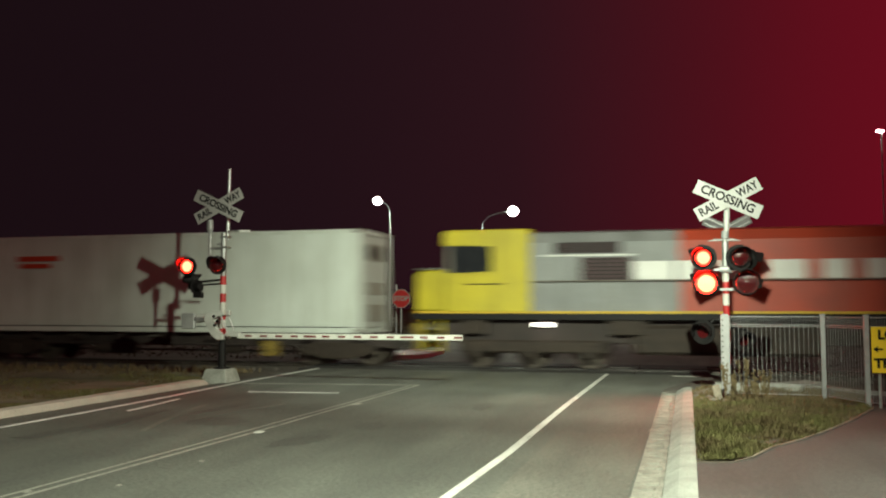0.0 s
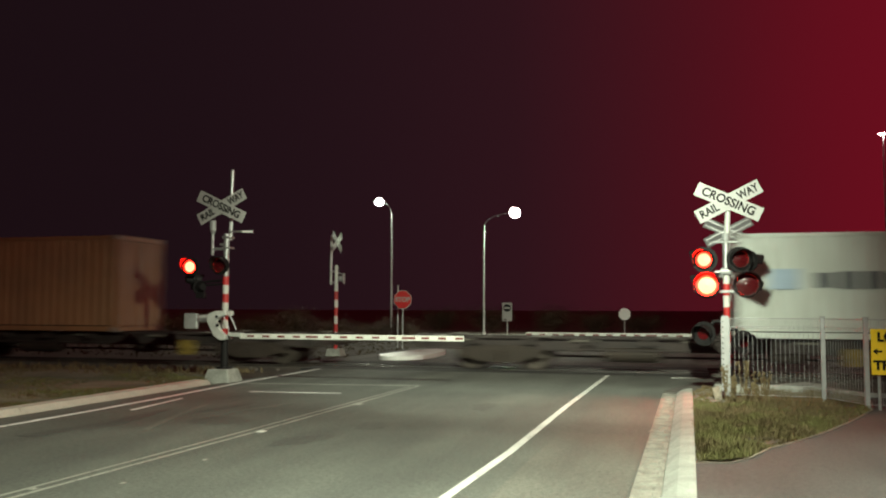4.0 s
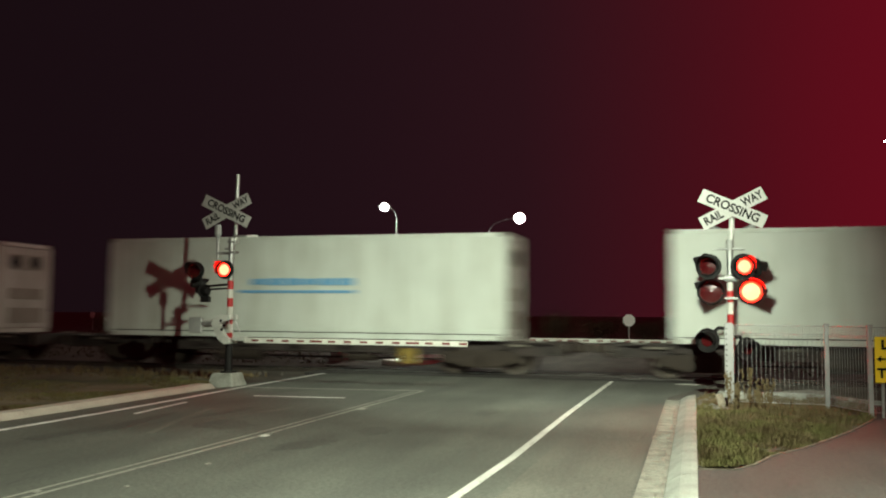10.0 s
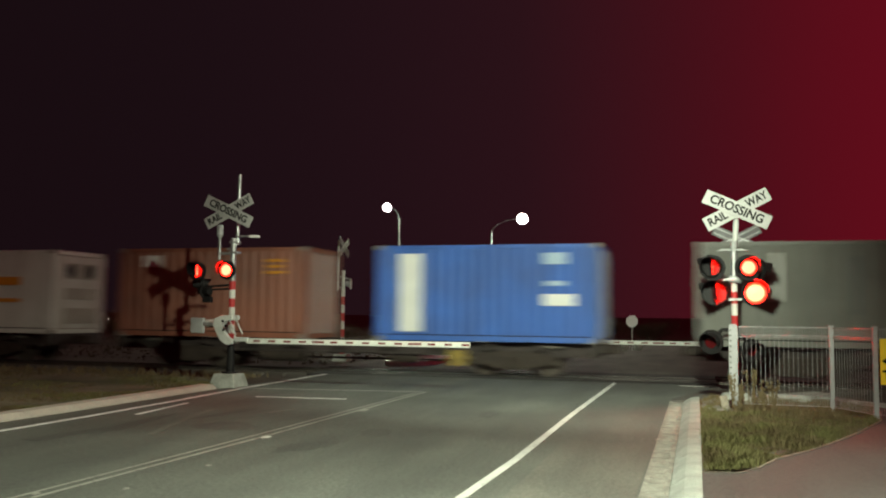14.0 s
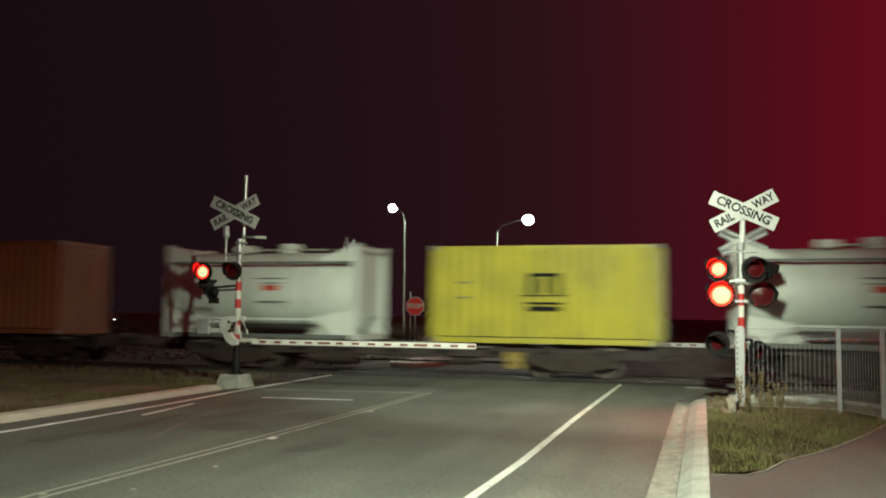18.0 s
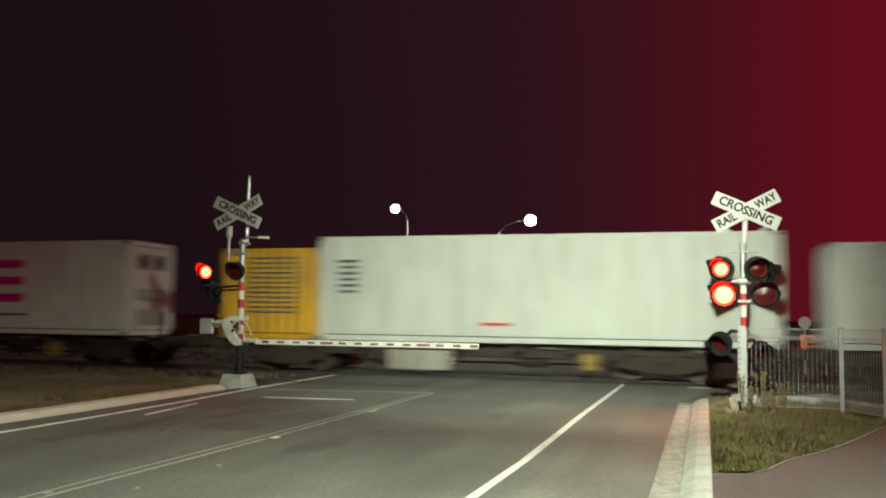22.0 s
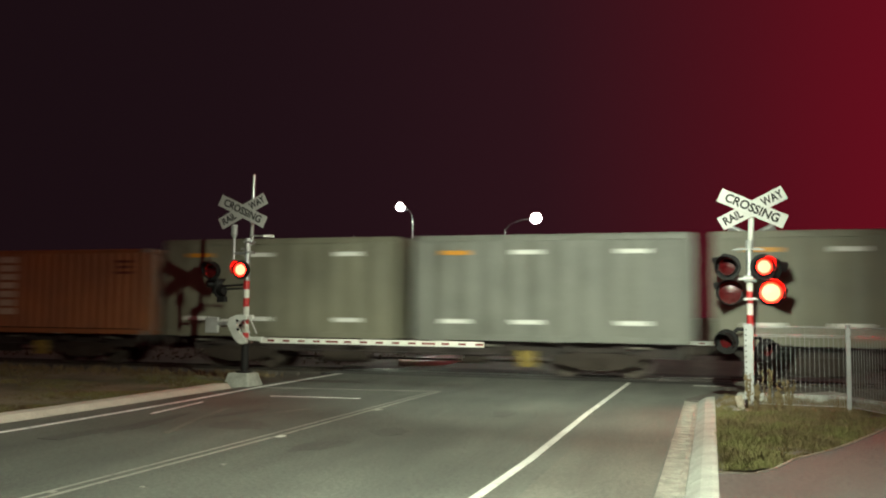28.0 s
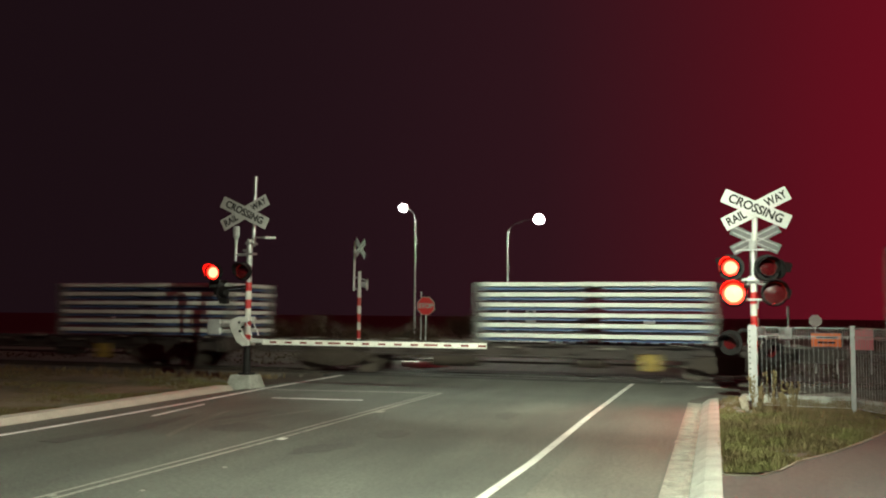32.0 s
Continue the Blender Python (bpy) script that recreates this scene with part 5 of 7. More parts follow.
def tank_base():
    t = thing("tank_container", "container", "tank container")
    L, H, W = 6.06, 2.59, 1.219
    m = PAINT["white"]
    bm = bmesh.new()
    prof = []
    for k in range(9):
        a = math.pi / 2 * k / 8
        prof.append((2.55 + 0.35 * math.cos(a), 1.16 * (0.55 + 0.45 * math.sin(a)) if k else 0.6))
    rings = [(-x, r) for x, r in prof] + [(x, r) for x, r in reversed(prof)]
    seg, loops = 28, []
    for x, r in rings:
        loops.append([bm.verts.new((x, r * math.cos(math.tau * i / seg), 1.38 + r * 0.98 * math.sin(math.tau * i / seg))) for i in range(seg)])
    for a, b in zip(loops, loops[1:]):
        for i in range(seg):
            j = (i + 1) % seg
            bm.faces.new((a[i], a[j], b[j], b[i]))
    bm.faces.new(loops[0]), bm.faces.new(loops[-1][::-1])
    part("barrel", bm, m, t, "pale insulated tank barrel", smooth=True)
    for sx in (-1, 1):
        for sy in (-1, 1):
            part("corner_post", quick(box, sx * (L / 2 - 0.08), sy * (W - 0.08), H / 2 + 0.06, 0.16, 0.16, H + 0.10), m, t, bevel=0.01)
            part("brace", quick(tube, (sx * (L / 2 - 0.1), sy * (W - 0.08), 0.1), (sx * (L / 2 - 1.5), sy * (W - 0.25), 0.5), 0.06), m, t)
        for sy in (-1, 1):
            yy = sy * (W - 0.06)
            bm = bmesh.new()
            extrude_y(bm, [(sx * (L / 2 - 0.12), H + 0.06), (sx * (L / 2 - 0.12), H - 0.42), (sx * (L / 2 - 1.25), H - 0.42), (sx * (L / 2 - 1.1), H - 0.28), (sx * (L / 2 - 0.5), H - 0.08)], yy - 0.03, yy + 0.03)
            part("top_gusset", bm, m, t, "pale sloping gusset plate")
            bm = bmesh.new()
            extrude_y(bm, [(sx * (L / 2 - 0.12), 0.02), (sx * (L / 2 - 0.12), 0.85), (sx * (L / 2 - 1.35), 0.62), (sx * (L / 2 - 1.25), 0.50), (sx * (L / 2 - 0.75), 0.02)], yy - 0.03, yy + 0.03)
            part("bottom_gusset", bm, m, t, "pale triangular gusset plate")
        part("end_frame", quick(box, sx * (L / 2 - 0.06), 0, H - 0.02, 0.12, 2 * W - 0.3, 0.14), m, t)
        part("end_frame", quick(box, sx * (L / 2 - 0.06), 0, 0.08, 0.12, 2 * W - 0.3, 0.16), m, t)
        part("end_shield", quick(box, sx * (L / 2 - 0.16), 0, 1.6, 0.05, 2 * W - 0.3, 1.9), m, t)
        part("saddle", quick(box, sx * 1.7, 0, 0.30, 0.5, 1.7, 0.5, taper=0.8), m, t, bevel=0.01)
    for sy in (-1, 1):
        part("top_rail", quick(box, 0, sy * (W - 0.03), 2.16, L - 0.3, 0.05, 0.07), M_SLATE, t, "dark rail along the barrel")
        part("bottom_rail", quick(box, 0, sy * (W - 0.05), 0.08, L - 0.3, 0.09, 0.12), M_SLATE, t)
        # pale bar added as the white highlight along the barrel's lower edge
        part("lower_rail", quick(box, 0, sy * (W - 0.06), 0.56, L - 2.4, 0.05, 0.06), m, t, "pale bar drawing the highlight along the barrel's lower edge")
    part("placard", quick(box, 0.35, -1.165, 1.45, 0.5, 0.01, 0.16), M_REDDECAL, t, "small red placard")
    for dz, w in ((1.72, 0.9), (1.58, 0.7), (1.05, 0.8)):
        part("legend_bar", quick(box, 0.35, -1.13 if dz < 1.2 else -1.10, dz, w, 0.09, 0.035), M_SLATE, t)
    part("walkway", quick(box, 0.3, 0, 2.60, 2.6, 0.5, 0.04), PAINT["dirty"], t)
    part("manhole", quick(tube, (0.4, 0, 2.5), (0.4, 0, 2.78), 0.3), m, t)
    part("valve_box", quick(box, -0.8, -0.5, 2.6, 0.5, 0.4, 0.2), m, t, bevel=0.02)
    return t


def bin_base(color):
    t = thing("bulk_bin", "container", "bulk bin")
    m, L, H, W = PAINT[color], 7.35, 2.78, 1.24
    for sy in (-1, 1):
        bm = bmesh.new()
        wall_sheet(bm, L - 0.2, 0.16, H - 0.1, sy * (W - 0.02), 0.028, 0.62, sy)
        part("side_wall", bm, m, t, "ribbed grey bin wall")
        part("top_rail", quick(box, 0, sy * (W - 0.03), H - 0.06, L - 0.2, 0.07, 0.12), m, t)
        part("bottom_rail", quick(box, 0, sy * (W - 0.03), 0.09, L - 0.2, 0.07, 0.15), m, t)
        for sx in (-1, 1):
            part("corner_post", quick(box, sx * (L / 2 - 0.05), sy * (W - 0.05), H / 2, 0.1, 0.1, H), m, t, bevel=0.008)
    for sx in (-1, 1):
        part("end_wall", quick(box, sx * (L / 2 - 0.06), 0, H / 2, 0.06, 2 * W - 0.2, H - 0.05), m, t)
    part("cover", quick(box, 0, 0, H + 0.02, L - 0.05, 2 * W - 0.04, 0.06), m, t, bevel=0.02)
    part("floor", quick(box, 0, 0, 0.14, L - 0.2, 2 * W - 0.2, 0.08), m, t)
    for k, x in enumerate((-2.5, -0.55, 2.2)):
        for z in (0.52, 2.36):
            part("marker_plate", quick(box, x, -W + 0.006, z, 0.82, 0.012, 0.115), M_ORANGEDECAL if (k == 0 and z > 1) else M_WHITEDECAL, t, "pale reflective marker strip")
    return t


def rack_stack_base():
    t = thing("flat_rack_stack", "container", "flat racks")
    L = 6.06
    for k in range(6):
        z = 0.268 * k
        deck = part("flat_rack", quick(box, 0, 0, z + 0.20, L, 2.40, 0.11), PAINT["pale"], t, "pale folded flat rack", bevel=0.01)
        for sx in (-1, 1):
            part("folded_end", quick(box, sx * 1.6, 0, z + 0.10, 2.6, 2.1, 0.07), PAINT["mid_blue"], deck)
            for sy in (-1, 1):
                part("corner_casting", quick(box, sx * (L / 2 - 0.09), sy * 1.13, z + 0.13, 0.17, 0.16, 0.235), M_SLATE, deck)
    return t


def flat_wagon_base(L=15.3):
    """A container flat wagon: sills, cross members, bogies with wheelsets, couplers, brake gear."""
    t = thing("flat_wagon", "dark brown container flat wagon on two bogies", "wagon")
    bc = L / 2 - 2.3
    for sy in (-1, 1):
        bm = bmesh.new()
        extrude_x(bm, [(sy * 0.80, 0.88), (sy * 0.98, 0.88), (sy * 0.98, 0.84), (sy * 0.84, 0.84), (sy * 0.84, 0.58), (sy * 0.98, 0.58), (sy * 0.98, 0.54), (sy * 0.80, 0.54)], -L / 2, L / 2)
        part("side_sill", bm, M_DECK, t)
        bm = bmesh.new()
        extrude_x(bm, [(sy * 0.30, 0.88), (sy * 0.42, 0.88), (sy * 0.42, 0.50), (sy * 0.30, 0.50)], -L / 2 + 2.9, L / 2 - 2.9)
        part("centre_sill", bm, M_DECK, t)
    for k in range(11):
        x = -L / 2 + 0.12 + (L - 0.24) * k / 10
        part("cross_member", quick(box, x, 0, 0.78, 0.2, 2.3, 0.16), M_DECK, t)
    for x in (-6.9, -4.1, -1.0, 1.0, 4.1, 6.9):
        for sy in (-1, 1):
            part("twistlock", quick(box, x, sy * 1.12, 0.915, 0.22, 0.2, 0.03), M_CAST, t)
    for sx in (-1, 1):
        part("headstock", quick(box, sx * (L / 2 - 0.02), 0, 0.74, 0.12, 2.4, 0.34), M_DECK, t, bevel=0.01)
        part("coupler", quick(box, sx * (L / 2 + 0.24), 0, 0.74, 0.5, 0.22, 0.24), M_BOG, t, bevel=0.03)
        part("hand_rail", quick(tube, (sx * (L / 2 - 0.1), -1.2, 0.5), (sx * (L / 2 - 0.1), -1.2, 0.86), 0.02, n=6), M_DUST, t)
        b = part("bogie", quick(box, sx * bc, 0, 0.52, 0.34, 1.9, 0.26), M_BOG, t, "rusty brown three-piece bogie", bevel=0.02)
        for sy in (-1, 1):
            bm = bmesh.new()
            c = sx * bc
            extrude_y(bm, [(c - 1.18, 0.52), (c - 0.98, 0.60), (c - 0.5, 0.66), (c + 0.5, 0.66), (c + 0.98, 0.60), (c + 1.18, 0.52), (c + 1.18, 0.36), (c + 0.95, 0.36), (c + 0.42, 0.20), (c - 0.42, 0.20), (c - 0.95, 0.36), (c - 1.18, 0.36)], sy * 0.92 - 0.07, sy * 0.92 + 0.07)
            part("side_frame", bm, M_BOG, b, bevel=0.015)
            for dx in (-0.86, 0.86):
                part("axle_box", quick(tube, (c + dx, sy * 0.96, 0.43), (c + dx, sy * 1.08, 0.43), 0.12, n=14), M_BOG, b)
            for dx in (-0.14, 0.0, 0.14):
                part("spring", quick(tube, (c + dx, sy * 0.98, 0.28), (c + dx, sy * 0.98, 0.52), 0.055, n=10), M_BOG, b)
        for dx in (-0.86, 0.86):
            bm = bmesh.new()
            for sy in (-1, 1):
                tube(bm, (sx * bc + dx, sy * 0.47, 0.438), (sx * bc + dx, sy * 0.60, 0.438), 0.42, n=28)
                tube(bm, (sx * bc + dx, sy * 0.46, 0.438), (sx * bc + dx, sy * 0.49, 0.438), 0.445, n=28)
            tube(bm, (sx * bc + dx, -0.6, 0.438), (sx * bc + dx, 0.6, 0.438), 0.075, n=12)
            part("wheelset", bm, M_WHEEL, b)
    part("brake_cylinder", quick(tube, (1.4, -0.7, 0.45), (2.2, -0.7, 0.45), 0.16, n=16), M_BOG, t)
    part("air_reservoir", quick(tube, (-2.6, -0.75, 0.45), (-1.2, -0.75, 0.45), 0.2, n=16), M_BOG, t, "dusty brown air reservoir")
    part("handbrake_box", quick(box, 3.35, -1.05, 0.47, 0.46, 0.12, 0.42), M_OCHRE, t, "dirty yellow handbrake box", bevel=0.015)
    for x in (-L / 2 + 1.2, -3.1, -0.3, 2.3, L / 2 - 1.3):
        part("reflector_strip", quick(box, x, -0.986, 0.80, 0.55, 0.010, 0.055), M_DUST, t, "dusty pale reflector strip on the sill")
    part("brake_rod", quick(tube, (-4.2, -0.2, 0.36), (4.2, -0.2, 0.36), 0.03, n=8), M_BOG, t)
    return t


def moving(ob, s):
    """Sets the thing rolling: s is its place along the track when the clip starts."""
    MOVERS.append((ob, s))
    return ob


BASES = {}


def container(s, L, H, color, reefer, label, decals=(), kind="shipping_container"):
    """One load on the train, its middle at s when the clip starts. decals: (x, z, width, height, material) on its near wall."""
    key = (kind, L, H, color, reefer)
    if key not in BASES:
        BASES[key] = {"tank_container": tank_base, "flat_rack_stack": rack_stack_base}.get(kind, (lambda: bin_base(color)) if kind == "bulk_bin" else (lambda: container_base(L, H, color, reefer)))()
        ob = BASES[key]
        BASES[key] = [ob, False]
    base, used = BASES[key]
    ob = base if not used else copy_thing(base, Matrix.Identity(4))
    if used:
        for c in [c for c in ob.children if c.name.startswith("decal")]:
            bpy.data.objects.remove(c)
    BASES[key][1] = True
    tagged(ob, label, group="loads on the goods train")
    PENDING.append((ob, decals))
    return moving(ob, s)


PENDING = []
R40, D40, D20 = (12.19, 2.896), (12.19, 2.896), (6.06, 2.59)


def words(x, z, w, h, n, material, gap=0.25):
    """Unreadable or brand lettering as n plain bars."""
    p = w / n
    return [(x - w / 2 + p * (k + 0.5), z, p * (1 - gap), h * (1.0 if k % 3 else 0.86), material) for k in range(n)]


def code(x, z, material, n=4):
    return [(x, z - 0.17 * k, 0.62 - 0.12 * (k % 2), 0.075, material) for k in range(n)]


STRIPE = words(0.35, 1.42, 3.3, 0.42, 6, M_GREYDECAL) + [(-1.95, 1.45, 0.7, 0.5, M_LABELBLUE)]
ROUND = [(-0.1, 1.34, 0.66, None, M_GREYDECAL), (-0.1, 1.34, 0.63, None, "wall"), (-0.1, 1.62, 2.1, 0.07, M_SLATEBLUE), (-0.1, 1.53, 1.9, 0.035, M_GREYDECAL), (-0.1, 1.32, 2.2, 0.05, M_GREYDECAL), (-0.1, 1.22, 1.9, 0.06, M_SLATEBLUE)]
ROUND += words(-0.1, 1.44, 1.7, 0.10, 9, M_GREYDECAL, 0.3) + [(-0.1, 1.97, 0.6, 0.05, M_GREYDECAL), (-0.1, 0.72, 0.6, 0.05, M_GREYDECAL), (1.9, 1.50, 0.5, 0.15, M_SLATEBLUE), (1.9, 1.38, 1.0, 0.03, M_GREYDECAL), (1.9, 1.60, 0.9, 0.03, M_GREYDECAL),
          (1.9, 0.84, 0.42, 0.26, M_SLATEBLUE), (1.9, 0.56, 0.5, 0.16, M_SLATEBLUE), (0.62, 0.55, 0.5, 0.12, M_GREYDECAL), (0.9, 1.88, 0.5, 0.18, M_LABELBLUE), (2.0, 2.30, 0.9, 0.03, M_GREYDECAL)]
# large grey and blue letter forms, kept as plain strokes and rings
STROKES = [(-2.5, 1.97, 0.85, 0.07, M_GREYDECAL), (-2.5, 1.0, 0.85, 0.07, M_GREYDECAL), (-2.28, 1.72, 0.26, 0.42, M_GREYDECAL), (-2.72, 1.26, 0.26, 0.42, M_GREYDECAL)]
STROKES += [(x, 1.48, 0.13, 0.95, M_GREYDECAL) for x in (-1.65, -1.35, -1.02, -0.72)]
STROKES += [(0.0, 1.36, 0.44, None, M_GREYDECAL), (0.0, 1.36, 0.33, None, "wall")]
STROKES += [(x, 1.33, 0.13, 0.70, M_GREYDECAL) for x in (0.72, 1.05, 1.42, 1.80)]
STROKES += [(1.5, 1.73, 2.6, 0.05, M_NAVY), (2.75, 2.20, 0.75, 0.15, M_LABELBLUE), (2.75, 1.98, 0.9, 0.07, M_LABELBLUE), (2.55, 1.33, 0.16, 0.75, M_GREYDECAL), (2.95, 1.33, 0.16, 0.75, M_GREYDECAL), (2.75, 1.03, 0.7, 0.08, M_GREYDECAL), (2.75, 1.45, 0.5, 0.06, M_GREYDECAL),
            (-5.2, 2.36, 0.7, 0.03, M_GREYDECAL), (-5.2, 2.16, 0.7, 0.07, M_GREYDECAL), (-5.2, 1.92, 0.6, 0.16, M_GREYDECAL), (-5.2, 1.70, 0.8, 0.03, M_GREYDECAL), (0.45, 0.52, 0.6, 0.04, M_GREYDECAL)]
BLUEWORDS = [(-3.45, 1.55, 0.66, None, M_LABELBLUE), (-3.45, 1.55, 0.59, None, "wall"), (-3.45, 2.14, 0.45, 0.08, M_SKYBLUE), (-3.45, 0.95, 0.4, 0.08, M_NAVY), (-3.45, 1.76, 0.7, 0.06, M_GREYDECAL), (-3.45, 1.60, 0.7, 0.05, M_GREYDECAL), (-3.45, 1.36, 0.55, 0.04, M_GREYDECAL),
             (-3.65, 1.46, 0.1, 0.6, M_GREYDECAL), (-3.25, 1.46, 0.1, 0.6, M_GREYDECAL)]
BLUEWORDS += words(-1.55, 1.60, 1.25, 0.66, 2, M_GREYDECAL, 0.3) + words(1.75, 1.50, 4.7, 0.48, 9, M_SKYBLUE, 0.3) + [(-0.55, 1.60, 0.35, 0.66, M_SKYBLUE), (1.3, 1.88, 0.12, 0.3, M_SKYBLUE), (2.4, 1.88, 0.12, 0.3, M_SKYBLUE)]

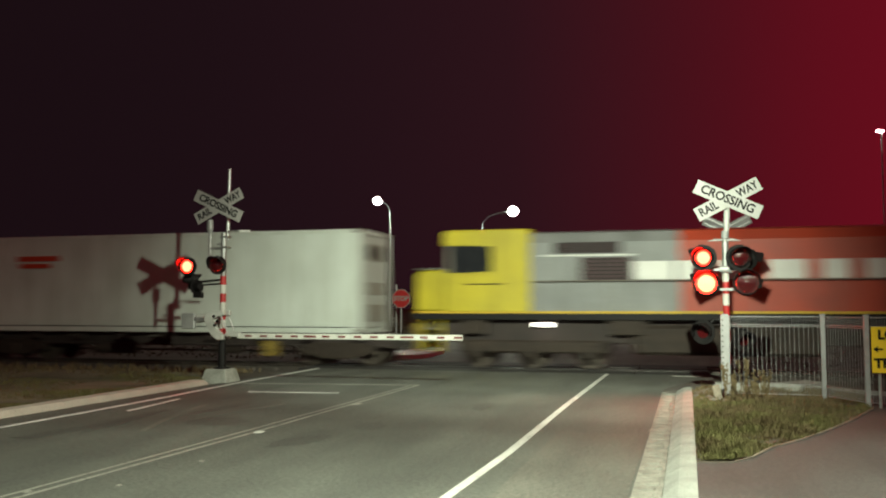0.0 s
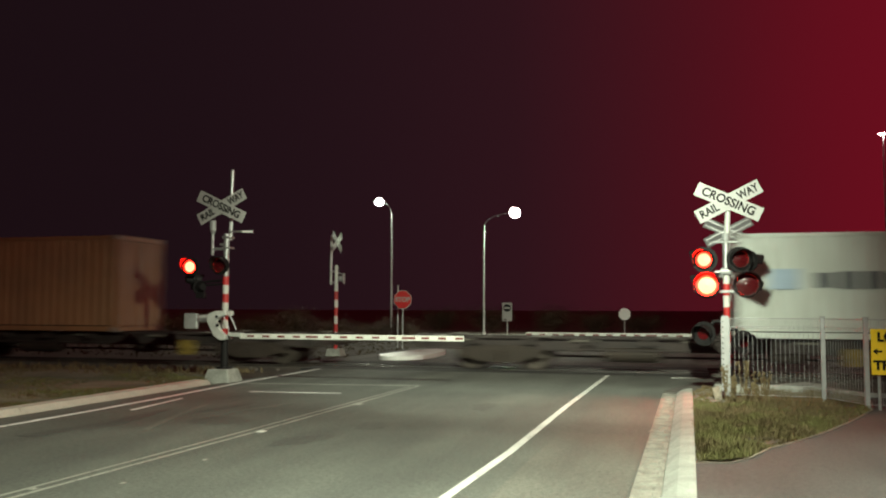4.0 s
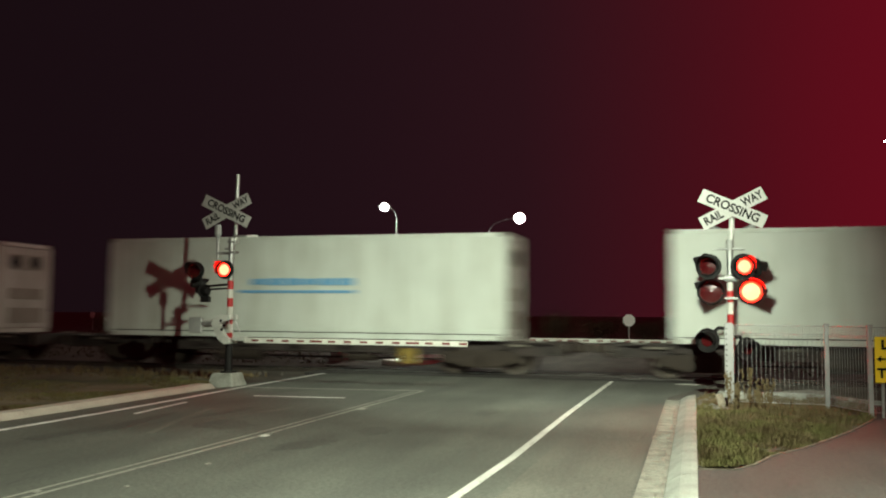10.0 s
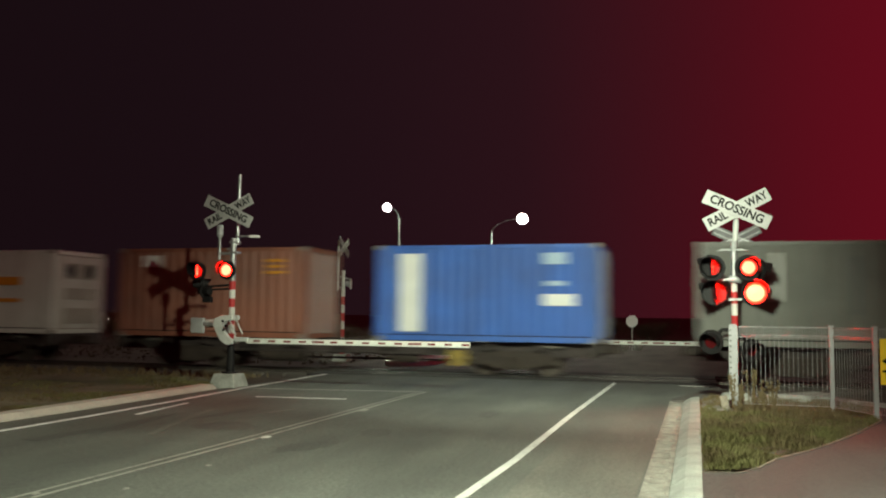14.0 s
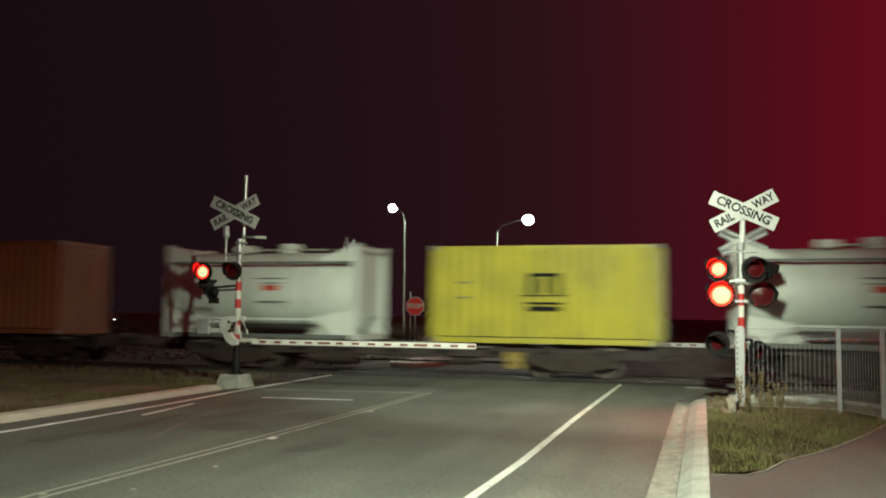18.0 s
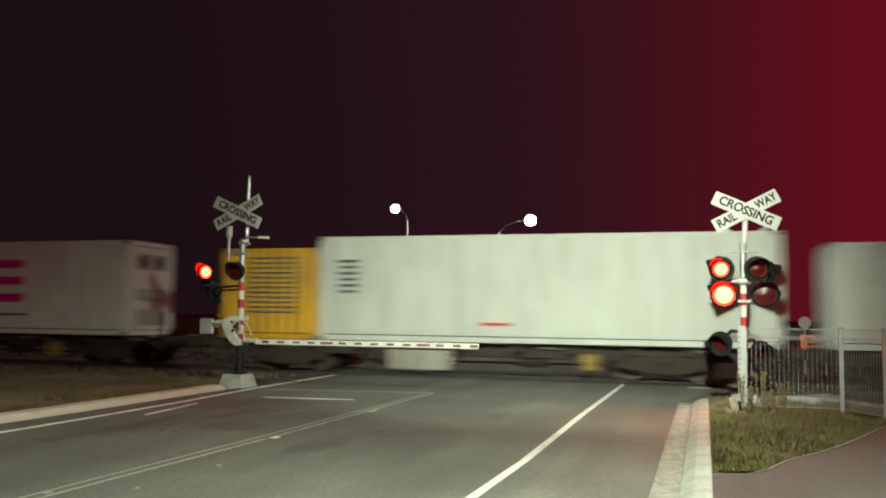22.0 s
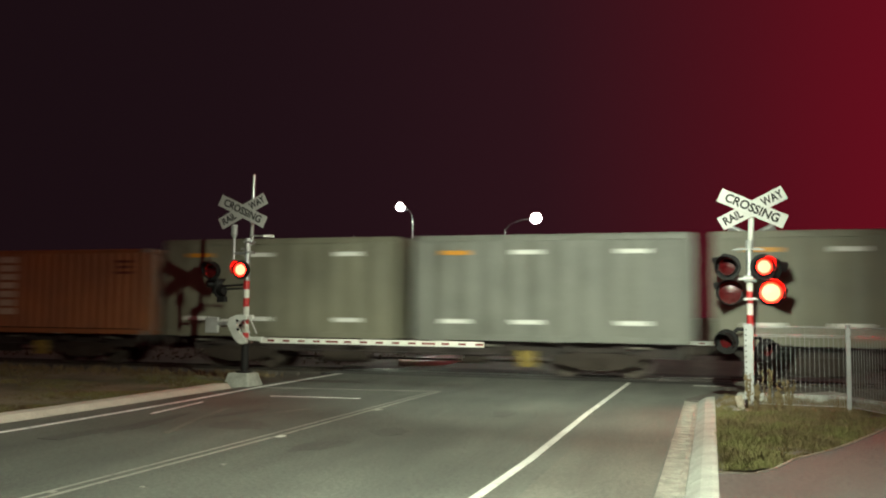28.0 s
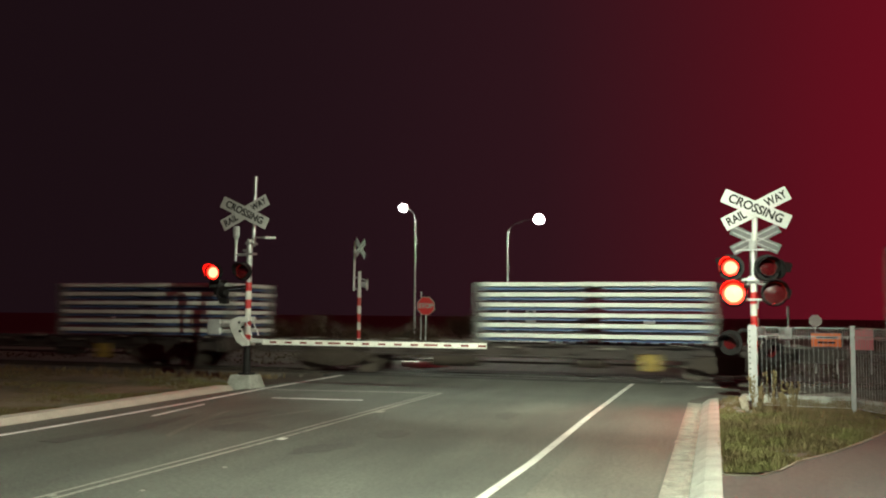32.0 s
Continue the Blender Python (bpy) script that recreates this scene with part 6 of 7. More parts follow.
LOADS = [
    (-14.75, *R40, "white", True, "white refrigerated shipping container with a small red mark", [(-4.4, 2.2, 1.5, 0.16, M_REDDECAL), (-4.5, 1.98, 1.1, 0.14, M_REDDECAL)]),
    (-31.6, *D40, "blue", False, "dark blue ribbed shipping container with yellow labels", code(5.4, 2.4, M_LABELBLUE, 5) + [(5.4, 1.45, 0.5, 0.12, M_YELLOWDECAL), (5.4, 1.08, 0.8, 0.3, M_YELLOWDECAL), (-5.3, 1.5, 0.5, 2.0, M_AMBER), (-4.0, 0.6, 1.2, 0.6, M_SKYBLUE)]),
    (-44.85, *D20, "white", False, "short white container with dark lettering bars", STRIPE),
    (-61.25, 6.06, 2.896, "tan", False, "short tan ribbed shipping container", code(-2.0, 2.2, M_LABELBLUE, 8)),
    (-77.8, *D20, "white", False, "short white container with dark lettering bars, rust stained", STRIPE),
    (-101.5, 6.06, 2.896, "tan", False, "short tan ribbed shipping container", code(-2.0, 2.2, M_LABELBLUE, 8)),
    (-117.0, *R40, "white", True, "long white refrigerated container with grey strokes", STROKES),
    (-133.8, *R40, "white", True, "long white refrigerated container with blue panels", [(-0.1, 2.05, 1.0, 0.07, M_NAVY), (-0.1, 1.78, 0.9, 0.09, M_NAVY), (-0.1, 1.18, 1.1, 0.42, M_SKYBLUE), (-0.25, 1.18, 0.5, 0.2, M_NAVY), (4.2, 2.1, 0.8, 0.06, M_GREYDECAL), (3.8, 1.35, 0.8, 0.06, M_GREYDECAL)]),
    (-149.9, *R40, "white", True, "long white refrigerated container with grey strokes", STROKES),
    (-166.4, *R40, "pale", True, "long plain off-white refrigerated container", [(-4.8, 2.0, 0.5, 0.06, M_GREYDECAL), (-0.2, 0.4, 0.5, 0.05, M_GREYDECAL)]),
    (-183.1, *R40, "white", True, "long plain white refrigerated container", [(-4.8, 2.25, 0.5, 0.06, M_GREYDECAL), (-4.8, 2.1, 0.5, 0.06, M_GREYDECAL)]),
    (-199.4, *R40, "white", True, "long plain white refrigerated container with yellowed end", [(4.2, 1.0, 0.5, 0.2, M_AMBER), (4.0, 1.45, 0.7, 0.05, M_GREYDECAL), (4.6, 2.55, 0.9, 0.08, M_AMBER)]),
    (-215.8, *R40, "white", True, "long white refrigerated container with blue word bars", words(0.2, 1.58, 3.2, 0.2, 6, M_SKYBLUE, 0.1) + [(0.0, 1.3, 3.6, 0.08, M_SKYBLUE)]),
    (-232.1, *R40, "white", True, "long white refrigerated container with blue and grey word bars", BLUEWORDS),
    (-242.9, *D20, "dirty", False, "short dull white container with dark lettering bars", STRIPE),

    (-251.45, *D20, "brown", False, "short red-brown ribbed container with yellow code bars", code(-2.2, 2.2, M_YELLOWDECAL, 9) + [(0.2, 0.95, 2.2, 0.8, PAINT["maroon"]), (1.9, 2.2, 0.6, 0.14, M_WHITEDECAL), (1.9, 1.9, 0.6, 0.1, M_WHITEDECAL)]),
    (-259.3, *D20, "brown", False, "short red-brown ribbed container with pale code bars", code(-2.2, 2.2, M_WHITEDECAL, 9) + code(2.1, 2.2, M_YELLOWDECAL, 8)),
    (-267.3, *D20, "cream", False, "short cream-white container with a small red mark", [(-1.6, 2.1, 1.0, 0.12, M_REDDECAL), (-1.6, 1.92, 0.9, 0.1, M_REDDECAL)]),
    (-275.5, 6.06, 2.896, "grey", False, "short blue-grey container with a yellow label", [(-1.9, 0.95, 0.45, 0.14, M_WHITEDECAL), (2.0, 0.55, 0.62, 0.40, M_YELLOWDECAL)] + code(1.8, 2.2, M_WHITEDECAL, 5)),
    (-283.9, *D20, "light_grey", False, "short weathered grey container with streaks", [(0.6, 1.5, 0.1, 1.4, M_GREYDECAL), (-1.2, 1.7, 0.1, 1.2, M_WHITEDECAL)]),
    (-292.4, *D20, "bright_blue", False, "short bright blue container with a white panel", [(-2.05, 1.3, 0.62, 2.1, M_WHITEDECAL), (1.9, 2.2, 0.6, 0.3, M_LABELBLUE), (1.9, 1.55, 0.5, 0.12, M_LABELBLUE), (2.0, 1.12, 0.8, 0.3, M_WHITEDECAL)]),
    (-300.6, *D20, "brown", False, "short red-brown ribbed shipping container", [(-1.9, 2.2, 0.6, 0.34, M_WHITEDECAL)] + code(2.1, 2.2, M_ORANGEDECAL, 3)),
    (-309.0, *D20, "white", True, "short white container with orange striped panel", [(0.2, 1.62, 3.2, 0.26, M_ORANGEDECAL), (0.2, 1.02, 3.2, 0.12, M_ORANGEDECAL), (0.2, 1.32, 1.6, 0.3, M_WHITEDECAL)]),
    (-317.3, *D20, "dirty", True, "short dull white insulated container", [(0.2, 1.6, 2.4, 0.2, M_GREYDECAL)]),
    (-324.9, *D20, "brown", False, "short red-brown ribbed shipping container", [(-1.9, 2.2, 0.6, 0.34, M_WHITEDECAL)]),
    (-332.6, *D20, "slate", False, "short dark weathered container", code(-2.0, 2.2, M_GREYDECAL, 4)),
    (-340.95, *D20, "mid_blue", False, "short blue container with pale letter shapes", [(-1.9, 1.45, 0.9, 0.7, M_LABELBLUE), (-0.75, 1.35, 0.9, 1.0, M_LABELBLUE), (0.75, 1.55, 1.6, 0.25, M_LABELBLUE), (0.9, 1.2, 1.5, 0.25, M_LABELBLUE), (0.6, 0.75, 1.0, 0.2, M_LABELBLUE)]),
    (-348.9, 6.06, 2.59, "pale", False, "white tank container in its frame", [], "tank_container"),
    (-356.9, *D20, "pale", False, "short pale container with dark lettering bars", STRIPE),
    (-365.2, 6.06, 2.59, "pale", False, "white tank container in its frame", [], "tank_container"),
    (-373.0, *D20, "yellow", False, "short yellow ribbed container with a dark emblem", [(0.05, 1.80, 0.85, 0.10, M_TEXT), (-0.30, 1.52, 0.16, 0.5, M_TEXT), (0.40, 1.52, 0.16, 0.5, M_TEXT), (0.05, 1.52, 0.12, 0.4, M_TEXT), (0.05, 1.26, 1.2, 0.03, M_TEXT), (0.05, 1.06, 0.95, 0.06, M_TEXT), (0.05, 0.92, 0.85, 0.12, M_TEXT), (-2.1, 1.6, 0.3, 0.05, M_GREYDECAL), (-2.1, 1.2, 0.3, 0.05, M_GREYDECAL)]),
    (-381.2, 6.06, 2.59, "pale", False, "white tank container in its frame", [], "tank_container"),
    (-394.1, *D40, "rust", False, "long rust-red ribbed shipping container", code(-5.2, 2.4, M_WHITEDECAL, 6) + code(-5.2, 1.3, M_WHITEDECAL, 3)),
    (-410.35, *D40, "oxide", False, "long oxide-red container with white emblem and word bars", [(-4.9, 2.2, 0.6, 0.3, M_WHITEDECAL), (-1.9, 1.5, 0.95, None, M_WHITEDECAL), (-1.55, 2.12, 1.1, 0.05, PAINT["oxide"]), (-1.35, 1.82, 1.2, 0.07, PAINT["oxide"]), (-1.25, 1.30, 1.3, 0.07, PAINT["oxide"]), (-1.45, 0.98, 1.1, 0.05, PAINT["oxide"]), (-1.35, 1.56, 0.3, 0.5, PAINT["oxide"])] + [(x, 1.5, 0.26, 0.55, M_WHITEDECAL) for x in (-0.45, -0.05, 0.35, 0.75)] + [(2.1, 1.48, 0.5, 0.28, M_WHITEDECAL), (2.9, 1.48, 1.4, 0.55, M_WHITEDECAL), (3.0, 1.48, 1.1, 0.07, PAINT["oxide"]), (3.9, 1.48, 0.5, 0.4, M_WHITEDECAL)]),
    (-420.5, *D20, "white", True, "short white insulated container with round dark emblem", ROUND),
    (-428.75, *D20, "white", True, "short white insulated container with round dark emblem", ROUND),
    (-436.8, *D20, "white", True, "short white insulated container with round dark emblem", ROUND),
    (-445.1, *D20, "white", True, "short white insulated container with round dark emblem", ROUND),
    (-455.3, *R40, "pale", True, "long plain white refrigerated container", code(-5.2, 2.2, M_GREYDECAL, 6) + [(-1.0, 0.5, 0.8, 0.08, M_REDDECAL)]),
    (-462.95, 2.99, 2.59, "amber", False, "very short amber ribbed container", [(0.1, 2.3 - 0.14 * k, 1.6, 0.045, M_GREYDECAL) for k in range(12)]),
    (-473.8, *R40, "white", True, "long white refrigerated container with magenta shapes", [(x + 0.62, z + 0.2, w, h, M_MAGENTA) for x, z, w, h in ((-2.30, 1.45, 0.26, 1.3), (-1.50, 1.45, 0.26, 1.3), (-1.90, 1.985, 0.54, 0.23), (-1.90, 0.915, 0.54, 0.23), (-0.25, 1.45, 0.95, 1.05), (1.15, 1.98, 1.15, 0.25), (1.15, 1.45, 1.15, 0.25), (1.15, 0.92, 1.15, 0.25))] + [(0.6, 0.6, 3.8, 0.06, M_GREYDECAL)]),
    (-484.7, *D20, "pale", True, "short off-white insulated container with dark cooling unit", [(2.2, 1.9, 0.5, 0.05, M_GREYDECAL), (2.2, 1.2, 0.5, 0.05, M_GREYDECAL), (2.2, 0.9, 0.5, 0.5, M_GREYDECAL)]),
    (-493.2, *D20, "white", True, "short white insulated container with blue panel", [(-1.8, 2.2, 0.7, 0.12, M_REDDECAL), (0.1, 1.42, 1.7, 0.52, M_NAVY), (0.1, 1.42, 0.9, 0.2, M_LABELBLUE)]),
    (-506.2, *D40, "green", False, "long pale green ribbed container with white emblem and word bars", [(-5.35, 1.40, 0.85, 2.3, M_WHITEDECAL)] + [(-5.35, 2.2 - 0.26 * k, 0.8, 0.035, M_GREYDECAL) for k in range(7)] + [(-2.6, 1.55, 0.9, None, M_MINT), (-2.3, 1.6, 0.42, None, PAINT["green"]), (-0.85, 1.5, 0.5, 0.5, M_MINT), (-0.15, 1.5, 0.5, 0.5, M_MINT), (0.75, 1.45, 0.34, 0.42, M_MINT), (1.2, 1.45, 0.34, 0.42, M_MINT), (1.65, 1.45, 0.34, 0.42, M_MINT), (2.1, 1.45, 0.34, 0.42, M_MINT), (5.0, 1.4, 0.7, 0.9, M_LABELBLUE)]),
]
for k in range(8):
    s = -531.15 - 7.82 * k
    LOADS.append((s, 7.35, 2.78, "light_grey" if k % 2 == 0 else "taupe", False, "ribbed grey-green bulk bin with pale marker strips", [], "bulk_bin"))
for s in (-593.2, -601.7, -609.1, -617.1):
    LOADS.append((s, *D20, "rust", False, "short rust-red ribbed container with white code bars", [(-2.1, 2.28 - 0.27 * k, 0.72 - 0.06 * (k % 2), 0.19, M_BUFF) for k in range(7)] + code(2.2, 2.2, M_BARRED, 3)))
LOADS += [
    (-624.75, 6.06, 2.896, "slate", False, "short dark weathered grey container with pale marks", [(0.6, 2.02, 1.7, 0.05, M_PALEMARK), (0.3, 1.62, 2.4, 0.10, M_PALEMARK), (1.3, 1.72, 1.1, 0.07, M_PALEMARK), (0.6, 1.22, 2.2, 0.07, M_PALEMARK), (1.9, 1.90, 0.8, 0.05, M_PALEMARK)]),
    (-632.7, 6.06, 2.896, "grey", False, "short weathered grey container with pale streaks", [(0.2, 1.98, 1.6, 0.05, M_PALEMARK), (0.2, 1.60, 2.3, 0.10, M_PALEMARK), (1.0, 1.72, 1.1, 0.08, M_PALEMARK), (0.3, 1.24, 2.0, 0.07, M_PALEMARK)]),
    (-640.2, *D20, "weathered", False, "short weathered pale container stained with rust", [(0.3, 1.35, 0.35, 1.9, PAINT["dirty"]), (0.75, 1.2, 0.16, 1.5, PAINT["dirty"]), (-0.9, 1.5, 0.2, 1.2, PAINT["light_grey"])]),
    (-648.6, *D20, "weathered", False, "short weathered pale container stained with rust", [(-0.4, 1.35, 0.4, 1.9, PAINT["dirty"]), (0.1, 1.5, 0.16, 1.4, PAINT["dirty"]), (1.3, 1.2, 0.2, 1.3, PAINT["light_grey"])]),
    (-659.0, 6.06, 1.62, "pale", False, "stack of six folded pale flat racks", [], "flat_rack_stack"),
    (-672.4, 6.06, 1.62, "pale", False, "stack of six folded pale flat racks", [], "flat_rack_stack"),
]
for row in LOADS:
    container(*row)
for ob, decals in PENDING:
    for k, (x, z, w, h, m) in enumerate(decals):
        if h is None:
            deep = 0.010 - 0.008 * w
            part("decal", quick(tube, (x, -1.2195, z), (x, -1.2195 - deep, z), w, n=32), PAINT["white"] if m == "wall" else m, ob)
        else:
            part("decal", quick(box, x, -1.2250 - 0.0007 * k, z, w, 0.011, h), m, ob)

WAGONS = [-14.75, -31.6, -48.5, -64.8, -81.5, -99.5, -117.0, -133.8, -149.9, -166.4, -183.1, -199.4, -215.8, -232.1, -247.2, -263.3, -279.7, -296.5, -313.2, -328.9, -345.0, -361.0,
          -377.1, -394.1, -410.0, -424.9, -441.1, -457.2, -473.7, -489.0, -505.3, -535.0, -550.7, -566.3, -582.0, -597.4, -613.1, -628.7, -644.4, -660.9, -677.2]
SHORT = (-247.2, -263.3, -279.7, -296.5, -313.2, -328.9, -345.0, -361.0, -377.1, -424.9, -441.1, -489.0, -597.4, -613.1, -628.7, -644.4)
FULL = (-457.2, -535.0, -550.7, -566.3, -582.0)
wagons = {L: tagged(flat_wagon_base(L), group="wagons of the goods train") for L in (15.3, 14.3, 15.0)}
placed, cased = set(), []
for s in WAGONS:
    L = 14.3 if s in SHORT else 15.0 if s in FULL else 15.3
    wagon = moving(copy_thing(wagons[L], Matrix.Identity(4)) if L in placed else wagons[L], s)
    placed.add(L)
    if s in (-473.7, -457.2):
        cased.append(wagon)
for wagon in cased:
    case = part("equipment_case", quick(box, -1.25, -0.96, 0.42, 1.75, 0.36, 0.52), PAINT["dirty"], wagon, "pale grey equipment case under the frame", bevel=0.02)
    for dx in (-0.55, 0.15, 0.6):
        part("case_seam", quick(box, -1.25 + dx, -1.143, 0.42, 0.03, 0.008, 0.46), M_SLATE, case)


def box_wagon():
    t = thing("box_wagon", "old red covered wagon with pale graffiti-stained sides", "wagon")
    L, W = 13.2, 1.25
    part("body", quick(box, 0, 0, 2.26, L, 2 * W, 2.67), PAINT["maroon"], t, bevel=0.03)
    part("roof", quick(box, 0, 0, 3.66, L + 0.1, 2 * W + 0.06, 0.16, taper=0.9), PAINT["pale"], t, "pale curved roof", bevel=0.05)
    part("sill", quick(box, 0, 0, 0.82, L + 0.2, 2.3, 0.22), M_DECK, t)
    part("upper_band", quick(box, 0, -W - 0.004, 3.20, L - 0.1, 0.008, 0.72), PAINT["red_band"], t, "faded red upper band")
    rng = random.Random(8)
    for k in range(9):
        x = -L / 2 + 0.75 + k * 1.46
        part("side_panel", quick(box, x, -W - 0.006, 1.82, 1.42, 0.012, 1.62), PAINT["panel_a"] if k % 3 else PAINT["panel_b"], t, "grey-green stained side panel", bevel=0.004)
    for k, x in enumerate((-4.3, -3.3, -2.6, 0.6, 1.3, 2.0, -0.8)):
        z, r = 2.65 + 0.18 * (k % 2), (0.75, 0.95, 0.7, 0.6, 0.8, 0.6, 0.5)[k]
        part("paint_patch", quick(tube, (x, -W - 0.013, z), (x, -W - 0.009, z), r, n=20), PAINT["panel_a"], t, "dark rounded paint patch rising into the red band")
    part("yellow_panel", quick(box, 4.35, -W - 0.052, 1.72, 1.25, 0.012, 0.52), M_OCHRE, t, "yellow painted panel")
    part("end_panel", quick(box, 6.05, -W - 0.012, 2.65, 0.75, 0.016, 1.7), PAINT["panel_c"], t, "pale stained end panel")
    for k in range(44):
        x, z = rng.uniform(-L / 2 + 0.5, L / 2 - 0.5), rng.uniform(1.15, 2.55)
        bm = bmesh.new()
        tube(bm, (0, -0.003, 0), (0, 0.003, 0), rng.uniform(0.15, 0.46), n=12)
        part("paint_patch", bm, rng.choice((PAINT["panel_b"], PAINT["panel_a"], PAINT["grey"], PAINT["panel_c"])), t, at=pose(x, -W - 0.016 - 0.0005 * k, z, 0, rng.uniform(0, 90), 0) @ Matrix.Diagonal((rng.uniform(0.8, 1.8), 1, rng.uniform(0.5, 1.0), 1)))
    for x in (-4.6, 4.3):
        part("number_board", quick(box, x, -W - 0.012, 3.05, 1.0, 0.02, 0.3), M_DUST, t, "pale board with unreadable lettering")
        part("legend_bar", quick(box, x, -W - 0.024, 3.05, 0.7, 0.006, 0.1), M_GREYDECAL, t)
    for sx in (-1, 1):
        part("coupler", quick(box, sx * (L / 2 + 0.3), 0, 0.74, 0.6, 0.22, 0.24), M_BOG, t)
        b = part("bogie", quick(box, sx * 4.4, 0, 0.5, 0.34, 1.9, 0.26), M_BOG, t, bevel=0.02)
        for sy in (-1, 1):
            part("side_frame", quick(box, sx * 4.4, sy * 0.92, 0.45, 2.1, 0.14, 0.22), M_BOG, b, bevel=0.03)
        for dx in (-0.86, 0.86):
            bm = bmesh.new()
            for sy in (-1, 1):
                tube(bm, (sx * 4.4 + dx, sy * 0.47, 0.438), (sx * 4.4 + dx, sy * 0.60, 0.438), 0.42, n=28)
            tube(bm, (sx * 4.4 + dx, -0.6, 0.438), (sx * 4.4 + dx, 0.6, 0.438), 0.075, n=12)
            part("wheelset", bm, M_WHEEL, b)
    return t


moving(box_wagon(), -519.7)


M_GRILLE = mat("grille_shadow", (0.050, 0.022, 0.024), 0.7, 0, 0.3, 5, 60, 0.1)
M_STEPLIGHT = glow("step_light_lens", (1.0, 0.93, 0.82), 6.0)


def locomotive():
    """A road diesel with a low nose and full-width cab at its trailing end. x runs towards its leading end; the nose tip is at x = -9.1."""
    t = thing("locomotive", "yellow, grey and red diesel locomotive with a low-nosed cab", "locomotive")
    W = 1.28
    Y, G, R = PAINT["loco_yellow"], PAINT["loco_grey"], PAINT["loco_red"]
    bm = bmesh.new()
    extrude_y(bm, [(-9.1, 1.52), (-9.1, 2.50), (-8.98, 2.62), (-8.1, 2.66), (-8.1, 1.52)], -0.92, 0.92)
    part("nose", bm, Y, t, "yellow low nose", bevel=0.05)
    bm = bmesh.new()
    extrude_y(bm, [(-8.2, 1.50), (-8.2, 2.54), (-6.88, 2.54), (-6.88, 3.26), (-8.24, 3.26), (-8.22, 3.60), (-8.1, 3.68), (-5.9, 3.68), (-5.9, 1.50)], -W, W)
    cab = part("cab", bm, Y, t, "yellow full-width cab", bevel=0.03)
    part("cab_window", quick(box, -7.44, -W + 0.03, 2.90, 1.14, 0.02, 0.72), M_GLASS, cab, "dark cab side window")
    part("cab_window", quick(box, -7.44, W - 0.03, 2.90, 1.14, 0.02, 0.72), M_GLASS, cab, "dark cab side window")
    part("back_wall", quick(box, -7.10, 0, 2.90, 0.10, 2 * W - 0.2, 0.72), M_BLACK, cab, "dark inside of the cab")
    for sy in (-1, 1):
        part("window_post", quick(box, -8.07, sy * (W - 0.05), 2.90, 0.12, 0.08, 0.72), M_DUST, cab, "pale corner pillar")
        part("window_post", quick(box, -7.40, sy * (W - 0.01), 2.90, 0.05, 0.03, 0.72), M_BLACK, cab)
    part("windscreen", quick(box, -8.14, 0, 2.90, 0.02, 2 * W - 0.2, 0.72), M_GLASS, cab)
    part("nose_lid", quick(box, -8.6, 0, 2.675, 0.95, 1.7, 0.03), M_DUST, t, "pale lid on the nose")
    part("cab_sill", quick(box, -7.3, -W - 0.02, 2.51, 1.3, 0.03, 0.04), Y, cab)
    part("cab_vent", quick(box, -7.1, -W - 0.01, 2.24, 1.0, 0.02, 0.03), M_BLACK, cab)
    for k in range(5):
        x0, x1 = ((-5.9, -4.9), (-4.9, -3.4), (-3.4, -2.1), (-2.1, 3.4), (3.4, 9.2))[k]
        bm = bmesh.new()
        extrude_x(bm, [(-1.24, 1.52), (-1.24, 3.30), (-1.05, 3.56), (-0.6, 3.64), (0.6, 3.64), (1.05, 3.56), (1.24, 3.30), (1.24, 1.52)], x0 + 0.005, x1 - 0.005)
        part("hood_section", bm, G if k < 3 else R, t, "grey hood section" if k < 3 else "red hood section")
    for x0, x1, z0, z1 in ((-5.25, -3.55, 3.02, 3.30), (-4.58, -3.28, 2.32, 2.90)):
        g = part("grille", quick(box, (x0 + x1) / 2, -1.25, (z0 + z1) / 2, x1 - x0, 0.03, z1 - z0), M_GRILLE, t, "dark radiator grille")
        for k in range(6):
            part("slat", quick(box, (x0 + x1) / 2, -1.27, z0 + (k + 0.5) * (z1 - z0) / 6, x1 - x0, 0.015, 0.02), M_BLACK, g)
    part("hood_strip", quick(box, -4.4, -1.265, 2.96, 2.3, 0.02, 0.035), M_WHITEDECAL, t, "pale strip under the grille")
    for x, w in ((-2.75, 0.95), (-1.8, 0.7), (-0.9, 0.6), (0.4, 0.9), (1.5, 0.6), (2.6, 0.9)):
        part("letter_block", quick(box, x, -1.25, 2.56, w, 0.012, 0.46), M_WHITEDECAL, t, "large white letter block")
    part("frame", quick(box, 0, 0, 1.40, 18.2, 2.5, 0.20), M_BLACK, t, bevel=0.01)
    part("frame_stripe", quick(box, 0, -1.262, 1.50, 18.0, 0.012, 0.06), M_AMBER, t, "yellow frame stripe")
    part("fuel_tank", quick(box, -1.0, 0, 0.80, 4.6, 2.3, 0.75), M_BOG, t, "dark fuel tank", bevel=0.08)
    part("step_light", quick(box, -5.55, -1.2, 1.18, 0.35, 0.04, 0.10), M_STEPLIGHT, t, "lit white step light")
    part("hand_rail", quick(tube, (-5.8, -1.32, 2.30), (9.0, -1.32, 2.30), 0.018, n=6), M_DUST, t)
    for k in range(9):
        part("stanchion", quick(tube, (-5.7 + 1.8 * k, -1.32, 1.5), (-5.7 + 1.8 * k, -1.32, 2.30), 0.015, n=6), M_DUST, t)
    part("underframe", quick(box, 0, 0, 1.00, 17.6, 1.9, 0.62), M_DECK, t, "dark sooty underframe", bevel=0.03)
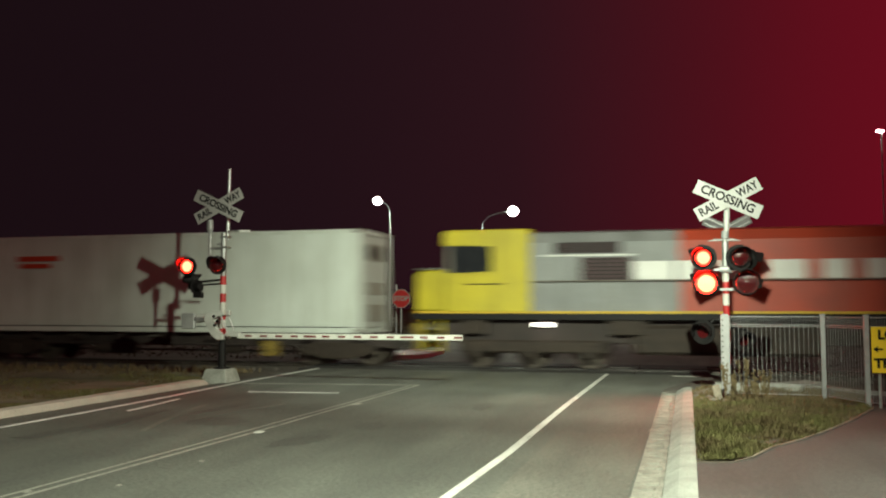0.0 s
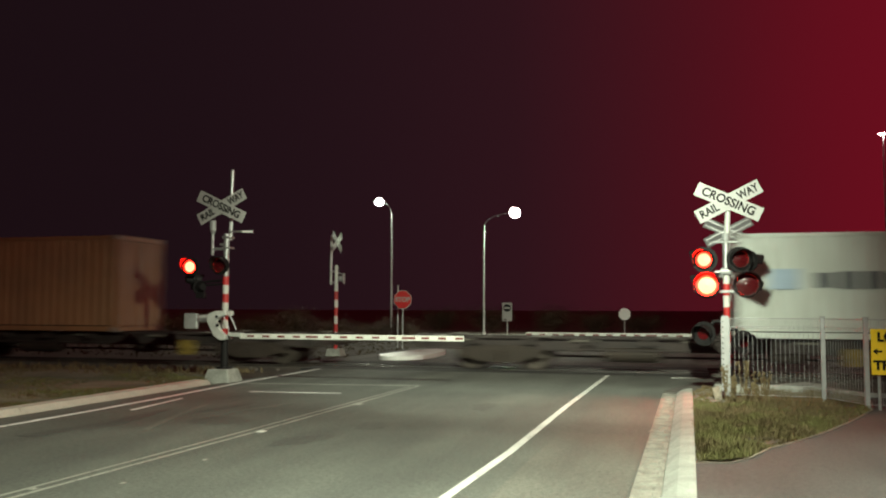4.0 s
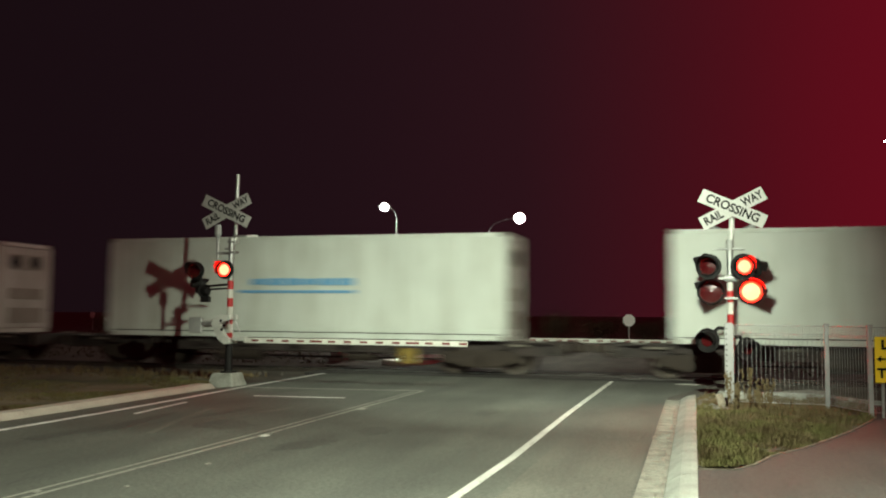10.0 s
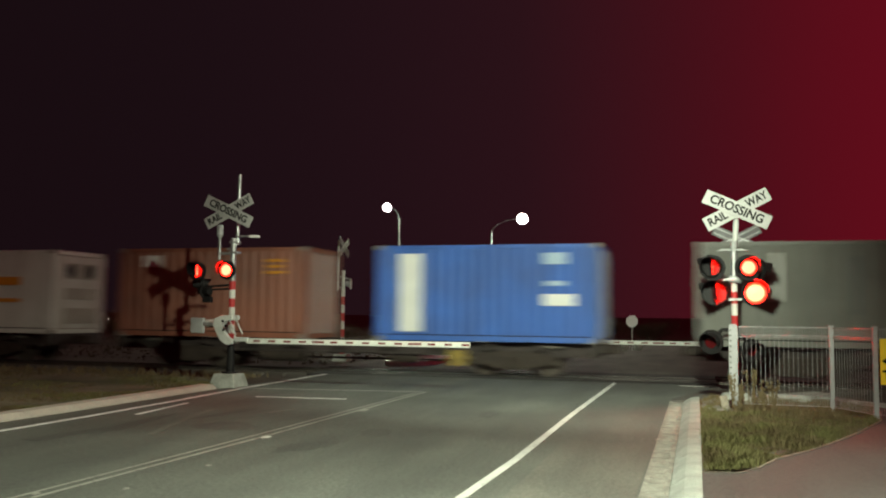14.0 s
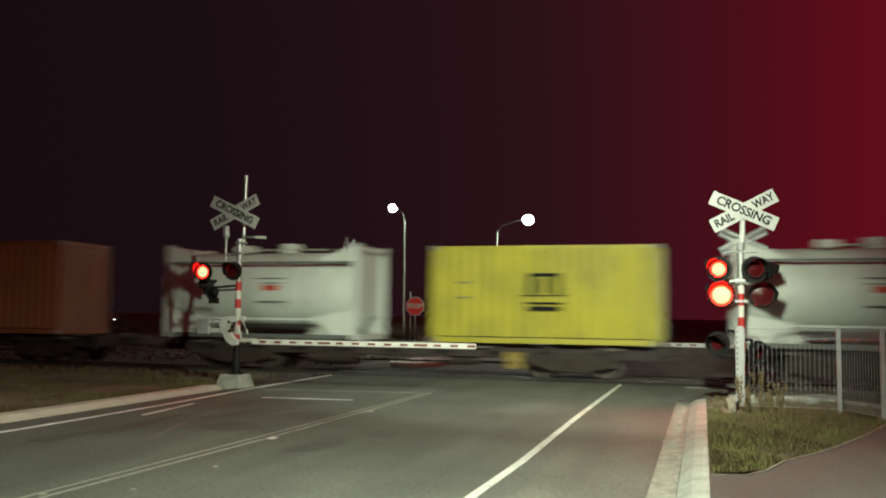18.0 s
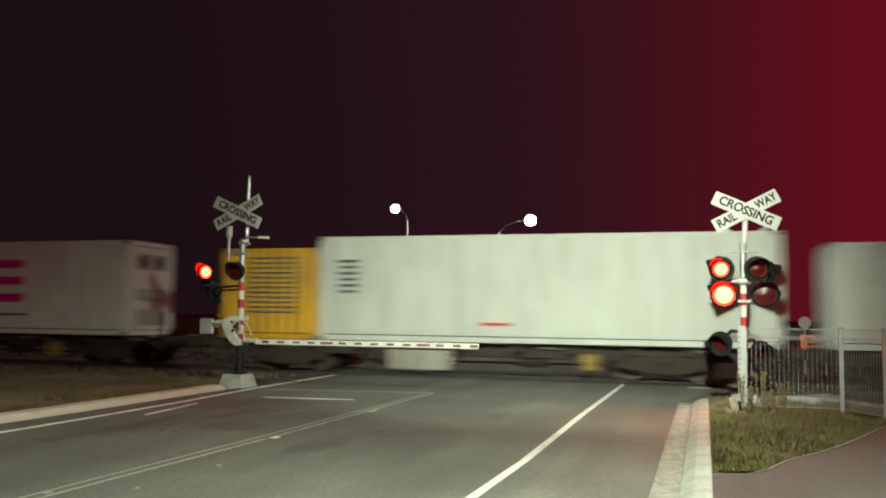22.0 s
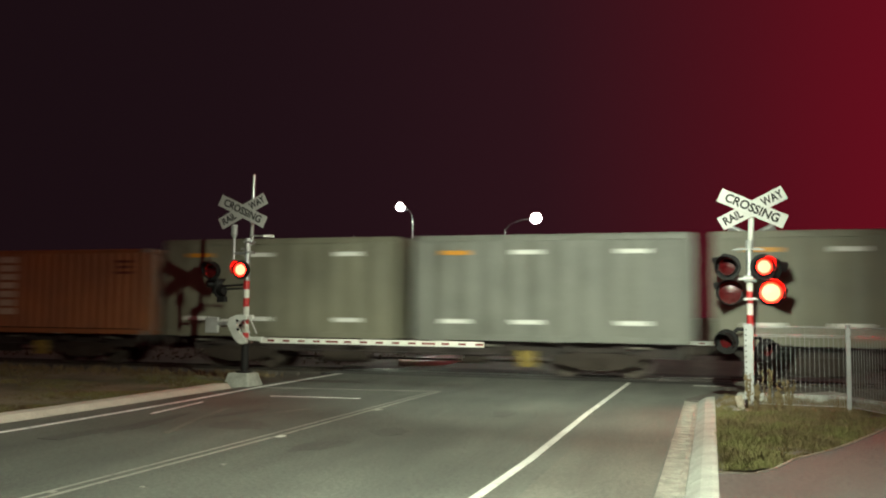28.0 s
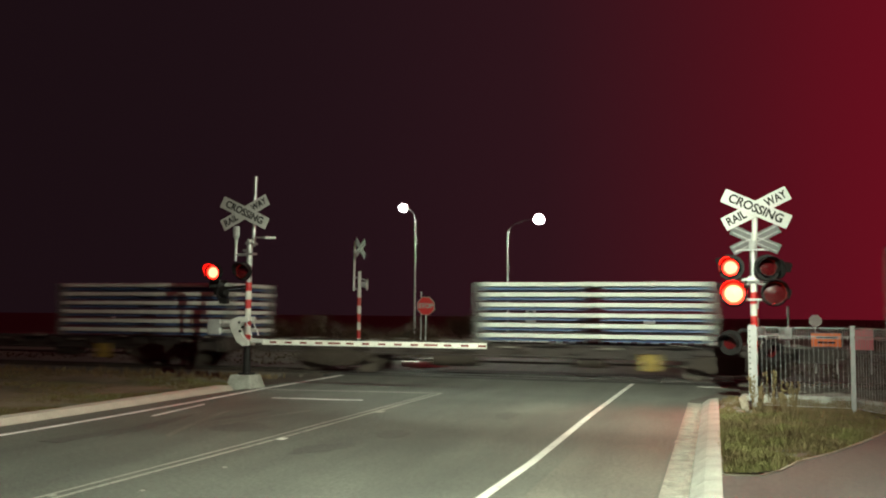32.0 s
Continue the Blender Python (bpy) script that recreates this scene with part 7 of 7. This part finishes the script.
    for x, w in ((-3.4, 0.9), (2.6, 1.2), (4.0, 0.7), (-7.4, 0.6)):
        part("equipment_box", quick(box, x, -1.08, 1.12, w, 0.26, 0.40), M_BOG, t, bevel=0.02)
    part("pilot", quick(box, -9.0, 0, 0.85, 0.14, 2.3, 0.7), M_OCHRE, t, "dirty yellow pilot plate", bevel=0.03)
    for k in range(3):
        part("step", quick(box, -8.55, -1.15, 0.50 + 0.28 * k, 0.46, 0.24, 0.04), M_DUST, t, "pale worn step tread")
    for dx in (-0.25, 0.25):
        part("step_stringer", quick(box, -8.55 + dx, -1.15, 0.88, 0.04, 0.22, 0.86), Y, t, "yellow step stringer")
    part("coupler", quick(box, -9.4, 0, 0.74, 0.6, 0.22, 0.24), M_BOG, t, bevel=0.03)
    for c in (-5.9, 5.9):
        b = part("bogie", quick(box, c, 0, 0.62, 3.6, 1.5, 0.2), M_BOG, t, "brown three-axle bogie", bevel=0.02)
        for sy in (-1, 1):
            part("side_frame", quick(box, c, sy * 0.98, 0.60, 3.9, 0.14, 0.34), M_BOG, b, bevel=0.05)
            for dx in (-1.5, 0, 1.5):
                part("axle_box", quick(box, c + dx, sy * 1.06, 0.47, 0.34, 0.14, 0.34), M_BOG, b, bevel=0.03)
        for dx in (-1.5, 0, 1.5):
            bm = bmesh.new()
            for sy in (-1, 1):
                tube(bm, (c + dx, sy * 0.47, 0.478), (c + dx, sy * 0.60, 0.478), 0.46, n=28)
            tube(bm, (c + dx, -0.6, 0.478), (c + dx, 0.6, 0.478), 0.08, n=12)
            part("wheelset", bm, M_WHEEL, b)
    return t


moving(locomotive(), 1.95)


def motions():
    """The train rolls past at an even speed; the signal lenses turn over about three times a second."""
    for ob, s in MOVERS:
        z = DECK if ob["category"] in ("container", "tank container", "bulk bin", "flat racks") else 0.018
        walk(ob, [(0, pose(s, TRACK_Y, z)), (16, pose(s + SPEED * 16, TRACK_Y, z)), (32, pose(s + SPEED * 32, TRACK_Y, z))])
    # the change-overs drift a little from an even beat; each lamp glows on for a moment after its turn
    beat = [float(np.interp(n, (-2, 0, 20, 23, 24, 41, 63, 66, 71, 80, 83, 86, 92, 94), (-0.683, 0.015, 6.96, 8.08, 8.39, 14.31, 21.93, 22.975, 24.79, 27.90, 28.96, 30.10, 32.13, 32.83))) for n in range(-2, 95)]
    for ob, phase in FLASHERS:
        lit = [(beat[i], beat[i + 1] + 0.05) for i in range(phase, len(beat) - 1, 2)]
        rows = []
        home = ob.matrix_basis.translation.copy()
        events = sorted([a for a, b in lit] + [b for a, b in lit])
        rows.append((0, 0 if any(a <= 0 < b for a, b in lit) else 180))
        turn = rows[0][1]
        for t in events:
            if t <= 0.0 or t > 31.9:
                continue
            f0 = max(2, round(t * FPS))
            for k, d in enumerate((0, 60, 120, 180)):
                tt = (f0 - 2 + k) / FPS
                if tt > rows[-1][0]:
                    rows.append((tt, turn + d))
            turn += 180
        rows.append((32, turn))
        walk(ob, [(t, pose(*home, 0, 0, a % 360)) for t, a in rows])


motions()
